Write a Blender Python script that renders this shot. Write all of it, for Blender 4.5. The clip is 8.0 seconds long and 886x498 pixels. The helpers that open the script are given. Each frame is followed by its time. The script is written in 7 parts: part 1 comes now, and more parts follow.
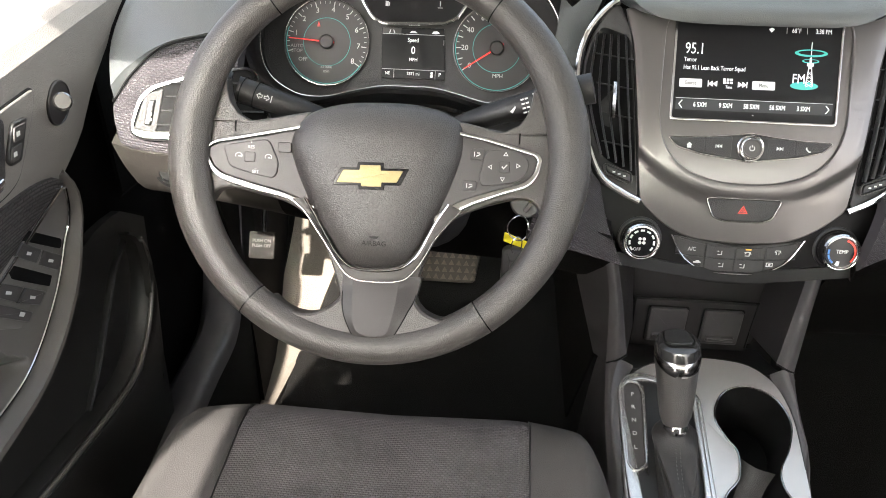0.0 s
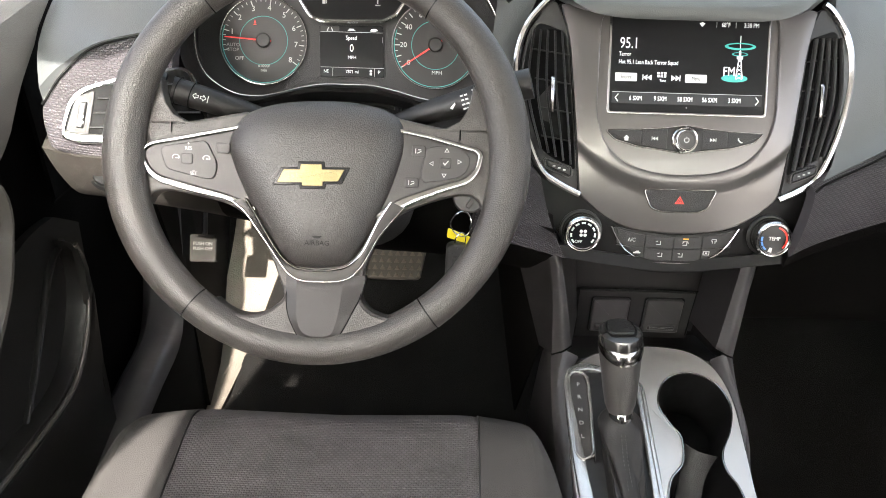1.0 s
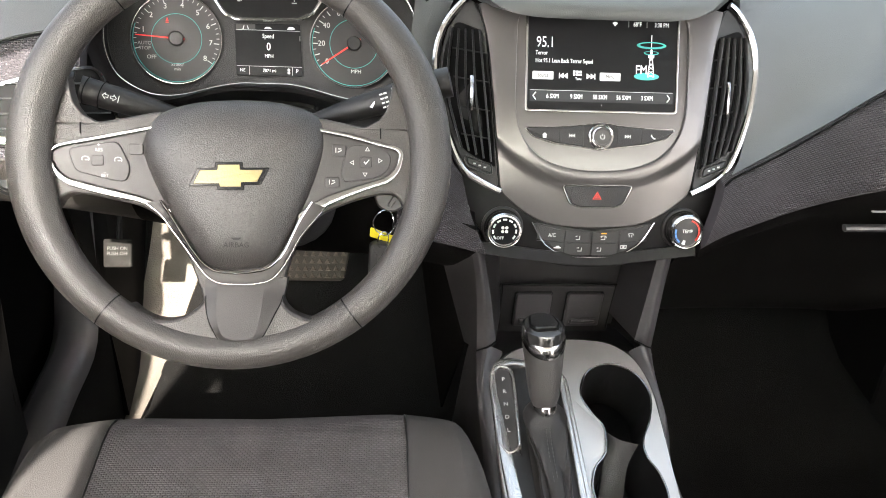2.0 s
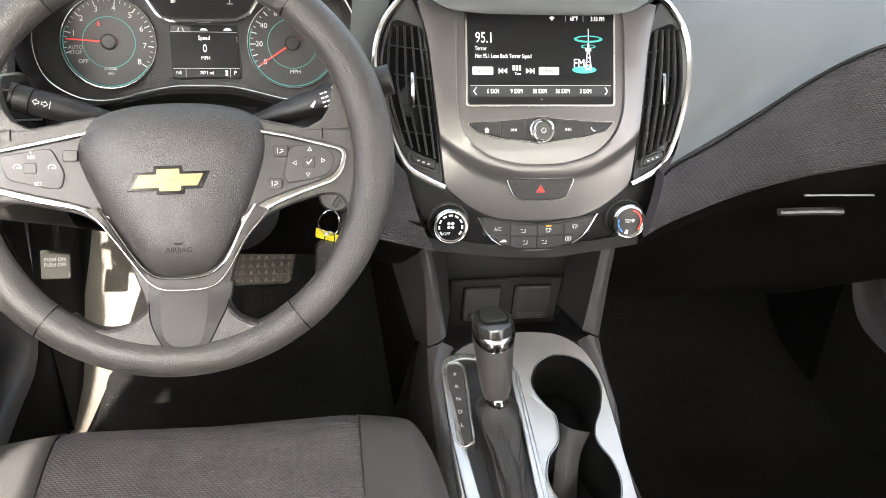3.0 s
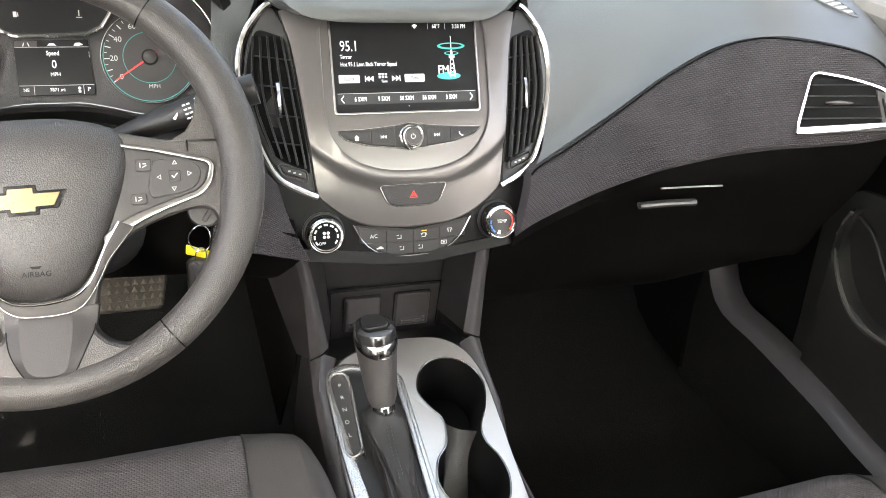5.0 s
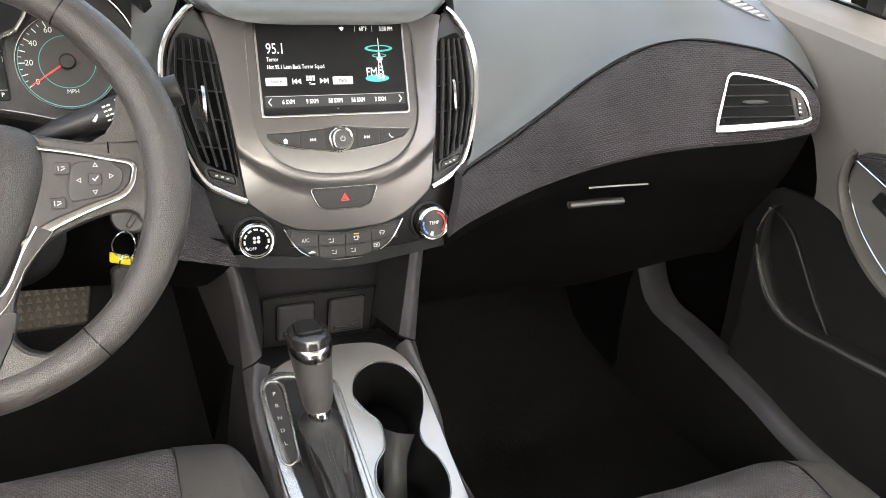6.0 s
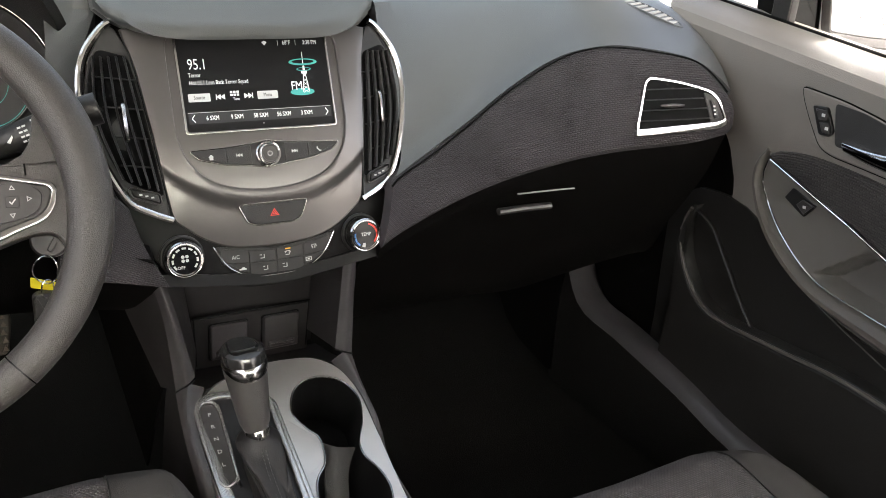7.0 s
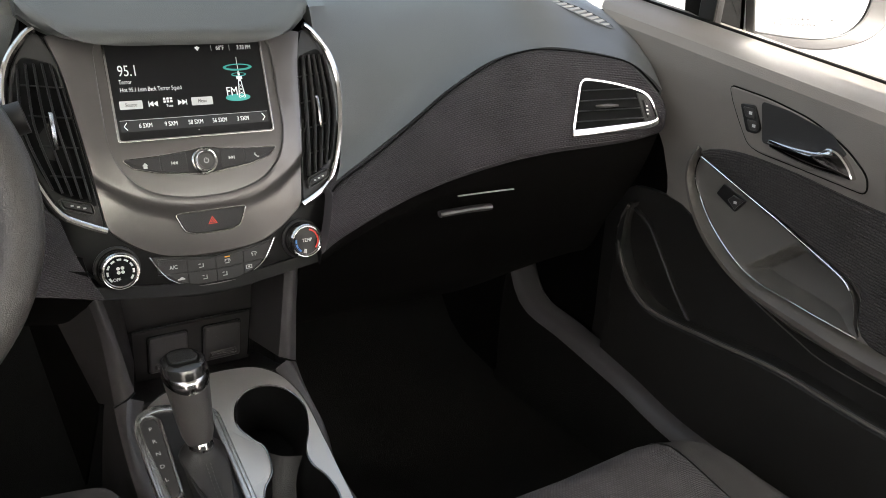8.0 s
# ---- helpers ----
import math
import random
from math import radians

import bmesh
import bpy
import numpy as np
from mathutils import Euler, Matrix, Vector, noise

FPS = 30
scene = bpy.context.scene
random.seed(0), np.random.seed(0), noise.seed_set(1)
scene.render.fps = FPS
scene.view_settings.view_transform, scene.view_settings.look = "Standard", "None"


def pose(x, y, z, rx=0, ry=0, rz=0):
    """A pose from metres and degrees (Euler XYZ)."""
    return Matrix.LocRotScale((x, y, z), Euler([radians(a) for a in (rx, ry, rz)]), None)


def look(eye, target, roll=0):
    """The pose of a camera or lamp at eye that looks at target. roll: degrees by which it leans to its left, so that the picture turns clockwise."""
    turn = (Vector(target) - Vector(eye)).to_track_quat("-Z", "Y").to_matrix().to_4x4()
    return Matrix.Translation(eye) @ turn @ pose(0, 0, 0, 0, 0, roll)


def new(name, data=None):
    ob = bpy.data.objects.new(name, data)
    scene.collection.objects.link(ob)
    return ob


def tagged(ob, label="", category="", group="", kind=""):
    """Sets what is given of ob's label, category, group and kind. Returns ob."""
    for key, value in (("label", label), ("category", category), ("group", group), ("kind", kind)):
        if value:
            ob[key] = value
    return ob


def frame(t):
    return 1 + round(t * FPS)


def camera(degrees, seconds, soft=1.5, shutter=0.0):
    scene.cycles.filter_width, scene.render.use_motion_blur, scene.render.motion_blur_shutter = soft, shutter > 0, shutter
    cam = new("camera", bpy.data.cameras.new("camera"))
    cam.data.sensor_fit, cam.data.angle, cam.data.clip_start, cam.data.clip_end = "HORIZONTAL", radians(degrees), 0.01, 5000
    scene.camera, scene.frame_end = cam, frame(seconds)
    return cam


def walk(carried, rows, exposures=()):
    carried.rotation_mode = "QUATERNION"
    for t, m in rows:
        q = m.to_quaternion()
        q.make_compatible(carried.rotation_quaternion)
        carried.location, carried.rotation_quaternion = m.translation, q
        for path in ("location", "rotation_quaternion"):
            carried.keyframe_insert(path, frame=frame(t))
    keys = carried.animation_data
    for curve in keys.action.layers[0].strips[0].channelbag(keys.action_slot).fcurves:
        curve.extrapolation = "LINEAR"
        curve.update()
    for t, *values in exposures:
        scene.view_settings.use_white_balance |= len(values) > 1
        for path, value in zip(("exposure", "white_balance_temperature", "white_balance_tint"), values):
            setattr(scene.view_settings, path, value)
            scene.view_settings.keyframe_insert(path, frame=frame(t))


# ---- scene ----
# ---------- camera ----------
cam = camera(57.8, 8.0, soft=0.9)
walk(cam, [
    (0.0, pose(-0.2628, -0.6676, 0.8972, 64.76, -1.44, 4.39)),
    (0.3, pose(-0.2626, -0.6675, 0.8976, 64.76, -1.80, 2.47)),
    (0.5, pose(-0.2625, -0.6675, 0.8979, 64.74, -1.96, 1.45)),
    (0.7, pose(-0.2618, -0.6681, 0.8977, 64.73, -1.78, 1.01)),
    (0.8, pose(-0.2615, -0.6683, 0.8975, 64.72, -1.70, 0.71)),
    (1.0, pose(-0.2608, -0.6689, 0.8973, 64.69, -1.63, 0.22)),
    (1.2, pose(-0.2603, -0.6687, 0.8975, 64.65, -1.73, -0.81)),
    (1.3, pose(-0.2600, -0.6687, 0.8976, 64.66, -1.93, -1.48)),
    (1.5, pose(-0.2595, -0.6685, 0.8978, 64.71, -2.38, -3.08)),
    (1.7, pose(-0.2592, -0.6690, 0.8975, 64.79, -2.71, -4.15)),
    (2.8, pose(-0.2578, -0.6716, 0.8956, 64.93, -2.22, -8.09)),
    (3.0, pose(-0.2575, -0.6721, 0.8953, 64.98, -2.38, -9.41)),
    (3.3, pose(-0.2576, -0.6734, 0.8948, 65.03, -2.64, -11.02)),
    (3.5, pose(-0.2577, -0.6743, 0.8945, 65.08, -2.51, -11.54)),
    (3.8, pose(-0.2575, -0.6750, 0.8949, 65.04, -2.19, -11.81)),
    (4.0, pose(-0.2574, -0.6755, 0.8951, 65.03, -2.34, -12.75)),
    (4.2, pose(-0.2579, -0.6759, 0.8946, 65.16, -2.82, -14.83)),
    (4.3, pose(-0.2581, -0.6761, 0.8944, 65.23, -2.98, -15.74)),
    (4.5, pose(-0.2586, -0.6765, 0.8939, 65.51, -3.16, -17.11)),
    (4.7, pose(-0.2584, -0.6776, 0.8911, 66.03, -2.84, -17.54)),
    (5.8, pose(-0.2571, -0.6835, 0.8755, 67.62, -3.31, -23.31)),
    (6.0, pose(-0.2569, -0.6846, 0.8727, 67.87, -3.13, -23.67)),
    (6.3, pose(-0.2568, -0.6854, 0.8726, 68.04, -2.84, -24.39)),
    (6.5, pose(-0.2567, -0.6860, 0.8725, 68.18, -2.49, -24.90)),
    (6.8, pose(-0.2574, -0.6881, 0.8725, 68.74, -2.54, -27.32)),
    (7.0, pose(-0.2578, -0.6895, 0.8725, 68.95, -2.63, -28.96)),
    (7.3, pose(-0.2592, -0.6902, 0.8724, 69.34, -2.53, -30.38)),
    (7.5, pose(-0.2601, -0.6906, 0.8724, 69.44, -2.21, -30.59)),
    (7.7, pose(-0.2599, -0.6902, 0.8722, 69.38, -1.86, -30.85)),
    (7.8, pose(-0.2597, -0.6900, 0.8721, 69.37, -2.00, -31.47)),
    (8.0, pose(-0.2595, -0.6896, 0.8719, 69.42, -2.60, -33.47)),
], exposures=[(0.0, 2.84, 6500, 9), (4.5, 3.27, 6500, 9), (6.0, 3.07, 6600, 10), (7.0, 2.40, 6650, 10), (8.0, 2.05, 6600, 9)])

# ---------- light ----------
SUN_DIR = Vector((0.11, 1.60, -1.0)).normalized()      # the way the sunlight travels
world = bpy.data.worlds.new("sky")
scene.world = world
world.use_nodes = True
wn = world.node_tree.nodes
sky = wn.new("ShaderNodeTexSky")
sky.sky_type, sky.sun_disc, sky.air_density, sky.dust_density = "NISHITA", False, 0.7, 5.0
sky.sun_elevation = math.asin(-SUN_DIR.z)
sky.sun_rotation = math.atan2(-SUN_DIR.x, -SUN_DIR.y)
haze = wn.new("ShaderNodeHueSaturation")          # a hazy, paler sky
haze.inputs["Saturation"].default_value = 0.6
world.node_tree.links.new(sky.outputs[0], haze.inputs["Color"])
world.node_tree.links.new(haze.outputs[0], wn["Background"].inputs[0])
wn["Background"].inputs[1].default_value = 0.15
sun = new("sun", bpy.data.lights.new("sun", "SUN"))
sun.data.energy, sun.data.angle, sun.data.color = 4.5, radians(0.5), (1.0, 0.94, 0.86)
sun.matrix_basis = look((-2, -2, 6), Vector((-2, -2, 6)) + SUN_DIR)

# ---------- materials ----------
def node_mat(name):
    m = bpy.data.materials.new(name)
    m.use_nodes = True
    return m, m.node_tree.nodes, m.node_tree.links, m.node_tree.nodes["Principled BSDF"]


def surface(name, color, rough=0.5, metal=0.0, grain=900.0, relief=0.0, var=0.12, wear=0.08, spec=0.5, coat=0.0, cells=False, pit=0.0):
    """A plain material with mottling at two scales, uneven gloss and a fine relief."""
    m, n, l, b = node_mat(name)
    co = n.new("ShaderNodeTexCoord")
    big = n.new("ShaderNodeTexNoise")
    big.inputs["Scale"].default_value, big.inputs["Detail"].default_value = 9.0, 4.0
    fine = n.new("ShaderNodeTexVoronoi" if cells else "ShaderNodeTexNoise")
    fine.inputs["Scale"].default_value = grain
    for t in (big, fine):
        l.new(co.outputs["Object"], t.inputs["Vector"])
    fine_out = fine.outputs["Distance"] if cells else fine.outputs[0]
    mix = n.new("ShaderNodeMix")
    mix.data_type, mix.blend_type = "RGBA", "MULTIPLY"
    ramp = n.new("ShaderNodeMapRange")
    ramp.inputs["From Min"].default_value, ramp.inputs["From Max"].default_value = 0.1, 0.9
    ramp.inputs["To Min"].default_value, ramp.inputs["To Max"].default_value = 1 - var, 1 + var
    l.new(big.outputs[0], ramp.inputs["Value"])
    mix.inputs[0].default_value = 1.0
    mix.inputs[6].default_value = (*color, 1)
    l.new(ramp.outputs[0], mix.inputs[7])
    l.new(mix.outputs[2], b.inputs["Base Color"])
    if pit:
        # the grain's pores are a little darker than its pebbles
        pores = n.new("ShaderNodeMapRange")
        pores.inputs["From Min"].default_value, pores.inputs["From Max"].default_value = 0.1, 0.7
        pores.inputs["To Min"].default_value, pores.inputs["To Max"].default_value = 1 + pit, 1 - pit
        l.new(fine_out, pores.inputs["Value"])
        deep = n.new("ShaderNodeMix")
        deep.data_type, deep.blend_type = "RGBA", "MULTIPLY"
        deep.inputs[0].default_value = 1.0
        l.new(mix.outputs[2], deep.inputs[6])
        l.new(pores.outputs[0], deep.inputs[7])
        l.new(deep.outputs[2], b.inputs["Base Color"])
    rr = n.new("ShaderNodeMapRange")
    rr.inputs["From Min"].default_value, rr.inputs["From Max"].default_value = 0.1, 0.9
    rr.inputs["To Min"].default_value, rr.inputs["To Max"].default_value = max(0.02, rough - wear), rough + wear
    l.new(big.outputs[0], rr.inputs["Value"])
    l.new(rr.outputs[0], b.inputs["Roughness"])
    b.inputs["Metallic"].default_value = metal
    b.inputs["Specular IOR Level"].default_value = spec
    b.inputs["Coat Weight"].default_value = coat
    b.inputs["Coat Roughness"].default_value = 0.08
    if relief:
        bump = n.new("ShaderNodeBump")
        bump.inputs["Strength"].default_value, bump.inputs["Distance"].default_value = relief, 0.0010
        bump.invert = cells
        l.new(fine_out, bump.inputs["Height"])
        l.new(bump.outputs[0], b.inputs["Normal"])
    return m


def woven(name, light, dark, w, h, relief=0.7, gap=0.25, rough=0.85):
    """Cloth of short raised stitches, w by h metres, laid like bricks."""
    m, n, l, b = node_mat(name)
    co = n.new("ShaderNodeTexCoord")
    br = n.new("ShaderNodeTexBrick")
    l.new(co.outputs["UV"], br.inputs["Vector"])
    br.inputs["Scale"].default_value = 1.0
    br.inputs["Brick Width"].default_value, br.inputs["Row Height"].default_value = w, h
    br.inputs["Mortar Size"].default_value, br.inputs["Mortar Smooth"].default_value = h * gap, 1.0
    br.inputs["Color1"].default_value = (*light, 1)
    br.inputs["Color2"].default_value = (*[c * 0.8 for c in light], 1)
    br.inputs["Mortar"].default_value = (*dark, 1)
    big = n.new("ShaderNodeTexNoise")
    big.inputs["Scale"].default_value = 14.0
    l.new(co.outputs["Object"], big.inputs["Vector"])
    ramp = n.new("ShaderNodeMapRange")
    ramp.inputs["From Min"].default_value, ramp.inputs["From Max"].default_value = 0.3, 0.7
    ramp.inputs["To Min"].default_value, ramp.inputs["To Max"].default_value = 0.85, 1.12
    l.new(big.outputs[0], ramp.inputs["Value"])
    mix = n.new("ShaderNodeMix")
    mix.data_type, mix.blend_type = "RGBA", "MULTIPLY"
    mix.inputs[0].default_value = 1.0
    l.new(br.outputs["Color"], mix.inputs[6])
    l.new(ramp.outputs[0], mix.inputs[7])
    l.new(mix.outputs[2], b.inputs["Base Color"])
    b.inputs["Roughness"].default_value = rough
    b.inputs["Specular IOR Level"].default_value = 0.3
    inv = n.new("ShaderNodeMath")
    inv.operation = "SUBTRACT"
    inv.inputs[0].default_value = 1.0
    l.new(br.outputs["Fac"], inv.inputs[1])
    bump = n.new("ShaderNodeBump")
    bump.inputs["Strength"].default_value, bump.inputs["Distance"].default_value = relief, 0.0012
    l.new(inv.outputs[0], bump.inputs["Height"])
    l.new(bump.outputs[0], b.inputs["Normal"])
    return m


def glow(name, color, strength):
    m, n, l, b = node_mat(name)
    b.inputs["Base Color"].default_value = (*color, 1)
    b.inputs["Emission Color"].default_value = (*color, 1)
    b.inputs["Emission Strength"].default_value = strength
    return m


def glass(name, tint, rough=0.0):
    m, n, l, b = node_mat(name)
    b.inputs["Base Color"].default_value = (*tint, 1)
    b.inputs["Transmission Weight"].default_value = 1.0
    b.inputs["Roughness"].default_value = rough
    b.inputs["IOR"].default_value = 1.02
    return m


LEATHER = surface("black_leather", (0.0544, 0.0493, 0.0459), 0.38, grain=1000, relief=0.28, cells=True, pit=0.22)
SHIFT_LEATHER = surface("dark_shifter_leather", (0.050, 0.046, 0.045), 0.42, grain=850, relief=0.2, cells=True)
AIRBAG_SKIN = surface("grained_airbag_skin", (0.043, 0.039, 0.037), 0.42, grain=900, relief=0.30, cells=True, pit=0.32, spec=0.7)
SOFT_PAD = surface("soft_dash_pad", (0.066, 0.070, 0.071), 0.40, grain=800, relief=0.18, cells=True, spec=0.65)
DEEP = surface("deep_black", (0.004, 0.004, 0.004), 0.7, spec=0.1)
BLACK = surface("black_plastic", (0.0112, 0.0106, 0.0104), 0.42, grain=1400, relief=0.25)
DARK = surface("dark_grained_plastic", (0.0221, 0.0208, 0.0208), 0.47, grain=1100, relief=0.4, cells=True)
# far darker than the other plastics: footwell shade put into the base colour
LOWER = surface("shade_dark_plastic", (0.0034, 0.0030, 0.0028), 0.68, grain=1200, relief=0.3, cells=True, spec=0.05)
DOOR_LOWER = surface("dark_door_plastic", (0.0130, 0.0119, 0.0108), 0.42, grain=1200, relief=0.3, cells=True, spec=0.4)
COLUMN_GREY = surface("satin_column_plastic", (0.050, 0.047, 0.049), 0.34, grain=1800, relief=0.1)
KNOB_GREY = surface("glossy_grey_knob", (0.026, 0.025, 0.025), 0.18, var=0.04, wear=0.04, coat=0.3)
BOOT_LEATHER = surface("black_boot_leather", (0.020, 0.0185, 0.0185), 0.46, grain=850, relief=0.2, cells=True, spec=0.35)
LIP_GREY = surface("pale_grey_edge", (0.070, 0.063, 0.056), 0.42, grain=1200, relief=0.2)
GLOSS_BLACK = surface("glossy_black_plastic", (0.010, 0.010, 0.011), 0.16, var=0.05, wear=0.04, spec=0.35)
SPOKE_GREY = surface("satin_grey_plastic", (0.0510, 0.0476, 0.0459), 0.36, grain=1800, relief=0.12)
BUTTON_GREY = surface("grey_button_plastic", (0.0408, 0.0374, 0.0365), 0.44, grain=1500, relief=0.2)
SILVER = surface("warm_silver_paint", (0.124, 0.116, 0.114), 0.30, 0.62, grain=2500, var=0.03, wear=0.015, coat=0.25)
PLATE_SILVER = surface("brushed_silver_plate", (0.51, 0.495, 0.48), 0.30, 0.68, grain=2500, var=0.03, wear=0.015, coat=0.15)
CHROME = surface("chrome", (0.70, 0.69, 0.68), 0.09, 1.0, var=0.03, wear=0.05)
DARK_CHROME = surface("smoked_chrome", (0.034, 0.032, 0.031), 0.36, 0.3, var=0.03, wear=0.05, spec=0.3)
SATIN_CHROME = surface("satin_chrome", (0.42, 0.41, 0.40), 0.20, 1.0, var=0.03, wear=0.05)
GOLD = surface("gold_badge_enamel", (0.2250, 0.1913, 0.0938), 0.30, 0.65, grain=500, relief=0.15, var=0.08)
CARPET = surface("shade_black_carpet", (0.0065, 0.0060, 0.0055), 0.95, grain=700, relief=1.0, var=0.3, spec=0.08)
# pale against CARPET: the sun streak is in this colour
KICK = surface("sun_pale_kick_carpet", (0.135, 0.116, 0.096), 0.9, grain=420, relief=1.0, var=0.35, spec=0.1)
GATE_TRIM = surface("bright_gate_trim", (0.62, 0.605, 0.59), 0.24, 0.85, var=0.03, wear=0.04, coat=0.2)
ARM_PANEL = surface("satin_armrest_panel", (0.112, 0.104, 0.096), 0.32, grain=1600, relief=0.12)
PEDAL_GREY = surface("darkened_pedal_rubber", (0.013, 0.012, 0.0108), 0.8, grain=900, relief=0.4, spec=0.05)
PAD_RUBBER = surface("shaded_pad_rubber", (0.046, 0.037, 0.028), 0.75, grain=900, relief=0.5, var=0.2)
RUBBER = surface("worn_rubber", (0.085, 0.068, 0.050), 0.7, grain=900, relief=0.5, var=0.25)
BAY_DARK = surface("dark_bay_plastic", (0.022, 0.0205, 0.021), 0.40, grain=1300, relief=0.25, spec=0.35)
STACK_DARK = surface("dark_stack_plastic", (0.0060, 0.0056, 0.0059), 0.40, grain=1300, relief=0.15, spec=0.14)
KNEE_SUNLIT = surface("sunlit_brown_knee_plastic", (0.023, 0.0205, 0.018), 0.50, grain=1100, relief=0.3, cells=True, spec=0.3)
ARM_DARK = surface("brown_grey_padded_vinyl", (0.092, 0.082, 0.073), 0.36, grain=1000, relief=0.25, cells=True, spec=0.6)
DOOR_TOP = surface("grey_brown_door_plastic", (0.175, 0.159, 0.144), 0.46, grain=1000, relief=0.4, cells=True)
HEADLINER = surface("pale_headliner", (0.55, 0.54, 0.52), 0.9, grain=600, relief=0.4)
DASH_CLOTH = woven("dash_honeycomb_cloth", (0.062, 0.056, 0.061), (0.034, 0.030, 0.033), 0.0050, 0.0027, relief=0.8, gap=0.50)
SEAT_CLOTH = woven("seat_mesh_cloth", (0.120, 0.110, 0.113), (0.074, 0.067, 0.069), 0.0048, 0.0028, relief=0.8, gap=0.48)
SEAT_VINYL = surface("seat_side_cloth", (0.054, 0.050, 0.048), 0.8, grain=1100, relief=0.5, spec=0.3)
DOOR_CLOTH = woven("door_ribbed_cloth", (0.062, 0.056, 0.055), (0.030, 0.027, 0.027), 0.0100, 0.0036, relief=0.8, gap=0.35)
SCREEN = surface("black_screen_glass", (0.010, 0.010, 0.011), 0.30, var=0.02, wear=0.02, spec=0.22)
WHITE_LIT = glow("lit_white_display", (0.9, 0.92, 0.92), 0.060)
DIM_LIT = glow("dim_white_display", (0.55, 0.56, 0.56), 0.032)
TEAL_LIT = glow("lit_teal_display", (0.05, 0.38, 0.34), 0.036)
RED_LIT = glow("lit_red_needle", (0.75, 0.04, 0.03), 0.12)
AMBER_LIT = glow("lit_amber_mark", (0.9, 0.45, 0.05), 0.15)
PRINT = surface("white_print", (0.58, 0.58, 0.565), 0.5, var=0.03)
DIM_PRINT = surface("moulded_letter_black", (0.014, 0.013, 0.013), 0.6, var=0.03, spec=0.2)
# print darkened with the pedal, in place of shade
PEDAL_PRINT = surface("darkened_pedal_print", (0.045, 0.041, 0.038), 0.7, var=0.1)
THREAD = surface("grey_thread", (0.07, 0.066, 0.064), 0.7, var=0.05)
GREY_PRINT = surface("grey_print", (0.36, 0.35, 0.34), 0.5, var=0.03)
RED_PAINT = surface("red_print", (0.80, 0.06, 0.04), 0.4, var=0.03)
BLUE_PAINT = surface("blue_print", (0.06, 0.20, 0.50), 0.4, var=0.03)
YELLOW = surface("yellow_key_tag", (0.75, 0.62, 0.02), 0.4, var=0.05)
DIAL = surface("gauge_face", (0.024, 0.0222, 0.0222), 0.50, grain=2500, relief=0.1, var=0.08)
TINTED = glass("green_tinted_glass", (0.90, 0.975, 0.93))
PANE = glass("window_glass", (0.97, 0.98, 0.97))
MIRROR = surface("mirror_glass", (0.85, 0.86, 0.88), 0.03, 1.0, var=0.01, wear=0.01)
CONCRETE = surface("pale_concrete", (0.42, 0.405, 0.385), 0.85, grain=60, relief=0.4, var=0.15)
BODY_PAINT = surface("white_body_paint", (0.78, 0.78, 0.77), 0.2, coat=0.8, var=0.02)

# ---------- mesh helpers ----------
X, Y, Z = Vector((1, 0, 0)), Vector((0, 1, 0)), Vector((0, 0, 1))


def thing(name, at, label, category, group="", kind=""):
    ob = new(name)
    ob.empty_display_size = 0.03
    ob.location = at
    return tagged(ob, label, category, group, kind)


def part(name, bm, material, parent=None, label="", sharp=29):
    bmesh.ops.recalc_face_normals(bm, faces=bm.faces)
    limit = radians(sharp)
    for f in bm.faces:
        f.smooth = True
    for e in bm.edges:
        e.smooth = e.calc_face_angle(0.0) < limit and all(len(f.verts) < 7 for f in e.link_faces)
    me = bpy.data.meshes.new(name)
    bm.to_mesh(me)
    bm.free()
    me.materials.append(material)
    ob = new(name, me)
    if parent is not None:
        ob.parent = parent
        if parent.type == "EMPTY":
            ob.matrix_parent_inverse = Matrix.Translation(-Vector(parent.location))
    if label:
        ob["label"] = label
    return ob


def whole(name, bm, material, label, category, kind="", group="", sharp=29):
    return tagged(part(name, bm, material, None, "", sharp), label, category, group, kind)


def spline(pts, n, closed=False):
    """n evenly spaced points on a smooth curve through pts."""
    p = [Vector(q) for q in pts]
    m = len(p)
    dense = []
    for i in range(m if closed else m - 1):
        a, b, c, d = (p[(i + k) % m] if closed else p[min(max(i + k, 0), m - 1)] for k in (-1, 0, 1, 2))
        for s in range(12):
            t = s / 12
            dense.append(0.5 * (2 * b + (c - a) * t + (2 * a - 5 * b + 4 * c - d) * t * t + (3 * b - a - 3 * c + d) * t ** 3))
    dense.append(p[0].copy() if closed else p[-1].copy())
    return even(dense, n, closed)


def even(p, n, closed=False):
    """n points evenly spaced along a polyline (a closed one repeats its first point at its end)."""
    p = [Vector(q) for q in p]
    cum = [0.0]
    for a, b in zip(p, p[1:]):
        cum.append(cum[-1] + (b - a).length)
    out, j = [], 0
    for i in range(n):
        s = cum[-1] * i / (n if closed else n - 1)
        while j < len(p) - 2 and cum[j + 1] < s:
            j += 1
        f = (s - cum[j]) / max(cum[j + 1] - cum[j], 1e-9)
        out.append(p[j].lerp(p[j + 1], min(max(f, 0), 1)))
    return out


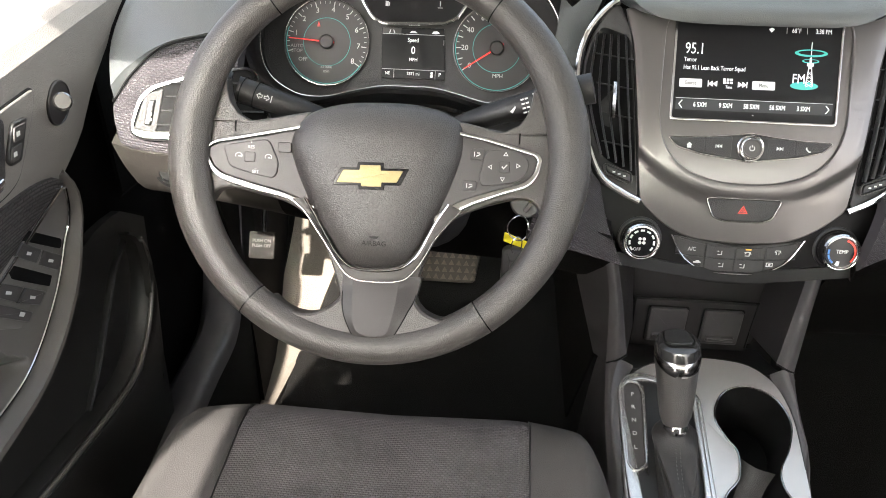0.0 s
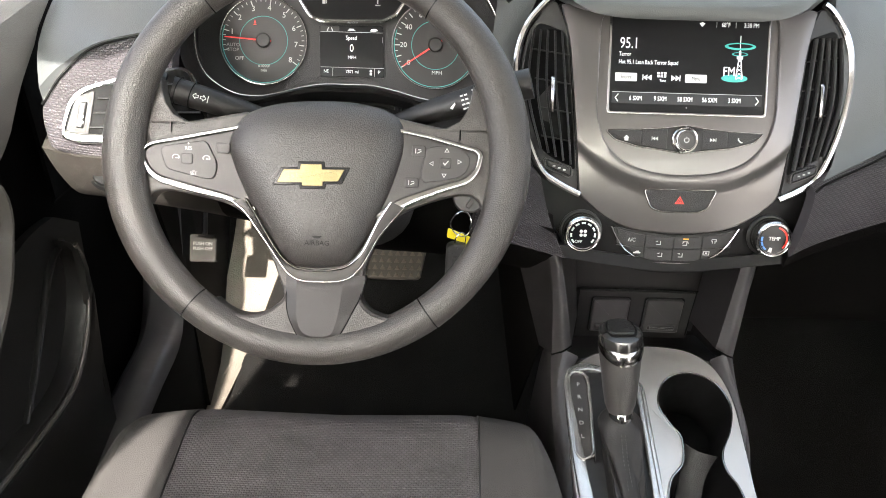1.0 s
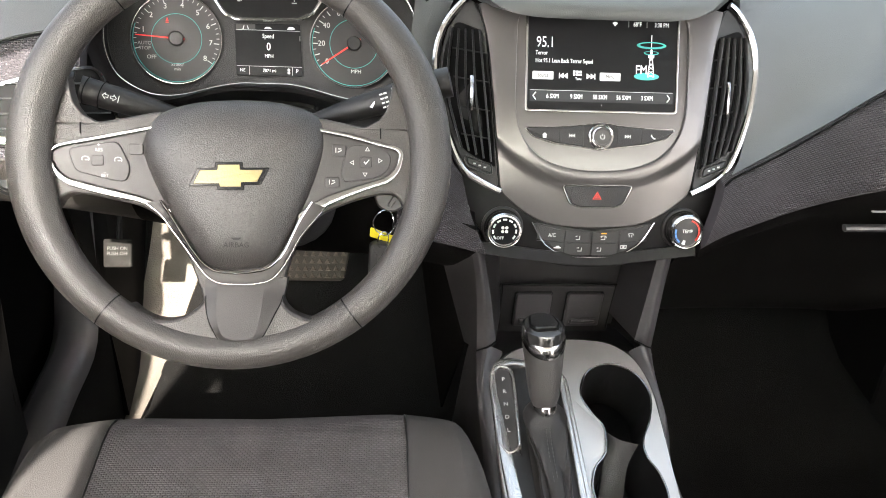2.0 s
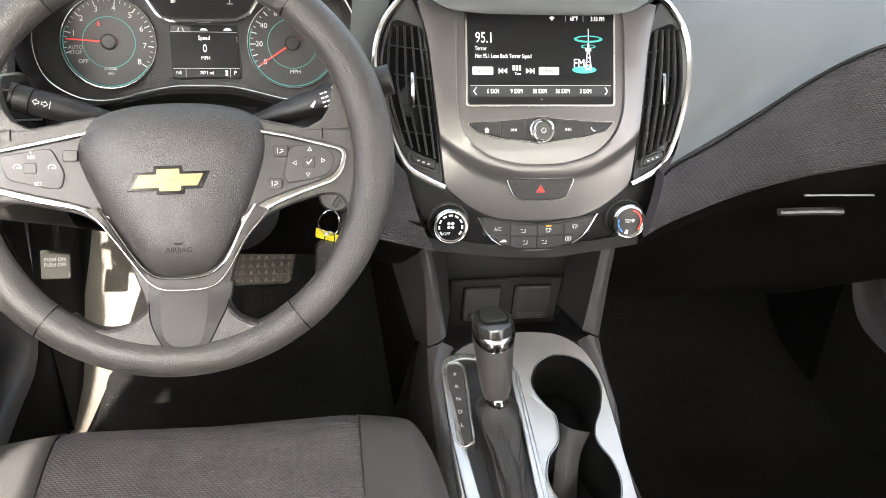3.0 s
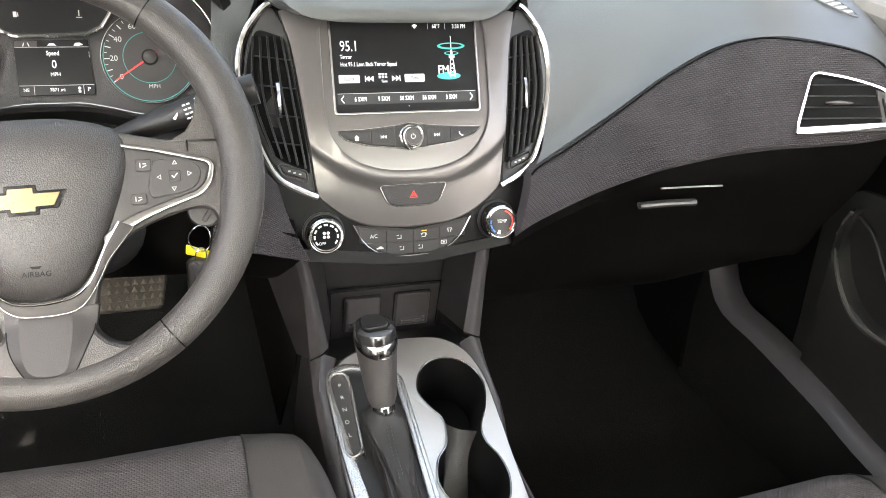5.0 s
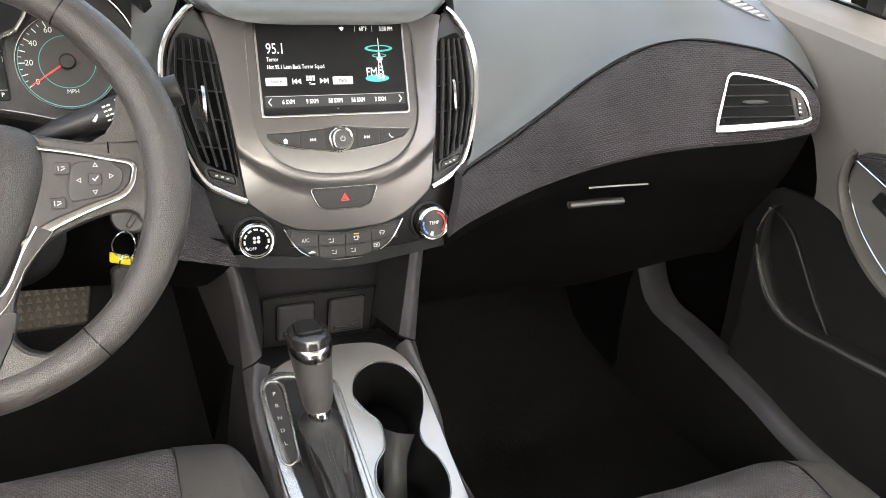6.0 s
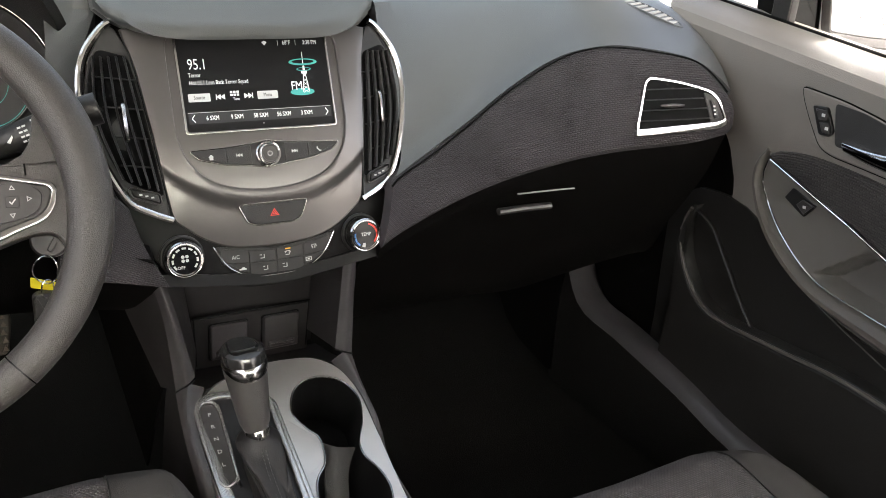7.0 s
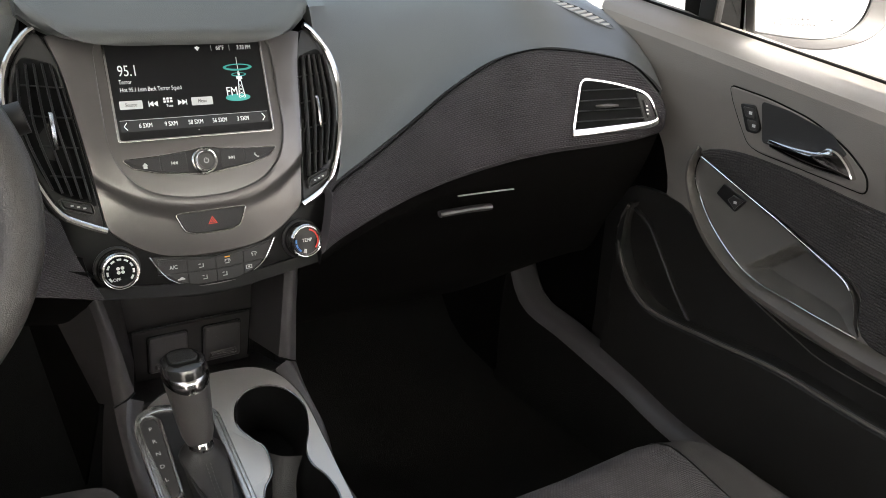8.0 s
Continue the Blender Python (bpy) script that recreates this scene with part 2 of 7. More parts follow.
def rounded(pts, r, n=5):
    """A closed 2D outline with its corners rounded off; r is one radius or one for each corner."""
    out, m = [], len(pts)
    for i, q in enumerate(pts):
        b = Vector(q).to_2d()
        a, c = Vector(pts[i - 1]).to_2d(), Vector(pts[(i + 1) % m]).to_2d()
        rad = r[i] if isinstance(r, (list, tuple)) else r
        u, v = (a - b), (c - b)
        k = min(rad, u.length * 0.48, v.length * 0.48)
        s, e = b + u.normalized() * k, b + v.normalized() * k
        for j in range(n + 1):
            t = j / n
            out.append((1 - t) ** 2 * s + 2 * t * (1 - t) * b + t * t * e)
    return out


def box2(u0, v0, u1, v1):
    return [(u0, v0), (u1, v0), (u1, v1), (u0, v1)]


def disc(u, v, r, n=32, ry=None):
    return [Vector((u + r * math.cos(a), v + (ry or r) * math.sin(a))) for a in (2 * math.pi * i / n for i in range(n))]


def shrink(o, d):
    """The outline moved inwards by d."""
    area = sum(a.x * b.y - b.x * a.y for a, b in zip(o, o[1:] + o[:1]))
    s = 1 if area > 0 else -1
    out = []
    for i, b in enumerate(o):
        t = o[(i + 1) % len(o)] - o[i - 1]
        t = t.normalized() if t.length > 1e-9 else Vector((1, 0))
        out.append(b + Vector((-t.y, t.x)) * d * s)
    return out


def loops(bm, rings, cap0=True, cap1=True, closed=True):
    """Skins over a row of rings with equal numbers of points."""
    vs = [[bm.verts.new(q) for q in r] for r in rings]
    k = len(rings[0])
    for a, b in zip(vs, vs[1:]):
        for i in range(k if closed else k - 1):
            j = (i + 1) % k
            bm.faces.new((a[i], a[j], b[j], b[i]))
    if cap0:
        bm.faces.new(vs[0][::-1])
    if cap1:
        bm.faces.new(vs[-1])
    return vs


def slab(outline, at, w0, w1, bevel=0.0012, bm=None, dome=0.0):
    """A plate with a rounded upper edge. at(u, v, w) puts a point in the world."""
    bm = bm or bmesh.new()
    o = [Vector(q).to_2d() for q in outline]
    b = min(bevel, abs(w1 - w0) * 0.9)
    rings = [[at(q.x, q.y, w0) for q in o]]
    for k in range(4):
        a = k * math.pi / 6
        rings.append([at(q.x, q.y, w1 - b + b * math.sin(a)) for q in (shrink(o, b * (1 - math.cos(a))) if k else o)])
    if dome:
        c = sum(o, Vector((0, 0))) / len(o)
        top = shrink(o, b)
        for s in (0.85, 0.65, 0.4, 0.15):
            rings.append([at(c.x + (q.x - c.x) * s, c.y + (q.y - c.y) * s, w1 + dome * (1 - s * s)) for q in top])
    loops(bm, rings)
    return bm


def ring(outer, inner, at, w0, w1, bevel=0.0012, bm=None, inner_w=None):
    """A frame between two outlines of equal point count, with rounded edges."""
    bm = bm or bmesh.new()
    o, i = [Vector(q).to_2d() for q in outer], [Vector(q).to_2d() for q in inner]
    b = min(bevel, abs(w1 - w0) * 0.9)
    wi = w1 if inner_w is None else inner_w
    prof = [(o, 0, w0), (o, 0, w1 - b), (o, b * 0.3, w1 - b * 0.3), (o, b, w1), (i, -b, wi), (i, -b * 0.3, wi - b * 0.3), (i, 0, wi - b), (i, 0, w0)]
    rings = []
    for loop, d, w in prof:
        q2 = shrink(loop, d) if d else loop
        rings.append([at(q.x, q.y, w) for q in q2])
    loops(bm, rings + [rings[0]], False, False)
    bmesh.ops.remove_doubles(bm, verts=bm.verts, dist=1e-6)
    return bm


def sheet(rows, back, bm=None):
    """A skin over rows of points, with thickness: back is the way to its rear side. UVs run in metres."""
    bm = bm or bmesh.new()
    uvl = bm.loops.layers.uv.verify()
    rows = [[Vector(q) for q in r] for r in rows]
    vs = [[bm.verts.new(q) for q in r] for r in rows]
    bs = [[bm.verts.new(q + back) for q in r] for r in rows]
    nr, nc = len(rows), len(rows[0])
    mid = rows[nr // 2]
    cu = [0.0]
    for a, b in zip(mid, mid[1:]):
        cu.append(cu[-1] + (b - a).length)
    cv = [[0.0] * nc]
    for a, b in zip(rows, rows[1:]):
        cv.append([c + (q - p).length for c, p, q in zip(cv[-1], a, b)])
    for i in range(nr - 1):
        for j in range(nc - 1):
            f = bm.faces.new((vs[i][j], vs[i][j + 1], vs[i + 1][j + 1], vs[i + 1][j]))
            for lp, (a, b) in zip(f.loops, ((i, j), (i, j + 1), (i + 1, j + 1), (i + 1, j))):
                lp[uvl].uv = (cu[b], cv[a][b])
            bm.faces.new((bs[i][j], bs[i + 1][j], bs[i + 1][j + 1], bs[i][j + 1]))
    edge = [(i, 0) for i in range(nr)] + [(nr - 1, j) for j in range(1, nc)] + [(i, nc - 1) for i in range(nr - 2, -1, -1)] + [(0, j) for j in range(nc - 2, 0, -1)]
    for (a, b), (c, d) in zip(edge, edge[1:] + edge[:1]):
        bm.faces.new((vs[a][b], vs[c][d], bs[c][d], bs[a][b]))
    return bm


def cross(curves, n, m):
    """Rows for sheet(): curves are smoothed along (n points) and across (m rows)."""
    lines = [spline(c, n) for c in curves]
    cols = [spline([ln[i] for ln in lines], m) if len(lines) > 2 else even([ln[i] for ln in lines], m) for i in range(n)]
    return [[cols[i][k] for i in range(n)] for k in range(m)]


def tube(path, a, b, up, n=10, closed=False, bm=None, taper=None, power=1.0):
    """Sweeps an oval along a path: a is its half-width across, b its half-height along up (a vector or a function of the index)."""
    bm = bm or bmesh.new()
    rings, k = [], len(path)
    for i, q in enumerate(path):
        t = (path[(i + 1) % k] - path[i - 1]) if closed else (path[min(i + 1, k - 1)] - path[max(i - 1, 0)])
        t.normalize()
        h = up(i) if callable(up) else up
        side = t.cross(h).normalized()
        h = side.cross(t).normalized()
        f = taper(i / (k - 1)) if taper else 1.0
        aa, bb = (a(i) if callable(a) else a) * f, (b(i) if callable(b) else b) * f
        r = []
        for j in range(n):
            c, s = math.cos(2 * math.pi * j / n), math.sin(2 * math.pi * j / n)
            r.append(q + side * aa * math.copysign(abs(c) ** power, c) + h * bb * math.copysign(abs(s) ** power, s))
        rings.append(r)
    if closed:
        loops(bm, rings + [rings[0]], False, False)
        bmesh.ops.remove_doubles(bm, verts=bm.verts, dist=1e-7)
    else:
        loops(bm, rings)
    return bm


def lathe(profile, m, n=36, bm=None):
    """Turns (radius, height) pairs round the z axis of the matrix m."""
    bm = bm or bmesh.new()
    rings = [[m @ Vector((max(r, 1e-5) * math.cos(a), max(r, 1e-5) * math.sin(a), h)) for a in (2 * math.pi * i / n for i in range(n))] for r, h in profile]
    loops(bm, rings, profile[0][0] < 1e-4, profile[-1][0] < 1e-4)
    return bm


def axes(at, u=0.0, v=0.0, w=0.0):
    """The pose of a small flat thing on a surface: x and y along it, z out of it."""
    e = 1e-4
    o = at(u, v, w)
    x = (at(u + e, v, w) - o).normalized()
    z = x.cross(at(u, v + e, w) - o).normalized()
    y = z.cross(x)
    m = Matrix((x, y, z)).transposed().to_4x4()
    m.translation = o
    return m


def lettering(words, size, m, material, parent, name="lettering", squeeze=1.0, align="CENTER", depth=0.0002):
    cu = bpy.data.curves.new(name, "FONT")
    cu.body, cu.size, cu.align_x, cu.align_y, cu.extrude, cu.resolution_u = words, size, align, "CENTER", depth, 3
    tmp = bpy.data.objects.new(name, cu)
    me = bpy.data.meshes.new_from_object(tmp)
    bpy.data.objects.remove(tmp)
    me.transform(m @ Matrix.Diagonal((squeeze, 1, 1, 1)))
    me.materials.clear()
    me.materials.append(material)
    ob = new(name, me)
    ob.parent = parent
    if parent.type == "EMPTY":
        ob.matrix_parent_inverse = Matrix.Translation(-Vector(parent.location))
    return ob


def flat(polys, at, w0, w1, bm=None):
    """Small raised shapes (icons, bars) on a surface."""
    bm = bm or bmesh.new()
    for o in polys:
        o = [Vector(q).to_2d() for q in o]
        loops(bm, [[at(q.x, q.y, w0) for q in o], [at(q.x, q.y, w1) for q in o]])
    return bm


def shifted(at, u0, v0, w0=0.0, s=1.0):
    return lambda u, v, w: at(u0 + u * s, v0 + v * s, w0 + w)


def mirrored(pts):
    """A half outline (u >= 0, from the bottom centre up) completed on the other side."""
    return list(pts) + [(-u, v) for u, v in reversed(pts) if u > 1e-6]

# ---------- the car's shell ----------
ground = bmesh.new()
loops(ground, [[Vector((x, y, -0.36)) for x, y in ((-400, -400), (400, -400), (400, 400), (-400, 400))], [Vector((x, y, -0.30)) for x, y in ((-400, -400), (400, -400), (400, 400), (-400, 400))]])
whole("ground", ground, CONCRETE, "pale sunlit concrete parking lot outside the car", "ground", "structure")

# floor carpet; its near-black colour also carries the footwell's deep shade
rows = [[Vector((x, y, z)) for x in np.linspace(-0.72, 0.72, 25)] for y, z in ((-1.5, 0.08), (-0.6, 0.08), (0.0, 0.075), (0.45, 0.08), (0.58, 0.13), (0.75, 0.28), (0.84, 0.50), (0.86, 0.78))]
whole("floor", sheet(rows, Vector((0, 0.02, -0.03))), CARPET, "black carpeted car floor and toe board, deep shade put into the colour", "floor", "structure")

# roof, rear and pillars, outside the view, closing the cabin and shaping the sunlight
rows = [[Vector((x, y, 1.20 - 0.10 * (x / 0.6) ** 2 - 0.03 * ((y + 0.7) / 0.7) ** 2)) for x in np.linspace(-0.585, 0.62, 13)] for y in np.linspace(-1.55, -0.04, 9)]
whole("ceiling", sheet(rows, Vector((0, 0, 0.03))), HEADLINER, "pale grey cloth headliner of the car", "ceiling", "structure")
rows = [[Vector((x, y, z)) for x in np.linspace(-0.75, 0.75, 9)] for y, z in ((-1.6, 0.05), (-1.62, 0.45), (-1.615, 0.89))]
whole("wall_rear", sheet(rows, Vector((0, -0.04, 0))), SEAT_VINYL, "dark cloth rear bulkhead of the cabin", "wall", "structure")
rows = [[Vector((x, y, z)) for x in np.linspace(-0.75, 0.75, 9)] for y, z in ((-1.585, 1.03), (-1.57, 1.12), (-1.555, 1.22))]
whole("rear_header", sheet(rows, Vector((0, -0.04, 0))), HEADLINER, "pale trim above the rear window", "trim", "structure")
rows = [[Vector((x, y, z)) for x in np.linspace(-0.72, 0.72, 9)] for y, z in ((-1.617, 0.892), (-1.60, 0.96), (-1.586, 1.028))]
back = whole("rear_window", sheet(rows, Vector((0, -0.004, 0))), TINTED, "clear rear window", "window", "structure")
back.visible_shadow = False
rows = [[Vector((x, 0.88, z)) for x in np.linspace(-0.75, 0.75, 9)] for z in (0.40, 0.60, 0.79)]
whole("wall_front", sheet(rows, Vector((0, 0.04, 0))), LOWER, "dark bulkhead behind the dashboard", "wall", "structure")
for side, nm in ((1, "pillar_east"), (-1, "pillar_west")):
    pil = bmesh.new()
    # unseen rails made uneven: left lets sun patches in, right blocks more
    rail = 0.585 if side < 0 else 0.63
    tube(spline([(side * 0.745, 0.86, 0.76), (side * 0.72, 0.50, 0.91), (side * 0.69, 0.20, 1.04), (side * 0.670, -0.10, 1.11), (side * 0.670, -0.50, 1.13)], 16), 0.030, 0.068, X, bm=pil)
    tube(spline([(side * rail, -0.10, 1.13), (side * rail, -0.8, 1.14), (side * rail, -1.55, 1.10)], 10), 0.025 if side < 0 else 0.055, 0.03, Z, bm=pil)
    tube(spline([(side * 0.60, -1.02, 1.13), (side * 0.68, -1.02, 0.95), (side * 0.74, -1.0, 0.70), (side * 0.74, -1.0, 0.08)], 12), 0.05, 0.03, X, bm=pil)
    whole(nm, pil, HEADLINER, "pale trim of the roof rail and windscreen pillar", "pillar", "structure")

rows = [[Vector((x * (0.70 - 0.12 * f), 0.90 - 0.94 * f + 0.05 * (1 - abs(x)), 0.80 + 0.37 * f - 0.04 * x * x * f)) for x in np.linspace(-1, 1, 9)] for f in np.linspace(0, 1, 7)]
screen = whole("windscreen", sheet(rows, Vector((0, 0.003, 0.004))), TINTED, "clear windscreen with a faint green tint", "window", "structure")
screen.visible_shadow = False

# ---------- dashboard ----------
dashboard = thing("dashboard", (0, 0.3, 0.5), "dark two-tone dashboard with honeycomb cloth inlays and soft top pad", "dashboard")
CLOTH_TOP = [(0.140, 0.128, 0.598), (0.151, 0.131, 0.607), (0.199, 0.137, 0.631), (0.250, 0.145, 0.660), (0.321, 0.154, 0.703), (0.393, 0.158, 0.736), (0.438, 0.156, 0.747), (0.468, 0.152, 0.749), (0.524, 0.140, 0.745), (0.594, 0.121, 0.732), (0.626, 0.104, 0.707), (0.643, 0.090, 0.681), (0.660, 0.135, 0.680)]
CLOTH_LOW = [(0.118, 0.104, 0.533), (0.135, 0.107, 0.542), (0.160, 0.110, 0.552), (0.225, 0.113, 0.576), (0.299, 0.114, 0.596), (0.386, 0.110, 0.612), (0.440, 0.104, 0.619), (0.474, 0.100, 0.622), (0.530, 0.092, 0.625), (0.575, 0.084, 0.629), (0.610, 0.079, 0.634), (0.636, 0.076, 0.642), (0.652, 0.125, 0.640)]
PAD = [[(0.150, 0.137, 0.609), (0.250, 0.149, 0.664), (0.321, 0.158, 0.706), (0.393, 0.162, 0.739), (0.463, 0.157, 0.752), (0.524, 0.145, 0.749), (0.594, 0.126, 0.736), (0.632, 0.112, 0.714), (0.650, 0.100, 0.695)],
       [(0.168, 0.160, 0.636), (0.268, 0.180, 0.688), (0.340, 0.188, 0.724), (0.405, 0.190, 0.752), (0.468, 0.186, 0.763), (0.530, 0.176, 0.762), (0.600, 0.160, 0.752), (0.645, 0.150, 0.742), (0.664, 0.142, 0.728)],
       [(0.168, 0.186, 0.700), (0.285, 0.225, 0.742), (0.360, 0.240, 0.765), (0.420, 0.245, 0.782), (0.480, 0.242, 0.789), (0.540, 0.238, 0.789), (0.605, 0.225, 0.781), (0.656, 0.215, 0.776), (0.681, 0.212, 0.765)],
       [(0.160, 0.212, 0.760), (0.285, 0.285, 0.790), (0.365, 0.310, 0.803), (0.430, 0.320, 0.812), (0.490, 0.320, 0.815), (0.550, 0.315, 0.813), (0.615, 0.305, 0.805), (0.668, 0.298, 0.800), (0.698, 0.298, 0.793)],
       [(0.150, 0.280, 0.820), (0.285, 0.420, 0.826), (0.365, 0.450, 0.830), (0.430, 0.455, 0.832), (0.500, 0.455, 0.830), (0.560, 0.455, 0.828), (0.620, 0.445, 0.820), (0.675, 0.430, 0.815), (0.710, 0.420, 0.810)],
       [(0.150, 0.840, 0.825), (0.285, 0.840, 0.826), (0.365, 0.840, 0.826), (0.430, 0.840, 0.826), (0.500, 0.840, 0.826), (0.560, 0.840, 0.826), (0.620, 0.840, 0.820), (0.665, 0.840, 0.815), (0.720, 0.840, 0.810)]]


def flip(curve, side):
    return [(side * x, y, z) for x, y, z in curve]


def bulge(a, b, f, out):
    return [((p[0] + (q[0] - p[0]) * f), p[1] + (q[1] - p[1]) * f - out * 0.93, p[2] + (q[2] - p[2]) * f + out * 0.36) for p, q in zip(a, b)]


for side, first in ((1, 0), (-1, 8)):
    top = [tuple(q) for q in spline(flip(CLOTH_TOP[first:], side), 60)]
    low = [tuple(q) for q in spline(flip(CLOTH_LOW[first:], side), 60)]
    roll = [(x, y + 0.012, z + 0.004) for x, y, z in top]
    under = [(x, y + 0.012, z - 0.004) for x, y, z in low]
    rows = cross([under, bulge(low, top, 0.04, 0.001), bulge(low, top, 0.35, 0.006), bulge(low, top, 0.7, 0.006), bulge(low, top, 0.96, 0.001), roll], 70, 22)
    part("cloth_panel", sheet(rows, Vector((0, 0.02, -0.004))), DASH_CLOTH, dashboard, "dark grey honeycomb-woven cloth inlay")
    p0 = {0: 0, 8: 5}[first]
    inset = (0.0, 0.0, 0.012, 0.024, 0.030, 0.030)
    rows = cross([flip([(x - (0 if side > 0 else d * max(0.0, (x - 0.60) / 0.10)), y, z) for x, y, z in c[p0:]], side) for c, d in zip(PAD, inset)], 60, 40)
    part("top_pad", sheet(rows, Vector((0, 0.005, -0.02))), SOFT_PAD, dashboard, "soft grey-black grained top pad")
    gap = [Vector(q) + Vector((0, -0.001, 0.0015)) for q in top[:-6]]
    part("pad_joint", tube(gap, 0.0013, 0.0013, Vector((0, -0.9, 0.4)), 6), DEEP, dashboard, "dark joint between pad and cloth")

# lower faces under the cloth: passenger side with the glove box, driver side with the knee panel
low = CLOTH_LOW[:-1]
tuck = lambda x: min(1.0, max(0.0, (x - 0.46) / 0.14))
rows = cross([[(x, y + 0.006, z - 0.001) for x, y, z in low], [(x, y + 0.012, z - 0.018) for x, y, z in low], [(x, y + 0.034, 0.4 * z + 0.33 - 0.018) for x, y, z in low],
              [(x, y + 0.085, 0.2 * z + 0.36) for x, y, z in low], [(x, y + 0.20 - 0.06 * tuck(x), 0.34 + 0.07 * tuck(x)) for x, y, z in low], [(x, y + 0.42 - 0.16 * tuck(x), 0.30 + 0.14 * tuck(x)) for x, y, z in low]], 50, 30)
part("glove_box_face", sheet(rows, Vector((0, 0.02, 0.01))), LOWER, dashboard, "plastic lower dash with the glove box lid, shade put into its black")
knee = [[(-0.650, 0.084, 0.640), (-0.60, 0.080, 0.632), (-0.50, 0.105, 0.625), (-0.37, 0.16, 0.60), (-0.24, 0.14, 0.585), (-0.135, 0.115, 0.55)],
        [(-0.645, 0.098, 0.608), (-0.60, 0.096, 0.602), (-0.50, 0.115, 0.595), (-0.37, 0.15, 0.57), (-0.24, 0.145, 0.555), (-0.13, 0.13, 0.53)],
        [(-0.640, 0.132, 0.572), (-0.595, 0.134, 0.566), (-0.50, 0.140, 0.550), (-0.37, 0.165, 0.52), (-0.24, 0.17, 0.505), (-0.125, 0.16, 0.49)],
        [(-0.635, 0.215, 0.548), (-0.565, 0.220, 0.540), (-0.50, 0.230, 0.520), (-0.37, 0.235, 0.475), (-0.24, 0.235, 0.465), (-0.12, 0.22, 0.45)],
        [(-0.630, 0.420, 0.500), (-0.560, 0.420, 0.495), (-0.50, 0.420, 0.480), (-0.37, 0.420, 0.450), (-0.24, 0.420, 0.440), (-0.12, 0.40, 0.42)]]
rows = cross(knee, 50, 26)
# one panel in two colours: shaded part near black, sunlit end paler
part("knee_panel", sheet([r[14:] for r in rows], Vector((0, 0.02, 0.012))), LOWER, dashboard, "plastic knee panel under the column, shade put into its black")
part("knee_panel_end", sheet([r[:15] for r in rows], Vector((0, 0.02, 0.012))), KNEE_SUNLIT, dashboard, "brown-grey knee panel end by the door, sunlight put into its colour")
piece = [[(-0.205, 0.150, 0.640), (-0.175, 0.150, 0.625), (-0.150, 0.140, 0.600)], [(-0.215, 0.128, 0.590), (-0.175, 0.126, 0.578), (-0.140, 0.122, 0.562)], [(-0.225, 0.115, 0.545), (-0.175, 0.113, 0.535), (-0.122, 0.110, 0.522)]]
part("cloth_panel", sheet(cross(piece, 16, 16), Vector((0, 0.02, 0))), DASH_CLOTH, dashboard, "small cloth inlay beside the column")

bow = [[(-0.56, 0.230, 0.645), (-0.46, 0.238, 0.640), (-0.37, 0.240, 0.652), (-0.28, 0.238, 0.640), (-0.18, 0.230, 0.645)], [(-0.56, 0.185, 0.640), (-0.46, 0.195, 0.630), (-0.37, 0.195, 0.632), (-0.28, 0.195, 0.630), (-0.18, 0.185, 0.635)], [(-0.56, 0.125, 0.605), (-0.46, 0.13, 0.60), (-0.37, 0.14, 0.595), (-0.28, 0.13, 0.595), (-0.18, 0.125, 0.59)]]
part("binnacle_apron", sheet(cross(bow, 30, 12), Vector((0, 0.02, -0.01))), BLACK, dashboard, "black apron under the cluster")

# pad between the cluster and the centre vents
piece = [[(-0.215, 0.180, 0.640), (-0.192, 0.195, 0.640), (-0.168, 0.195, 0.640)], [(-0.207, 0.215, 0.720), (-0.194, 0.215, 0.720), (-0.180, 0.220, 0.720)],
         [(-0.200, 0.245, 0.790), (-0.18, 0.250, 0.79), (-0.150, 0.250, 0.790)], [(-0.200, 0.330, 0.83), (-0.18, 0.32, 0.83), (-0.15, 0.30, 0.83)], [(-0.2, 0.84, 0.83), (-0.18, 0.84, 0.83), (-0.15, 0.84, 0.83)]]
part("top_pad", sheet(cross(piece, 14, 30), Vector((0, 0.01, -0.015))), SOFT_PAD, dashboard, "soft pad between cluster and vents")

# the padded hood over the touch screen
rows = []
for k in range(29):
    s = -1 + k / 14
    u = 0.152 * s - 0.006
    e = abs(s) ** 5
    rise, draw = 0.030 * e, 0.030 * e
    y0 = 0.196
    rows.append(spline([(u * 0.98, y0 + 0.03, 0.775 + rise * 0.7), (u * 0.985, y0 - 0.014 + draw, 0.7645 + rise * 0.9), (u, y0 - 0.024 + draw, 0.769 + rise), (u, y0 - 0.018 + draw, 0.779 + rise),
                        (u, y0 + 0.022 + draw * 0.8, 0.808 + rise * 0.6), (u, y0 + 0.08, 0.838 + rise * 0.2), (u, y0 + 0.2, 0.858), (u, 0.84, 0.84)], 60))
part("screen_hood", sheet(rows, Vector((0, 0.03, -0.004))), SOFT_PAD, dashboard, "rounded soft hood above the touch screen", sharp=75)

# trim that closes the dashboard's ends against the doors
for side in (1, -1):
    rows = [[Vector((side * x, y, z)) for y in np.linspace(0.17, 0.86, 8)] for x, z in ((0.690, 0.55), (0.705, 0.72), (0.722, 0.775), (0.775, 0.785))]
    part("end_trim", sheet(rows, Vector((side * 0.004, 0, -0.006))), LOWER, dashboard, "dark trim at the dashboard's end")
# ---------- steering wheel ----------
TILT = radians(24)
W_UP, W_OUT, HUB = Vector((0, math.sin(TILT), math.cos(TILT))), Vector((0, -math.cos(TILT), math.sin(TILT))), Vector((-0.37, 0, 0.65))


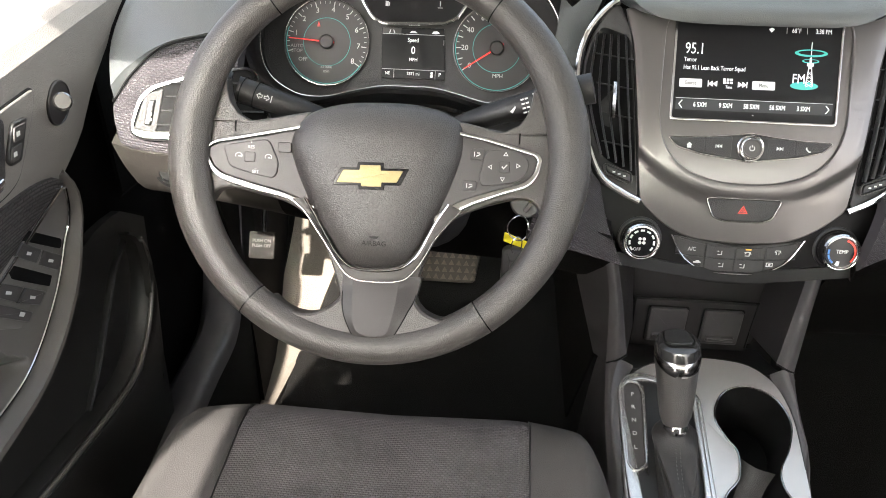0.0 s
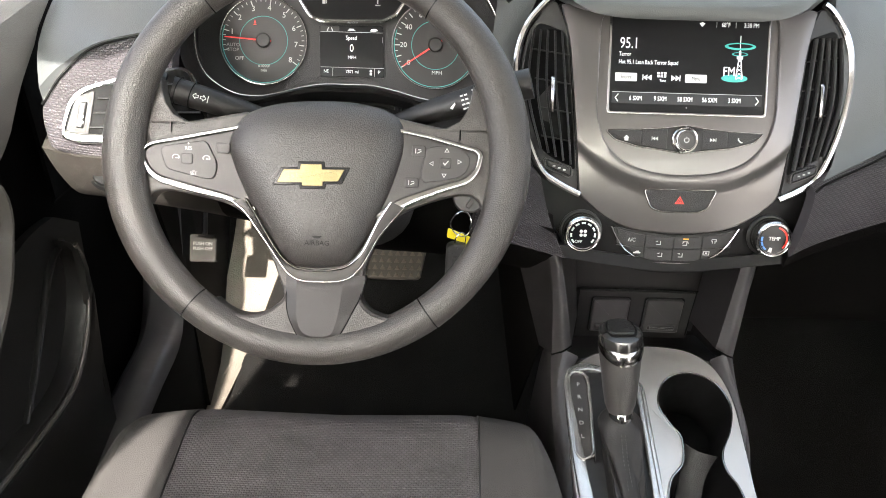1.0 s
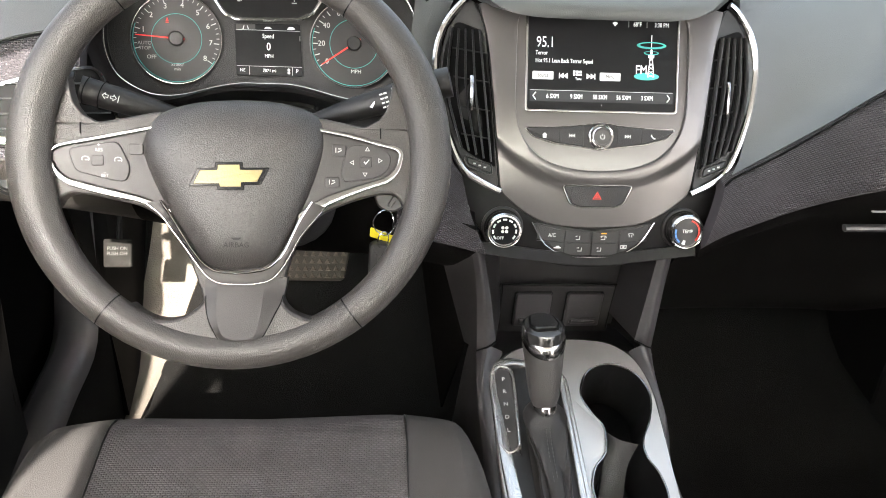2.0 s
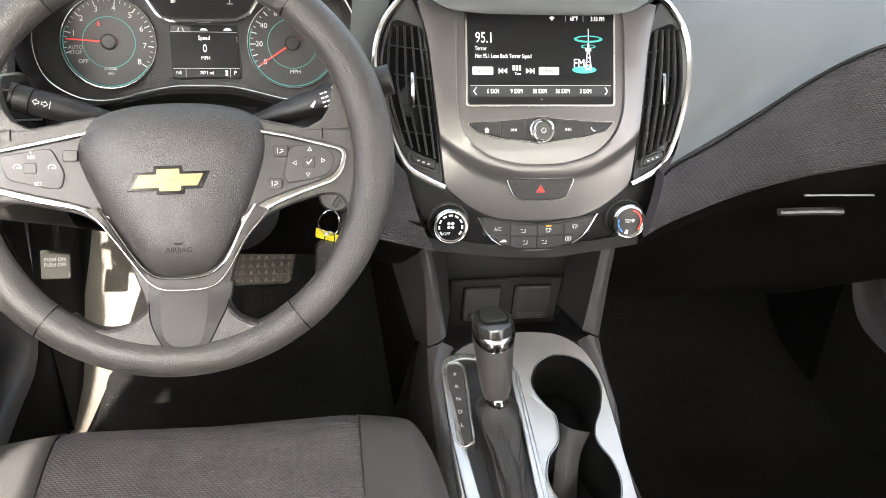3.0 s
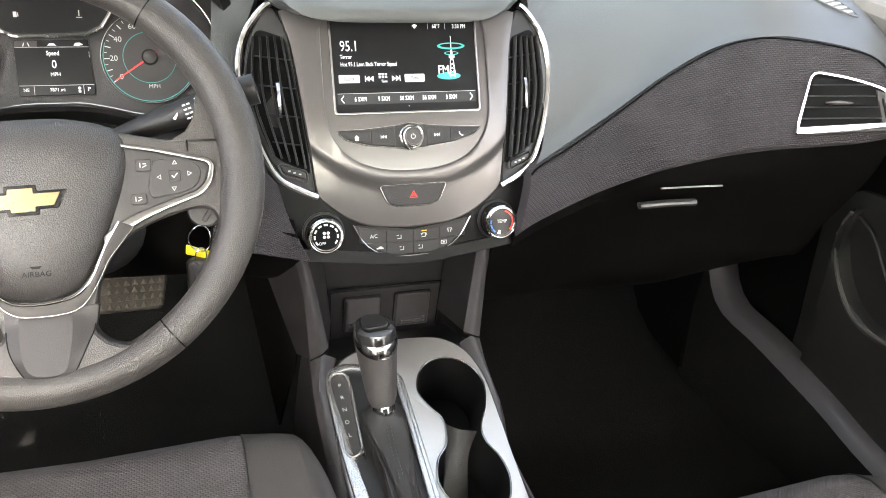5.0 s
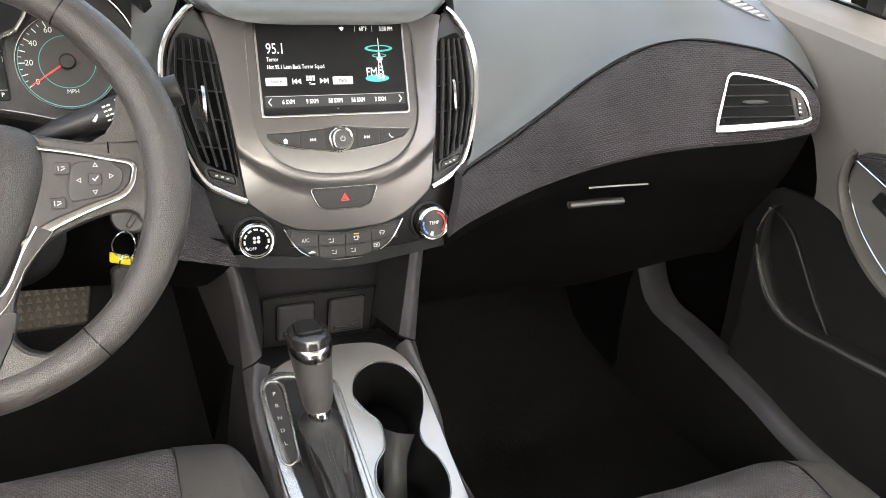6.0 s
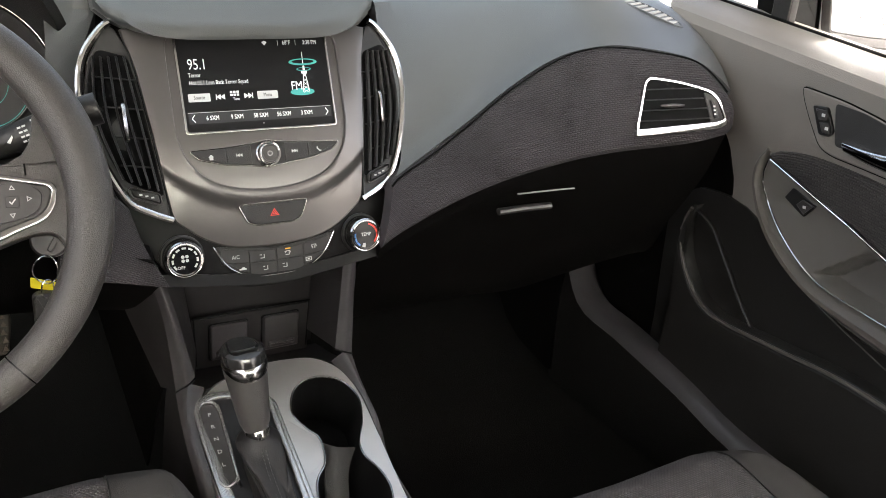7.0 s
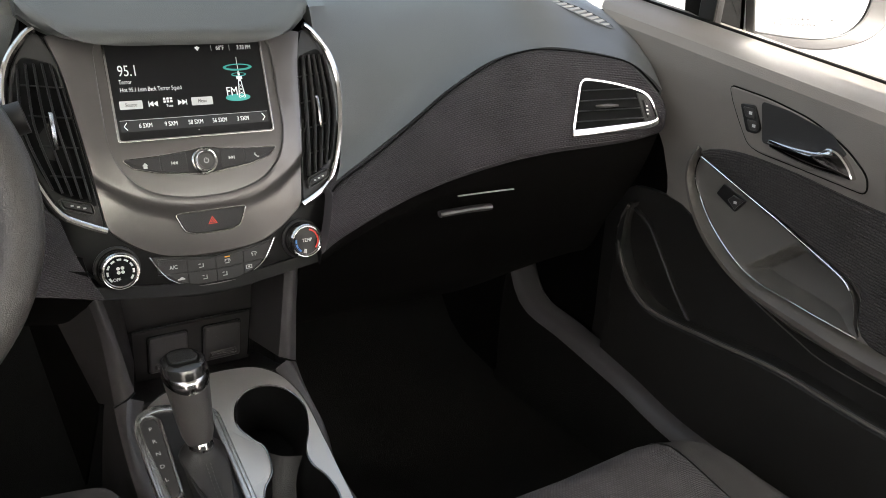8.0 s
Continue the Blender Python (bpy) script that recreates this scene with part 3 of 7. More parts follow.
def W(u, v, w=0.0):
    return HUB + X * u + W_UP * v + W_OUT * w


wheel = thing("steering_wheel", HUB, "black leather steering wheel with grey spokes, chrome trim and airbag pad", "steering wheel")
RIM_U, RIM_V, RIM_R = 0.002, 0.0175, 0.1705


def rim_path(a0, a1, n):
    return [W(RIM_U + RIM_R * math.cos(a), RIM_V + RIM_R * math.sin(a)) for a in np.linspace(a0, a1, n)]


n = 96
path = rim_path(0, 2 * math.pi * (1 - 1 / n), n)
angle = [2 * math.pi * i / n for i in range(n)]
grip = lambda i: 0.0165 + 0.0022 * max(0, math.cos(2 * (angle[i] - 0.12))) - 0.0010 * max(0, -math.sin(angle[i])) ** 2
part("rim", tube(path, lambda i: 0.0150, grip, lambda i: (path[i] - W(RIM_U, RIM_V)).normalized(), 18, True), LEATHER, wheel, "black grained leather rim")
for d in (-128.5, -53.5, 53, 127):
    a = radians(d)
    c, r = W(RIM_U + RIM_R * math.cos(a), RIM_V + RIM_R * math.sin(a)), X * math.cos(a) + W_UP * math.sin(a)
    gr = 0.0165 + 0.0022 * max(0, math.cos(2 * (a - 0.12))) - 0.0010 * max(0, -math.sin(a)) ** 2
    t = [c + r * (gr + 0.00015) * math.cos(b) + W_OUT * 0.01515 * math.sin(b) for b in np.linspace(0, 2 * math.pi, 25)[:-1]]
    part("seam", tube(t, 0.0006, 0.0005, lambda i, t=t, c=c: (t[i] - c).normalized(), 6, True), GLOSS_BLACK, wheel, "dark stitched joint")


ARM_L = [(-0.163, 0.042), (-0.150, 0.044), (-0.110, 0.0455), (-0.060, 0.0555), (-0.040, 0.0), (-0.044, -0.030), (-0.0582, -0.0400), (-0.0684, -0.0317), (-0.0785, -0.0270), (-0.0886, -0.0243), (-0.1037, -0.0212), (-0.1188, -0.0180), (-0.1339, -0.0163), (-0.1440, -0.0198), (-0.1490, -0.0300), (-0.161, -0.0300)]
ARM_R = [(0.163, 0.042), (0.150, 0.044), (0.110, 0.0455), (0.060, 0.0555), (0.040, 0.0), (0.050, -0.030), (0.0675, -0.0405), (0.0773, -0.0322), (0.0898, -0.0263), (0.1022, -0.0215), (0.1172, -0.0168), (0.1282, -0.0142), (0.1398, -0.0142), (0.1460, -0.0185), (0.1495, -0.0280), (0.161, -0.0280)]
TRIM_L = ([(-0.052, 0.0455), (-0.1135, 0.0325), (-0.1472, 0.0250), (-0.1555, 0.0190), (-0.1560, 0.0125), (-0.1502, 0.0008), (-0.1400, -0.0092), (-0.1125, -0.0172), (-0.0715, -0.0250), (-0.0520, -0.0420)],
          [(-0.052, 0.0420), (-0.1135, 0.0290), (-0.1435, 0.0232), (-0.1512, 0.0180), (-0.1510, 0.0125), (-0.1455, 0.0022), (-0.1375, -0.0040), (-0.1125, -0.0106), (-0.0740, -0.0198), (-0.0520, -0.0300)])
TRIM_R = ([(0.052, 0.0470), (0.1006, 0.0385), (0.1258, 0.0320), (0.1455, 0.0270), (0.1490, 0.0217), (0.1460, 0.0070), (0.1375, -0.0040), (0.1120, -0.0125), (0.0800, -0.0260), (0.0560, -0.0440)],
          [(0.052, 0.0435), (0.1006, 0.0348), (0.1258, 0.0280), (0.1420, 0.0240), (0.1448, 0.0205), (0.1415, 0.0080), (0.1330, 0.0000), (0.1120, -0.0062), (0.0760, -0.0190), (0.0560, -0.0330)])
TRIM_ROUND = [0.002, 0.02, 0.008, 0.005, 0.005, 0.006, 0.008, 0.02, 0.02, 0.002]
for s, arm, (out, inn) in ((-1, ARM_L, TRIM_L), (1, ARM_R, TRIM_R)):
    part("spoke", slab(rounded(arm, 0.004), W, -0.022, -0.004, 0.003), LEATHER, wheel, "leather-covered spoke")
    # web that rounds the upper corner between spoke and rim
    web = [(0.108, 0.0420), (0.117, 0.0462), (0.127, 0.0515), (0.1335, 0.0605), (0.1370, 0.0720), (0.1385, 0.0830), (0.150, 0.0830), (0.160, 0.0640), (0.162, 0.0440)]
    part("spoke_web", slab([(s * u, v) for u, v in web], W, -0.020, -0.0042, 0.0015), LEATHER, wheel)
    out, inn = rounded(out, TRIM_ROUND), rounded(inn, TRIM_ROUND)
    part("spoke_trim", ring(out, inn, W, -0.006, 0.0005, 0.001), SATIN_CHROME, wheel, "satin chrome spoke trim")
    part("button_panel", slab(shrink(inn, 0.0003), W, -0.007, -0.0018, 0.0008), BUTTON_GREY, wheel, "grey switch panel")
    part("seam", tube([W(s * 0.128, v, -0.0035) for v in np.linspace(0.0440, 0.0345, 5)], 0.0006, 0.0006, W_OUT, 6), DEEP, wheel, "dark joint across the spoke")
# control pads and buttons
pad_l = rounded([(-0.1375, 0.0215), (-0.0960, 0.0285), (-0.0855, 0.0070), (-0.0885, -0.0065), (-0.1000, -0.0055), (-0.1310, 0.0020)], 0.006)
pad_r = rounded([(0.0985, 0.0275), (0.1250, 0.0300), (0.1385, 0.0190), (0.1345, 0.0050), (0.1240, -0.0005), (0.0960, -0.0045), (0.0935, 0.0030)], 0.006)
part("control_pad", slab(pad_l, W, -0.003, 0.0002, 0.0008), BUTTON_GREY, wheel, "grey cruise control pad")
part("control_pad", slab(pad_r, W, -0.003, 0.0002, 0.0008), BUTTON_GREY, wheel, "grey cursor control pad")
for u, v, w, h in ((-0.1125, 0.0115, 0.010, 0.009), (-0.081, 0.0215, 0.012, 0.009), (0.0915, 0.0235, 0.012, 0.010), (0.0860, -0.0045, 0.012, 0.009), (0.1155, 0.0135, 0.010, 0.0095)):
    part("button", slab(rounded(box2(u - w / 2, v - h / 2, u + w / 2, v + h / 2), 0.0018), W, -0.003, 0.0009, 0.0006), BUTTON_GREY, wheel)
lettering("+\nRES", 0.0042, axes(W, -0.1115, 0.0225, 0.0004), PRINT, wheel)
lettering("_\nSET", 0.0042, axes(W, -0.1065, 0.0005, 0.0004), PRINT, wheel)
for u, v in ((-0.1225, 0.0125), (-0.0955, 0.0120)):
    arc = [(u + r * math.cos(a), v + r * 0.8 * math.sin(a)) for r, angs in ((0.0034, np.linspace(-0.6, 3.7, 12)), (0.0026, np.linspace(3.7, -0.6, 12))) for a in angs]
    part("cruise_icon", flat([arc, box2(u - 0.0004, v - 0.001, u + 0.0018, v - 0.0002)], W, 0.0002, 0.0004), PRINT, wheel)
tri = lambda u, v, a, s=0.0026: [(u + s * math.cos(a + k * 2.0944), v + s * math.sin(a + k * 2.0944)) for k in range(3)]
for u, v, a in ((0.1165, 0.0245, 1.57), (0.1145, 0.0030, -1.57), (0.1035, 0.0130, 3.14), (0.1275, 0.0150, 0.0)):
    o = [Vector(q) for q in tri(u, v, a)]
    part("arrow_icon", ring(o, [Vector((u, v)).lerp(q, 0.55) for q in o], W, 0.0002, 0.0005, 0.0001), PRINT, wheel)
part("tick_icon", flat([[(0.1130, 0.0135), (0.1140, 0.0142), (0.1150, 0.0128), (0.1178, 0.0160), (0.1185, 0.0154), (0.1150, 0.0112)]], W, 0.0009, 0.0012), PRINT, wheel)
for u, v in ((0.0915, 0.0235), (0.0860, -0.0045)):
    part("phone_icon", flat([box2(u - 0.003, v - 0.002, u - 0.0022, v + 0.0022), [(u - 0.001, v - 0.0022), (u + 0.0025, v - 0.0005), (u + 0.0025, v + 0.0004), (u - 0.001, v - 0.0012)], box2(u - 0.0005, v + 0.0008, u + 0.0022, v + 0.0016)], W, 0.0009, 0.0012), PRINT, wheel)

# lower spoke, airbag pad and the chrome V
def WL(u, v, w=0.0):
    """The wheel's face where it swells out towards the lower rim."""
    f = min(1.0, max(0.0, (-0.093 - v) / 0.036))
    return W(u, v, w - 0.0055 + 0.0133 * f * f * (3 - 2 * f))


low = [q.to_2d() for q in spline([(u, v, 0) for u, v in ((-0.0234, -0.0890), (-0.0220, -0.1102), (-0.0193, -0.1226), (-0.0140, -0.1349), (-0.0089, -0.1427), (-0.0020, -0.1455), (0.0086, -0.1460), (0.0195, -0.1450), (0.0259, -0.1408), (0.0316, -0.1312), (0.0378, -0.1185), (0.0425, -0.1084), (0.0465, -0.0890))], 60)]
flat_face = [q.to_2d() for q in spline([(u, v, 0) for u, v in ((-0.0135, -0.0890), (-0.0122, -0.1145), (-0.0092, -0.1317), (-0.0050, -0.1385), (0.0020, -0.1412), (0.0090, -0.1416), (0.0150, -0.1408), (0.0195, -0.1385), (0.0228, -0.1309), (0.0260, -0.1135), (0.0275, -0.0890))], 60)]
bm = bmesh.new()
loops(bm, [[WL(q.x, q.y, -0.026) for q in low], [WL(q.x, q.y, 0.0008) for q in low], [WL(q.x, q.y, 0.0014) for q in shrink(low, -0.0007)]] + [[WL(*(p.lerp(q, k)), w) for p, q in zip(low, flat_face)] for k, w in ((0.3, 0.0024), (0.6, 0.0034), (0.9, 0.0042), (1.0, 0.0044))])
part("lower_spoke", bm, BUTTON_GREY, wheel, "satin grey lower spoke")
part("spoke_joint", tube([WL(q.x, q.y, 0.0012) for q in low[6:-6]], 0.0007, 0.0007, W_OUT, 6), DEEP, wheel, "dark joint round the lower spoke")
wing = [(-0.056, -0.030), (-0.0505, -0.0488), (-0.0400, -0.0661), (-0.0320, -0.0861), (-0.0267, -0.1011), (-0.0249, -0.1111), (0.0410, -0.1093), (0.0437, -0.0941), (0.0473, -0.0789), (0.0529, -0.0621), (0.0602, -0.0503), (0.0675, -0.0405), (0.072, -0.030)]
part("lower_spoke", slab(rounded(wing, 0.003), W, -0.024, -0.004, 0.002), LEATHER, wheel, "leather skin behind the lower spoke")
web = [(-0.0225, -0.0960), (-0.0250, -0.1102), (-0.0343, -0.1185), (-0.0441, -0.1232), (-0.0540, -0.1250), (-0.0660, -0.1235), (-0.0780, -0.1180), (-0.0880, -0.1100), (-0.100, -0.124), (-0.075, -0.148), (-0.030, -0.160), (0.034, -0.160), (0.080, -0.148), (0.106, -0.124), (0.0960, -0.1120), (0.0880, -0.1180), (0.0752, -0.1230), (0.0653, -0.1238), (0.0527, -0.1191), (0.0451, -0.1119), (0.0425, -0.1050), (0.0415, -0.0960)]
part("lower_web", slab(rounded(web, 0.004, 3), WL, -0.026, 0.0012, 0.003), LEATHER, wheel, "leather web flowing into the rim")
V_in = [(-0.0600, -0.0225), (-0.0514, -0.0354), (-0.0437, -0.0482), (-0.0334, -0.0648), (-0.0257, -0.0745), (-0.0181, -0.0808), (-0.0106, -0.0836), (0.0043, -0.0847), (0.0192, -0.0833), (0.0301, -0.0806), (0.0389, -0.0738), (0.0461, -0.0636), (0.0518, -0.0515), (0.0579, -0.0389), (0.0685, -0.0220)]
V_out = [(-0.0730, -0.0240), (-0.0602, -0.0342), (-0.0499, -0.0480), (-0.0386, -0.0635), (-0.0283, -0.0782), (-0.0206, -0.0876), (-0.0105, -0.0931), (0.0044, -0.0942), (0.0194, -0.0938), (0.0303, -0.0915), (0.0375, -0.0868), (0.0447, -0.0777), (0.0520, -0.0650), (0.0597, -0.0513), (0.0800, -0.0270)]


def band(a, b, w0, w1):
    bm = bmesh.new()
    pa, pb = spline([(*q, 0) for q in a], 40), spline([(*q, 0) for q in b], 40)
    rings = [[W(p.x, p.y, w0), W(p.x, p.y, w1), W(*(p.lerp(q, 0.5)).xy, w1 + 0.0008), W(q.x, q.y, w1), W(q.x, q.y, w0)] for p, q in zip(pa, pb)]
    loops(bm, rings)
    return bm


part("dark_v", band(V_out, V_in, -0.006, 0.0025), DARK_CHROME, wheel, "smoked chrome V under the airbag pad")
part("bright_v", tube([W(q.x, q.y, 0.0030) for q in spline([(u, v, 0) for u, v in V_in], 60)], 0.0011, 0.0014, W_OUT, 8), CHROME, wheel, "bright chrome line along the V")
part("bright_v", tube([W(q.x, q.y, 0.0024) for q in spline([(u, v, 0) for u, v in V_out], 60)], 0.0006, 0.0006, W_OUT, 6), SATIN_CHROME, wheel)
pad = [(-0.0690, 0.0452), (-0.0560, 0.0560), (-0.0300, 0.0635), (0.0010, 0.0660), (0.0320, 0.0655), (0.0600, 0.0600), (0.0745, 0.0510), (0.0795, 0.0345), (0.0770, 0.0140), (0.0665, -0.0165), (0.0550, -0.0420), (0.0405, -0.0682), (0.0275, -0.0795), (0.0065, -0.0830), (-0.0130, -0.0818), (-0.0265, -0.0740), (-0.0465, -0.0450), (-0.0605, -0.0200), (-0.0725, 0.0070), (-0.0770, 0.0270)]
o = [q.to_2d() for q in spline([(*q, 0) for q in pad], 72, True)]
bm = bmesh.new()
c = Vector((0.001, 0.0))
prof = [(1.0, -0.010), (1.0, 0.000), (0.99, 0.0032), (0.965, 0.0062), (0.92, 0.0100), (0.86, 0.0136), (0.78, 0.0168), (0.66, 0.0199), (0.5, 0.0221), (0.25, 0.0232), (0.05, 0.0235)]
loops(bm, [[W(c.x + (q.x - c.x) * s, c.y + (q.y - c.y) * s, w - 0.006) for q in o] for s, w in prof])
part("airbag_pad", bm, AIRBAG_SKIN, wheel, "grained dark grey airbag pad")
TOP = lambda u, v, w=0.0: W(u, v, w + 0.0172)
bow = [(-0.0335, -0.0105), (-0.0262, 0.0050), (-0.0120, 0.0054), (-0.0115, 0.0104), (0.0112, 0.0108), (0.0116, 0.0058), (0.0335, 0.0062), (0.0265, -0.0084), (0.0126, -0.0088), (0.0124, -0.0132), (-0.0098, -0.0134), (-0.0102, -0.0100)]
b2 = rounded(bow, 0.0008, 2)
part("badge_frame", slab(b2, TOP, -0.001, 0.0010, 0.0006), GLOSS_BLACK, wheel, "dark badge surround")
gold = [(-0.0305, -0.0088), (-0.0248, 0.0032), (-0.0100, 0.0036), (-0.0095, 0.0084), (0.0092, 0.0088), (0.0096, 0.0040), (0.0298, 0.0044), (0.0245, -0.0066), (0.0106, -0.0070), (0.0104, -0.0112), (-0.0078, -0.0114), (-0.0082, -0.0082)]
part("badge", slab(rounded([(u * 0.955, v * 0.93) for u, v in gold], 0.0004, 1), TOP, 0.0, 0.0019, 0.0003), GOLD, wheel, "gold crossbar-shaped badge")
lettering("AIRBAG", 0.0062, axes(TOP, 0.0055, -0.0600, -0.0042), DIM_PRINT, wheel)
part("airbag_mark", flat([[(0.001, -0.0535), (0.010, -0.0535), (0.008, -0.0555), (0.003, -0.0555)]], TOP, -0.0045, -0.0024), DIM_PRINT, wheel)

# steering column
col = bmesh.new()
tube([W(0.0, -0.005, w) for w in (-0.03, -0.05, -0.10, -0.18, -0.26, -0.36)], lambda i: (0.055, 0.075, 0.085, 0.085, 0.085, 0.08)[i], lambda i: (0.045, 0.055, 0.058, 0.062, 0.065, 0.065)[i], W_UP, 28, bm=col, power=0.75)
column = whole("steering_column", col, DARK, "dark plastic steering column shroud", "steering column")
# ---------- centre stack ----------
def S(u, v, w=0.0):
    z = 0.941 * v
    y = 0.162 + 0.36 * z + (0.82 if z < 0 else 0.25) * z * z + 2.2 * max(0.0, abs(u) - 0.10) ** 2
    return Vector((u, y - 0.94 * w, 0.673 + z + 0.34 * w))


def fitted(outline, at, w, c, steps=(1.0, 0.9, 0.78, 0.66, 0.54, 0.42, 0.3, 0.18, 0.06)):
    """A plate that follows a bent surface, in rings round c."""
    bm = bmesh.new()
    o = [Vector(q).to_2d() for q in outline]
    loops(bm, [[at(q.x, q.y, w - 0.005) for q in o]] + [[at(c[0] + (q.x - c[0]) * s, c[1] + (q.y - c[1]) * s, w) for q in o] for s in steps])
    return bm


stack = thing("center_stack", (0, 0.2, 0.5), "warm silver centre stack with touch screen, vents and dark lower shield", "dashboard console")
shield = mirrored([(0.0, -0.1845), (0.035, -0.1825), (0.078, -0.1690), (0.1150, -0.1530), (0.1345, -0.1300), (0.1470, -0.0930), (0.1620, -0.0560), (0.1700, 0.0), (0.1745, 0.045), (0.1660, 0.080), (0.146, 0.108), (0.0, 0.112)])
so = rounded(shield, 0.012, 4)
so = even(so + [so[0]], 140, True)
bm = fitted(so, S, -0.0065, (0, -0.03), (1.0, 0.985, 0.9, 0.78, 0.6, 0.4, 0.2))
loops(bm, [[S(q.x, q.y, -0.030) for q in so], [S(q.x, q.y, -0.0066) for q in so]], True, False)
part("shield", bm, STACK_DARK, stack, "dark plastic stack body")
# warm silver face with an opening for the recessed inner panel
face = rounded(mirrored([(0.0, -0.1362), (0.050, -0.1325), (0.080, -0.1180), (0.1065, -0.0940), (0.1085, -0.085), (0.1175, -0.002), (0.1255, 0.071), (0.136, 0.108), (0.0, 0.112)]), [0.02, 0.03, 0.03, 0.006, 0.01, 0.03, 0.03, 0.004, 0.004, 0.004, 0.03, 0.03, 0.01, 0.006, 0.03, 0.03], 6)
hole = rounded(mirrored([(0.0, -0.0688), (0.034, -0.0662), (0.066, -0.0550), (0.0870, -0.0325), (0.0950, -0.004), (0.0945, 0.06), (0.0935, 0.104), (0.0, 0.104)]), 0.018, 6)


def by_angle(o, c, k):
    """The outline sampled at k even angles round c."""
    o = even(list(o) + [o[0]], 900)
    out = []
    key = sorted(((math.atan2(q.y - c[1], q.x - c[0])) % (2 * math.pi), i) for i, q in enumerate(o))
    ang = np.array([a for a, _ in key])
    xs, ys = np.array([o[i].x for _, i in key]), np.array([o[i].y for _, i in key])
    for a in np.linspace(0, 2 * math.pi, k, endpoint=False):
        out.append(Vector((float(np.interp(a, ang, xs, period=2 * math.pi)), float(np.interp(a, ang, ys, period=2 * math.pi)))))
    return out


fo, fi = by_angle(face, (0, 0.0), 160), by_angle(hole, (0, 0.0), 160)
bm = bmesh.new()
rings = []
ramp_k, ramp_w = (0.0, 0.02, 0.25, 0.6, 0.88, 0.95, 0.985, 1.0), (-0.002, 0.0, 0.0008, 0.0014, 0.0020, 0.0022, 0.0016, 0.0002)


def crease(u, v):
    """The face drops back below a crease that runs from the hazard switch up to both sides."""
    f = min(1.0, max(0.0, (-0.080 + 0.034 * (abs(u) / 0.1) ** 2.5 - v) / 0.010))
    return 0.0045 * f * f * (3 - 2 * f)


for k in (0.0, 0.02, 0.1, 0.18, 0.26, 0.34, 0.42, 0.5, 0.58, 0.66, 0.74, 0.82, 0.88, 0.95, 0.985, 1.0):
    q = [(a.x + (b.x - a.x) * k, a.y + (b.y - a.y) * k) for a, b in zip(fo, fi)]
    rings.append([S(u, v, float(np.interp(k, ramp_k, ramp_w)) - crease(u, v)) for u, v in q])
rings = [[S(a.x, a.y, -0.012) for a in fo]] + rings + [[S(b.x, b.y, -0.006) for b in fi]]
loops(bm, rings, False, False)
part("silver_face", bm, SILVER, stack, "warm silver painted surround")

part("inner_panel", fitted(shrink(fi, -0.001), S, -0.0016, (0, 0.0)), SILVER, stack, "silver inner panel")

# touch screen
unit = thing("touch_screen", S(0, 0.02), "lit black touch screen showing the radio page, in a silver frame", "display")
sc = lambda d, r: rounded(box2(-0.0822 - d, -0.0015 - d, 0.0822 + d, 0.0975 + d), r, 4)
part("screen_frame", ring(sc(0.0026, 0.004), sc(0.0, 0.003), S, -0.003, 0.0006, 0.0006), SATIN_CHROME, unit, "thin bright frame")
part("screen_glass", fitted(even(list(sc(0.0004, 0.003)) + [sc(0.0004, 0.003)[0]], 120, True), S, -0.0008, (0, 0.048)), SCREEN, unit, "black glass")
SG = lambda u, v, w=0.0: S(u, v, w - 0.0007)
lettering("95.1", 0.0160, axes(SG, -0.0735, 0.0690, 0), WHITE_LIT, unit, squeeze=0.74, align="LEFT")
lettering("Terror", 0.0062, axes(SG, -0.0740, 0.0580, 0), WHITE_LIT, unit, squeeze=0.74, align="LEFT")
lettering("Hot 95.1 Lean Back Terror Squad", 0.0062, axes(SG, -0.0740, 0.0500, 0), WHITE_LIT, unit, squeeze=0.74, align="LEFT")
lettering("68\u00b0F", 0.0066, axes(SG, 0.0375, 0.0905, 0), WHITE_LIT, unit, squeeze=0.75)
lettering("3:38 PM", 0.0066, axes(SG, 0.0645, 0.0905, 0), WHITE_LIT, unit, squeeze=0.75)
part("divider", flat([box2(0.0275, 0.0875, 0.0279, 0.0935), box2(0.0478, 0.0875, 0.0482, 0.0935)], SG, 0, 0.0002), DIM_LIT, unit)
part("signal_icon", flat([[(0.0095, 0.0915), (0.0125, 0.0930), (0.0155, 0.0915), (0.0125, 0.0880)]], SG, 0, 0.0002), WHITE_LIT, unit)
for u, v, w, t in ((-0.0655, 0.0345, 0.023, "Source"), (0.0085, 0.0345, 0.023, "Menu")):
    part("screen_button", flat([rounded(box2(u - w / 2, v - 0.0043, u + w / 2, v + 0.0043), 0.001, 2)], SG, 0, 0.0002), DIM_LIT, unit, "pale on-screen key")
    lettering(t, 0.0056, axes(SG, u, v, 0.0003), SCREEN, unit, squeeze=0.75)
for u, s in ((-0.0430, -1), (-0.0130, 1)):
    part("skip_icon", flat([[(u + s * 0.0045, v0) for v0 in (0.0345,)] + [(u, 0.0375), (u, 0.0315)], [(u, 0.0345), (u - s * 0.0045, 0.0375), (u - s * 0.0045, 0.0315)], box2(u + s * 0.0046 - 0.0004, 0.0315, u + s * 0.0046 + 0.0004, 0.0375)], SG, 0, 0.0002), WHITE_LIT, unit)
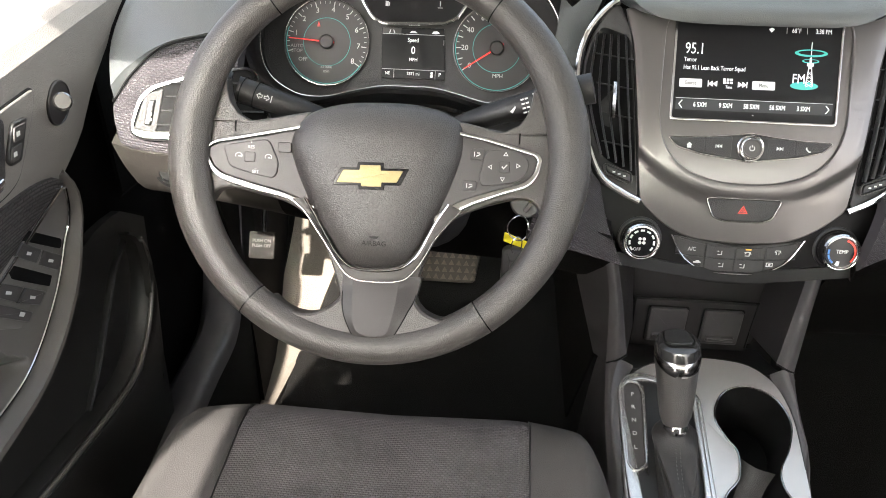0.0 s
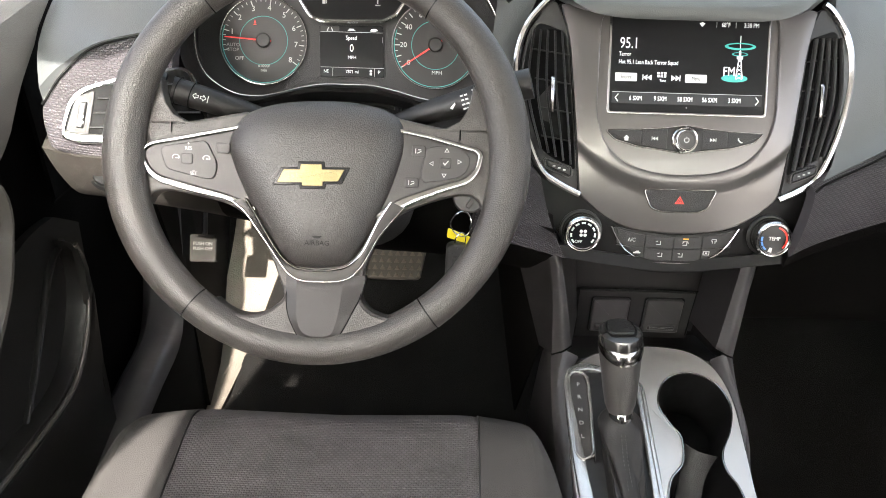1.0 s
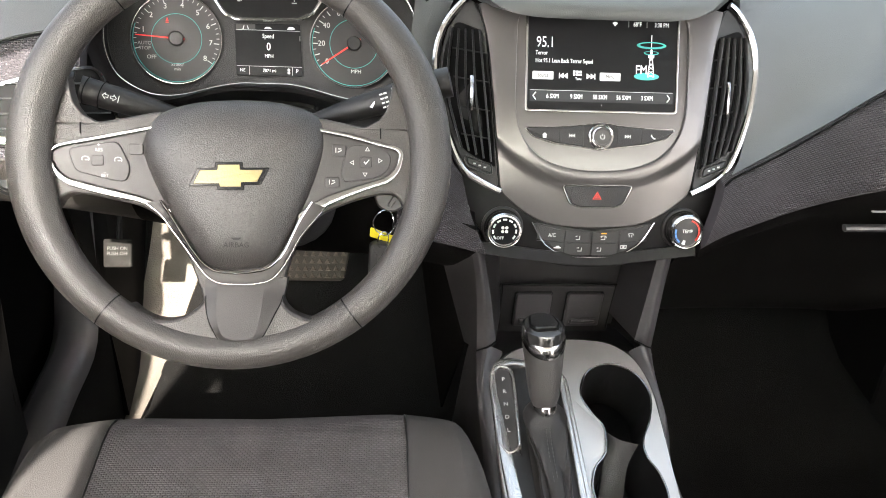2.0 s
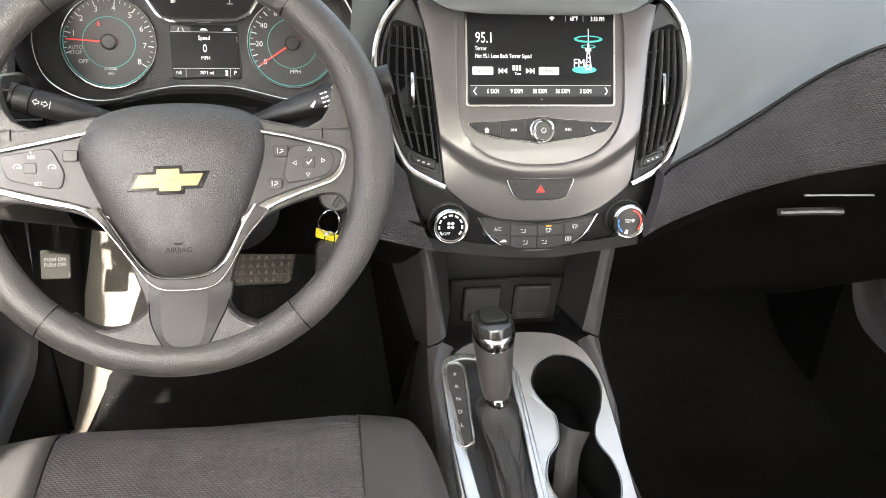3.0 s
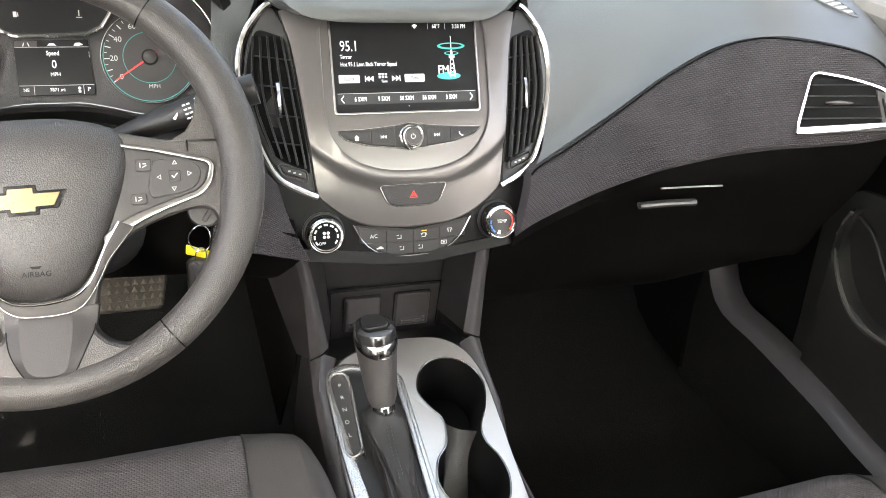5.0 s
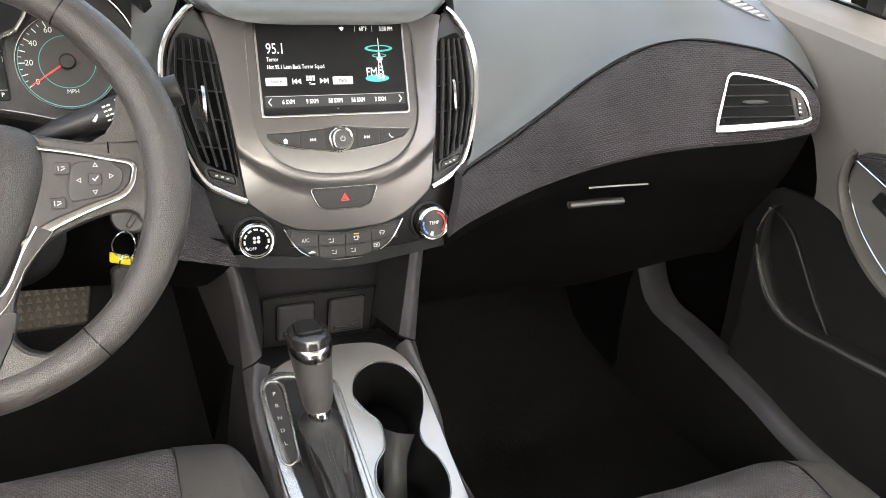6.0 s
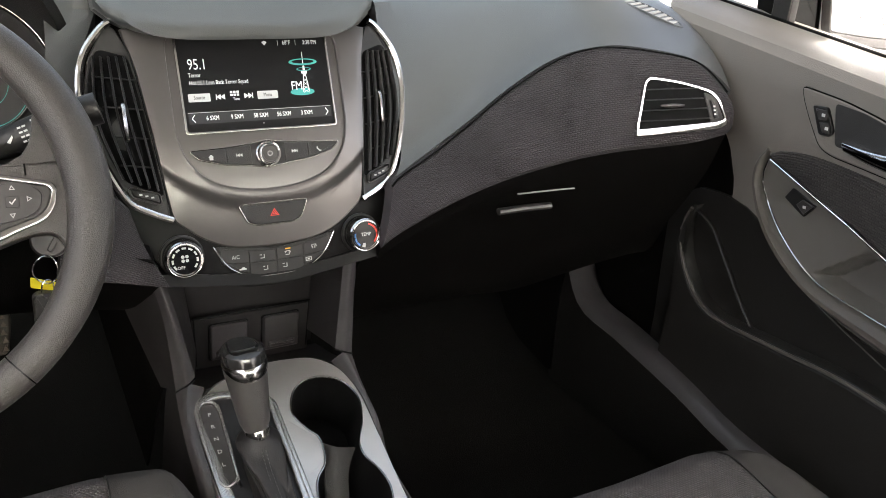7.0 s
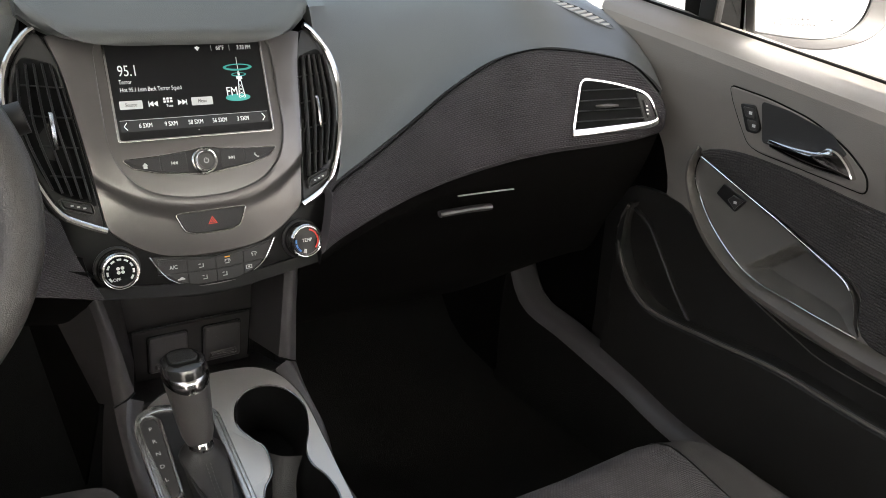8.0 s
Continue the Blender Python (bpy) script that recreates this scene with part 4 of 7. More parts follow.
part("tune_icon", flat([box2(-0.0325 + 0.0035 * i, 0.0350 + 0.003 * j, -0.0300 + 0.0035 * i, 0.0372 + 0.003 * j) for i in range(3) for j in range(2)], SG, 0, 0.0002), WHITE_LIT, unit)
lettering("Tune", 0.0042, axes(SG, -0.0265, 0.0315, 0), WHITE_LIT, unit, squeeze=0.8)
for i, t in enumerate(("6 SXM", "9 SXM", "58 SXM", "56 SXM", "3 SXM")):
    lettering(t, 0.0068, axes(SG, -0.0545 + 0.0262 * i, 0.0125, 0.0003), WHITE_LIT, unit, squeeze=0.74)
part("preset_bar", flat([box2(-0.0795, 0.0070, 0.0795, 0.0185)], SG, 0, 0.0001), surface("grey_screen_bar", (0.050, 0.051, 0.053), 0.2, var=0.03), unit, "grey preset bar")
part("bar_line", flat([box2(-0.0795, 0.0187, 0.0795, 0.0191), box2(-0.0005, 0.0035, 0.0005, 0.0045)], SG, 0, 0.0002), DIM_LIT, unit)
for s in (-1, 1):
    part("arrow_icon", flat([[(s * 0.0755, 0.0128), (s * 0.0725, 0.0165), (s * 0.0732, 0.0170), (s * 0.0765, 0.0128), (s * 0.0732, 0.0086), (s * 0.0725, 0.0091)]], SG, 0.0001, 0.0004), WHITE_LIT, unit)
# broadcasting tower picture
tower = [box2(0.0534, 0.0640, 0.0541, 0.0800), box2(0.0526, 0.0590, 0.0549, 0.0640), box2(0.0505, 0.0560, 0.0570, 0.0590), box2(0.0520, 0.0535, 0.0555, 0.0560)]
for s in (-1, 1):
    tower.append([(0.05375 + s * 0.0010, 0.0535), (0.05375 + s * 0.0018, 0.0535), (0.05375 + s * 0.0040, 0.0360), (0.05375 + s * 0.0030, 0.0360)])
    for k in range(4):
        tower.append([(0.05375 - s * (0.0014 + 0.0005 * k), 0.0505 - 0.0040 * k), (0.05375 - s * (0.0014 + 0.0005 * k), 0.0500 - 0.0040 * k), (0.05375 + s * (0.0018 + 0.0005 * k), 0.0468 - 0.0040 * k), (0.05375 + s * (0.0018 + 0.0005 * k), 0.0473 - 0.0040 * k)])
part("tower_picture", flat(tower, SG, 0, 0.0002), WHITE_LIT, unit)
part("tower_waves", ring(disc(0.0537, 0.0690, 0.0165, 40, 0.0038), disc(0.0537, 0.0694, 0.0130, 40, 0.0022), SG, 0, 0.0002, 0.00005), TEAL_LIT, unit)
part("tower_waves", ring(disc(0.0537, 0.0610, 0.0085, 32, 0.0022), disc(0.0537, 0.0612, 0.0070, 32, 0.0014), SG, 0, 0.0002, 0.00005), TEAL_LIT, unit)
part("tower_glow", flat([disc(0.0490, 0.0360, 0.0140, 24, 0.0040)], SG, 0, 0.0001), TEAL_LIT, unit)
lettering("FM", 0.0135, axes(SG, 0.0430, 0.0425, 0.0003), WHITE_LIT, unit, squeeze=0.8)

# radio keys under the screen
keys = thing("radio_key_bar", S(0, -0.03), "dark bar of radio keys with a round chrome power knob", "control panel")
bar = mirrored([(0.0, -0.0442), (0.020, -0.0410), (0.050, -0.0374), (0.0740, -0.0305), (0.0835, -0.0215), (0.050, -0.0205), (0.020, -0.0180), (0.0, -0.0150)])
bo = rounded(bar, 0.003, 4)
part("bar_frame", ring(shrink(bo, -0.0012), bo, S, -0.003, 0.0002, 0.0005), SATIN_CHROME, keys, "thin bright frame")
for s in (-1, 1):
    for a, b in ((0.0185, 0.0455), (0.0463, 0.0815)):
        lo = lambda u: -0.0412 + 0.0042 * ((u - 0.02) / 0.03) if u < 0.05 else -0.0370 + 0.0130 * ((u - 0.05) / 0.033)
        key = [(s * a, -0.0188 if a < 0.03 else -0.0209), (s * b, -0.0209 if b < 0.05 else -0.0218), (s * b, lo(b) + 0.0008), (s * (a + b) / 2, lo((a + b) / 2) + 0.0004), (s * a, lo(a) + 0.0008)]
        part("key", slab(rounded(key, 0.0012, 3), S, -0.003, 0.0004, 0.0006), DARK, keys)
part("bar_back", slab(shrink(bo, 0.0002), S, -0.004, -0.0002, 0.0004), BLACK, keys)
kn = axes(S, 0.0, -0.0300, 0)
part("knob_ring", lathe([(0.0142, -0.002), (0.0142, 0.0025), (0.0132, 0.0036), (0.0118, 0.0034)], kn), CHROME, keys, "chrome bezel")
knob = part("power_knob", lathe([(0.0112, 0), (0.0110, 0.0075), (0.0104, 0.0084), (0.0086, 0.0085), (0.0080, 0.0078), (0, 0.0076)], kn), SPOKE_GREY, keys, "grey turning knob")
part("knob_edge", lathe([(0.0113, 0.0052), (0.0113, 0.0078), (0.0104, 0.0087), (0.0100, 0.0086)], kn), CHROME, knob)
KT = lambda u, v, w=0.0: kn @ Vector((u, v, w))
pw = [(r * math.cos(a), r * math.sin(a)) for r, an in ((0.0028, np.linspace(2.2, 7.2, 18)), (0.0022, np.linspace(7.2, 2.2, 18))) for a in an]
part("power_icon", flat([pw, box2(-0.0003, 0.001, 0.0003, 0.0034)], KT, 0.0077, 0.0080), PRINT, knob)
for u, shape in ((-0.0620, [[(-0.003, 0), (0, 0.003), (0.003, 0), (0.002, 0), (0.002, -0.003), (-0.002, -0.003), (-0.002, 0)]]), (-0.0315, [[(-0.003, 0), (0, 0.002), (0, -0.002)], [(0, 0), (0.003, 0.002), (0.003, -0.002)], box2(-0.0036, -0.002, -0.003, 0.002)]),
                 (0.0300, [[(0.003, 0), (0, 0.002), (0, -0.002)], [(0, 0), (-0.003, 0.002), (-0.003, -0.002)], box2(0.003, -0.002, 0.0036, 0.002)]), (0.0590, [[(-0.0025, 0.0025), (-0.0012, 0.0028), (-0.0012, 0.001), (0.001, -0.0012), (0.0028, -0.0012), (0.0025, -0.0025), (0.0005, -0.0025), (-0.0025, 0.0005)]])):
    part("key_icon", flat(shape, shifted(S, u, -0.0292), 0.0004, 0.0007), PRINT, keys)

# hazard switch
hz = rounded([(-0.0385, -0.0850), (0.0385, -0.0850), (0.0300, -0.1050), (0.0190, -0.1092), (-0.0190, -0.1092), (-0.0300, -0.1050)], 0.004, 4)
hazard = thing("hazard_switch", S(0, -0.097), "dark hazard switch with a red triangle, set in silver", "switch")
part("switch_frame", ring(shrink(hz, -0.0014), hz, S, -0.006, 0.0012, 0.0008), SATIN_CHROME, hazard)
part("switch_key", slab(hz, S, -0.006, 0.0004, 0.0012), DARK, hazard)
o = [Vector(q) for q in tri(0, -0.0975, math.pi / 2, 0.0060)]
part("hazard_icon", ring(o, [Vector((0, -0.0975)).lerp(q, 0.70) for q in o], S, 0.0, 0.0009, 0.0001), RED_PAINT, hazard, "red warning triangle")
o = [Vector((0, -0.0975)).lerp(q, 0.48) for q in o]
part("hazard_icon", ring(o, [Vector((0, -0.0975)).lerp(q, 0.5) for q in o], S, 0.0, 0.0009, 0.0001), RED_PAINT, hazard)

# climate controls
climate = thing("climate_control_unit", S(0, -0.15), "dark climate key cluster with chrome lower edge", "control panel")
TOPV = -0.1290
rim_c = mirrored([(0.0, -0.1705), (0.030, -0.1680), (0.0480, -0.1590), (0.0585, -0.1480), (0.0685, TOPV - 0.002), (0.0655, TOPV), (0.0, -0.1392)])
co = rounded(rim_c, 0.003, 4)
part("panel_back", slab(co, S, -0.012, -0.0052, 0.0006), BLACK, climate)
edge = spline([(*q, 0) for q in ((-0.0700, TOPV + 0.001), (-0.0590, -0.1485), (-0.0480, -0.1602), (-0.030, -0.1692), (0, -0.1718), (0.030, -0.1692), (0.0480, -0.1602), (0.0590, -0.1485), (0.0700, TOPV + 0.001))], 50)
part("panel_edge", tube([S(q.x, q.y, -0.0050) for q in edge], 0.0010, 0.0012, Vector((0, -0.94, 0.34)), 8), CHROME, climate, "chrome lower edge")
top_at = lambda u: -0.1398 + 0.0105 * min(1, abs(u) / 0.066) ** 2
low_at = lambda u: -0.1690 + 0.0290 * max(0, (abs(u) - 0.022) / 0.044) ** 1.5
for a, b in ((-0.0630, -0.0325), (-0.0315, -0.0010), (0.0, 0.0305), (0.0315, 0.0630)):
    mid = lambda u: -0.1538 + 0.004 * (u / 0.06) ** 2
    for hi, lo in ((top_at, mid), (mid, low_at)):
        us = np.linspace(a, b, 7)
        up, dn = [(u, hi(u) - 0.0005) for u in us], [(u, lo(u) + 0.0005) for u in reversed(us)]
        dn = [(u, min(v, hi(u) - 0.0012)) for u, v in dn]
        part("climate_key", slab(dn[::-1][::-1] + up, S, -0.009, -0.0042, 0.0006), DARK, climate)
lettering("A/C", 0.0062, axes(S, -0.0465, -0.1440, -0.0040), PRINT, climate, squeeze=0.85)
seat_icon = [[(-0.003, -0.002), (0.001, -0.002), (0.001, 0.002), (0.0018, 0.002), (0.0018, -0.0028), (-0.003, -0.0028)], [(-0.0045, 0.0015), (-0.0015, 0.0022), (-0.0015, 0.0008)]]
screen_icon = [[(-0.0035, -0.0005), (-0.0025, 0.0024), (0.0025, 0.0024), (0.0035, -0.0005), (0.0027, -0.0005), (0.0019, 0.0016), (-0.0019, 0.0016), (-0.0027, -0.0005)], box2(-0.002, -0.0028, -0.0012, 0.0004), box2(0.0008, -0.0028, 0.0016, 0.0004)]
car_icon = [[(-0.004, -0.0012), (-0.004, 0.0004), (-0.002, 0.0006), (-0.0006, 0.0020), (0.0018, 0.0020), (0.0028, 0.0006), (0.004, 0.0003), (0.004, -0.0012)]]
box_icon = [box2(-0.0035, -0.0024, 0.0035, -0.0017), box2(-0.0035, 0.0017, 0.0035, 0.0024), box2(-0.0035, -0.0024, -0.0028, 0.0024), box2(0.0028, -0.0024, 0.0035, 0.0024), box2(-0.0012, -0.001, 0.0012, 0.001)]
for u, v, ic in ((-0.0160, -0.1465, seat_icon), (0.0130, -0.1465, seat_icon + screen_icon[:1]), (0.0440, -0.1430, screen_icon), (-0.0395, -0.1590, car_icon), (-0.0130, -0.1610, seat_icon), (0.0095, -0.1610, seat_icon), (0.0370, -0.1580, box_icon)):
    part("climate_icon", flat(ic, shifted(S, u, v), -0.0042, -0.0038), PRINT, climate)
part("lit_mark", flat([box2(0.0100, -0.1422, 0.0160, -0.1408)], S, -0.0042, -0.0038), AMBER_LIT, climate, "small amber indicator")


def dial(u, label_text, label):
    t = thing("climate_dial", S(u, -0.1345), label, "dial", "climate dials")
    m = axes(S, u, -0.1345, -0.006)
    part("dial_seat", lathe([(0.0235, -0.004), (0.0235, 0.0008), (0.0222, 0.0022), (0.0208, 0.0022)], m), BLACK, t)
    part("dial_grip", lathe([(0.0200, 0), (0.0196, 0.0150), (0.0186, 0.0172), (0.0165, 0.0176), (0.0152, 0.0166)], m, 48), SATIN_CHROME, t, "ribbed satin chrome grip")
    part("dial_ring", lathe([(0.0203, 0.0105), (0.0199, 0.0160), (0.0185, 0.0180), (0.0178, 0.0178)], m, 48), CHROME, t, "bright outer ring")
    part("dial_face", lathe([(0.0166, 0.0120), (0.0162, 0.0168), (0.0, 0.0172)], m, 48), GLOSS_BLACK, t, "glossy black dial face")
    F = lambda a, b, w=0.0: m @ Vector((a, b, w + 0.0170))
    return t, F


arc = lambda r0, r1, a0, a1: [(r * math.cos(a), r * math.sin(a)) for r, an in ((r1, np.linspace(a0, a1, 10)), (r0, np.linspace(a1, a0, 10))) for a in an]
fan, F = dial(-0.1030, "OFF", "round fan dial with chrome ring and white tick marks")
for k in range(9):
    a = radians(215 - k * 31)
    part("tick_mark", flat([arc(0.0118, 0.0138, a - 0.17, a + 0.17)], F, 0.0003, 0.0006), PRINT, fan)
part("fan_icon", flat([disc(0.0030 * math.cos(a), 0.0015 + 0.0030 * math.sin(a), 0.0018, 10) for a in (0.8, 2.37, 3.94, 5.5)], F, 0.0002, 0.0006), PRINT, fan)
lettering("OFF", 0.0046, axes(F, -0.0045, -0.0080, 0.0004), PRINT, fan)
temp, F = dial(0.1030, "TEMP", "round temperature dial with blue to red scale")
part("warm_scale", flat([arc(0.0126, 0.0146, -0.75 + 0.42 * k, -0.36 + 0.42 * k) for k in range(5)], F, 0.0003, 0.0006), RED_PAINT, temp, "red half of the scale")
part("cold_scale", flat([arc(0.0126, 0.0146, 2.9 + 0.42 * k, 3.25 + 0.42 * k) for k in range(3)], F, 0.0003, 0.0006), BLUE_PAINT, temp, "blue half of the scale")
part("pointer", flat([arc(0.0095, 0.0145, 4.30, 4.60)], F, 0.0003, 0.0008), PRINT, temp)
lettering("TEMP", 0.0058, axes(F, 0.0, 0.0010, 0.0004), PRINT, temp, squeeze=0.9)

# upright vents beside the screen
def stack_vent(s):
    t = thing("air_vent", S(s * 0.14, 0.01), "tall black air vent with upright slats in a chrome strip", "air vent", "air vents")
    vo = rounded([(s * 0.1135, -0.0665), (s * 0.1210, -0.002), (s * 0.1300, 0.079), (s * 0.1590, 0.088), (s * 0.1695, 0.062), (s * 0.1735, 0.036), (s * 0.1655, -0.010), (s * 0.1515, -0.0470)], [0.005, 0.02, 0.007, 0.008, 0.01, 0.02, 0.02, 0.012], 5)
    part("vent_surround", slab(rounded([(s * 0.1095, -0.0900), (s * 0.1190, -0.002), (s * 0.1275, 0.082), (s * 0.1410, 0.112), (s * 0.1520, 0.104), (s * 0.1680, 0.078), (s * 0.1755, 0.044), (s * 0.1710, 0.0), (s * 0.1600, -0.041), (s * 0.1470, -0.070)], 0.008, 4), S, -0.012, -0.0045, 0.001), BLACK, t, "dark vent surround")
    part("vent_mouth", slab(vo, S, -0.010, -0.0038, 0.0004), DEEP, t, "deep black vent mouth")
    for k in range(5):
        f = (k + 0.55) / 5.0
        lo, hi = Vector((s * (0.1150 + 0.040 * f), -0.062 + 0.018 * f)), Vector((s * (0.1305 + 0.036 * f), 0.079))
        mid = Vector((s * (0.1225 + 0.049 * f), 0.015))
        pth = [S(q.x, q.y, -0.0005) for q in spline([(*lo, 0), (*mid, 0), (*hi, 0)], 12)]
        part("slat", tube(pth, 0.0010, 0.0034, Vector((s * 0.35, -0.9, 0.3)), 8), DARK, t)
    for k in range(4):
        v = -0.035 + k * 0.030
        part("rear_slat", tube([S(s * (0.120 + 0.06 * max(0, v + 0.05) * 0.7), v, -0.0030), S(s * (0.157 + 0.006 * min(1, max(-1, v / 0.04))), v + 0.004, -0.0030)], 0.0010, 0.0009, Z, 6), BLACK, t)
    part("slider", tube([S(s * 0.1425, v, 0.0030) for v in (-0.006, -0.003, 0.013, 0.028, 0.031)], 0.0024, lambda i: (0.001, 0.003, 0.0042, 0.003, 0.001)[i], Vector((0, -0.94, 0.34)), 8), SATIN_CHROME, t, "satin chrome slider tab")
    wheel_o = rounded([(s * 0.1190, -0.0730), (s * 0.1440, -0.0640), (s * 0.1460, -0.0560), (s * 0.1200, -0.0640)], 0.002, 3)
    part("wheel_frame", ring(shrink(wheel_o, -0.0022), shrink(wheel_o, -0.0010), S, -0.008, 0.0002, 0.0004), SPOKE_GREY, t)
    part("shutter_wheel", slab(wheel_o, S, -0.008, 0.0005, 0.001), BLACK, t, "ribbed shutter wheel")
    for k in range(3):
        u = 0.1260 + 0.0055 * k
        part("wheel_mark", flat([box2(s * u - 0.0014, -0.0672 + 0.0018 * k, s * u + 0.0014, -0.0655 + 0.0018 * k)], S, 0.0004, 0.0009), PRINT, t)
    strip = spline([(s * a, b, 0) for a, b in ((0.1080, -0.0930), (0.1290, -0.0830), (0.1475, -0.0705), (0.1625, -0.0405), (0.1750, 0.0010), (0.1802, 0.0440), (0.1720, 0.0800), (0.1535, 0.1060), (0.1430, 0.1140))], 46)
    part("chrome_strip", tube([S(q.x, q.y, -0.0025) for q in strip], 0.0040, 0.0036, Vector((0, -0.94, 0.34)), 10), CHROME, t, "bright chrome strip")


for s in (-1, 1):
    stack_vent(s)
# ---------- centre console ----------
def C(u, v, w=0.0):
    return Vector((u, v, 0.345 + 0.35 * (v - 0.09))) + Vector((0, -0.330, 0.944)) * w


console = thing("center_console", (0.0, 0.0, 0.08), "dark centre console with silver top plate and two cup holders", "console")
# side walls, wide under the stack and running back between the seats
for s in (-1, 1):
    if s < 0:
        bay_edge, edge_in = [(-0.092, 0.240, 0.530), (-0.083, 0.240, 0.45), (-0.074, 0.245, 0.372)], [(-0.125, 0.150, 0.530), (-0.110, 0.148, 0.465), (-0.096, 0.150, 0.388)]
        mid, edge_out, rear = [(-0.131, 0.143, 0.530), (-0.117, 0.142, 0.465), (-0.106, 0.143, 0.385)], [(-0.139, 0.150, 0.530), (-0.125, 0.150, 0.465), (-0.1180, 0.152, 0.374)], [(-0.176, 0.200, 0.530), (-0.154, 0.200, 0.450), (-0.126, 0.206, 0.352)]
        wall = [[(-0.086, 0.152, 0.371), (-0.104, 0.120, 0.3565), (-0.108, 0.06, 0.336), (-0.108, -0.10, 0.279), (-0.108, -0.6, 0.265)], [(-0.106, 0.1445, 0.384), (-0.114, 0.115, 0.359), (-0.116, 0.06, 0.333), (-0.115, -0.10, 0.276), (-0.114, -0.6, 0.262)],
                [(-0.1185, 0.153, 0.373), (-0.121, 0.115, 0.350), (-0.122, 0.06, 0.322), (-0.120, -0.10, 0.266), (-0.118, -0.6, 0.250)], [(-0.122, 0.200, 0.345), (-0.125, 0.115, 0.30), (-0.127, 0.06, 0.270), (-0.124, -0.10, 0.220), (-0.120, -0.6, 0.20)]]
    else:
        bay_edge, edge_in = [(0.086, 0.240, 0.530), (0.079, 0.240, 0.45), (0.074, 0.245, 0.372)], [(0.090, 0.150, 0.530), (0.083, 0.148, 0.460), (0.077, 0.150, 0.388)]
        mid, edge_out, rear = [(0.097, 0.143, 0.530), (0.092, 0.142, 0.460), (0.088, 0.143, 0.385)], [(0.104, 0.150, 0.530), (0.102, 0.150, 0.460), (0.1005, 0.152, 0.376)], [(0.130, 0.200, 0.530), (0.125, 0.200, 0.450), (0.113, 0.206, 0.352)]
        wall = [[(0.074, 0.152, 0.371), (0.0885, 0.110, 0.3535), (0.0885, 0.06, 0.336), (0.0840, -0.04, 0.301), (0.0830, -0.6, 0.264)], [(0.0875, 0.1445, 0.384), (0.0945, 0.112, 0.357), (0.0955, 0.06, 0.334), (0.0875, -0.04, 0.298), (0.0865, -0.6, 0.261)],
                [(0.1005, 0.153, 0.375), (0.0985, 0.115, 0.352), (0.0985, 0.06, 0.328), (0.0910, -0.04, 0.290), (0.0895, -0.6, 0.252)], [(0.113, 0.200, 0.345), (0.111, 0.115, 0.30), (0.110, 0.06, 0.270), (0.100, -0.04, 0.220), (0.098, -0.6, 0.20)]]
    # column split by material: shade put into its sides, the lit front kept lighter
    part("bay_side", sheet(cross([bay_edge, edge_in], 16, 10), Vector((s * 0.004, 0, 0))), BAY_DARK, console, "side wall of the bay, shade put into its darker grey")
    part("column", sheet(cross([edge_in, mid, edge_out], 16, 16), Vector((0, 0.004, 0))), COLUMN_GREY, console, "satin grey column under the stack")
    part("column_side", sheet(cross([edge_out, rear], 16, 10), Vector((-s * 0.004, 0.002, 0))), BAY_DARK, console, "outer side of the column, shade put into its darker grey")
    foot = [(s * 0.140, 0.220, 0.140), (s * 0.130, 0.06, 0.08), (s * 0.124, -0.10, 0.075), (s * 0.122, -0.6, 0.075)]
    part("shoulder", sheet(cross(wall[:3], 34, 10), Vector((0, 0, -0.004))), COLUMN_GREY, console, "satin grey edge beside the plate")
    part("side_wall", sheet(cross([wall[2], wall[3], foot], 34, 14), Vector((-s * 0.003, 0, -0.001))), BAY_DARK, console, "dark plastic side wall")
    flank = [rear, [(s * 0.185, 0.44, 0.50), (s * 0.170, 0.40, 0.38), (s * 0.140, 0.30, 0.18)]]
    part("side_wall", sheet(cross(flank, 12, 10), Vector((-s * 0.003, 0, 0))), LOWER, console, "console flank in the footwell, shade put into its black")
    part("column_joint", tube(spline([Vector(q[-1]) + Vector((0, -0.0012, -0.0008)) for q in (edge_in, mid, edge_out)], 14), 0.0011, 0.0011, Z, 6), DEEP, console, "dark joint line")
# bay with two blanked sockets behind the shifter
part("bay_back", sheet(cross([[(-0.110, 0.235, 0.480), (0, 0.245, 0.475), (0.110, 0.235, 0.480)], [(-0.092, 0.252, 0.415), (0, 0.257, 0.412), (0.092, 0.252, 0.415)], [(-0.085, 0.262, 0.345), (0, 0.266, 0.340), (0.085, 0.262, 0.345)]], 20, 14), Vector((0, 0.02, 0))), BAY_DARK, console, "recessed bay wall")
part("bay_roof", sheet(cross([[(-0.128, 0.118, 0.520), (0, 0.126, 0.502), (0.128, 0.118, 0.520)], [(-0.118, 0.18, 0.495), (0, 0.19, 0.488), (0.118, 0.18, 0.495)], [(-0.110, 0.240, 0.478), (0, 0.25, 0.474), (0.110, 0.240, 0.478)]], 20, 12), Vector((0, 0.005, 0.012))), STACK_DARK, console, "overhang above the bay")
BAY = lambda u, v, w=0.0: Vector((u, 0.2475 - 0.16 * (v - 0.38) - 0.99 * w, v + 0.15 * w))
part("bay_panel", slab(rounded(box2(-0.076, 0.335, 0.076, 0.414), 0.004), BAY, -0.01, 0.002, 0.001), BAY_DARK, console, "panel with the sockets")
part("bay_seam", tube([BAY(u, 0.4165 + 0.002 * (1 - (u / 0.088) ** 2), 0.0022) for u in np.linspace(-0.077, 0.077, 16)], 0.0011, 0.0011, Z, 6), DEEP, console, "dark joint above the sockets")
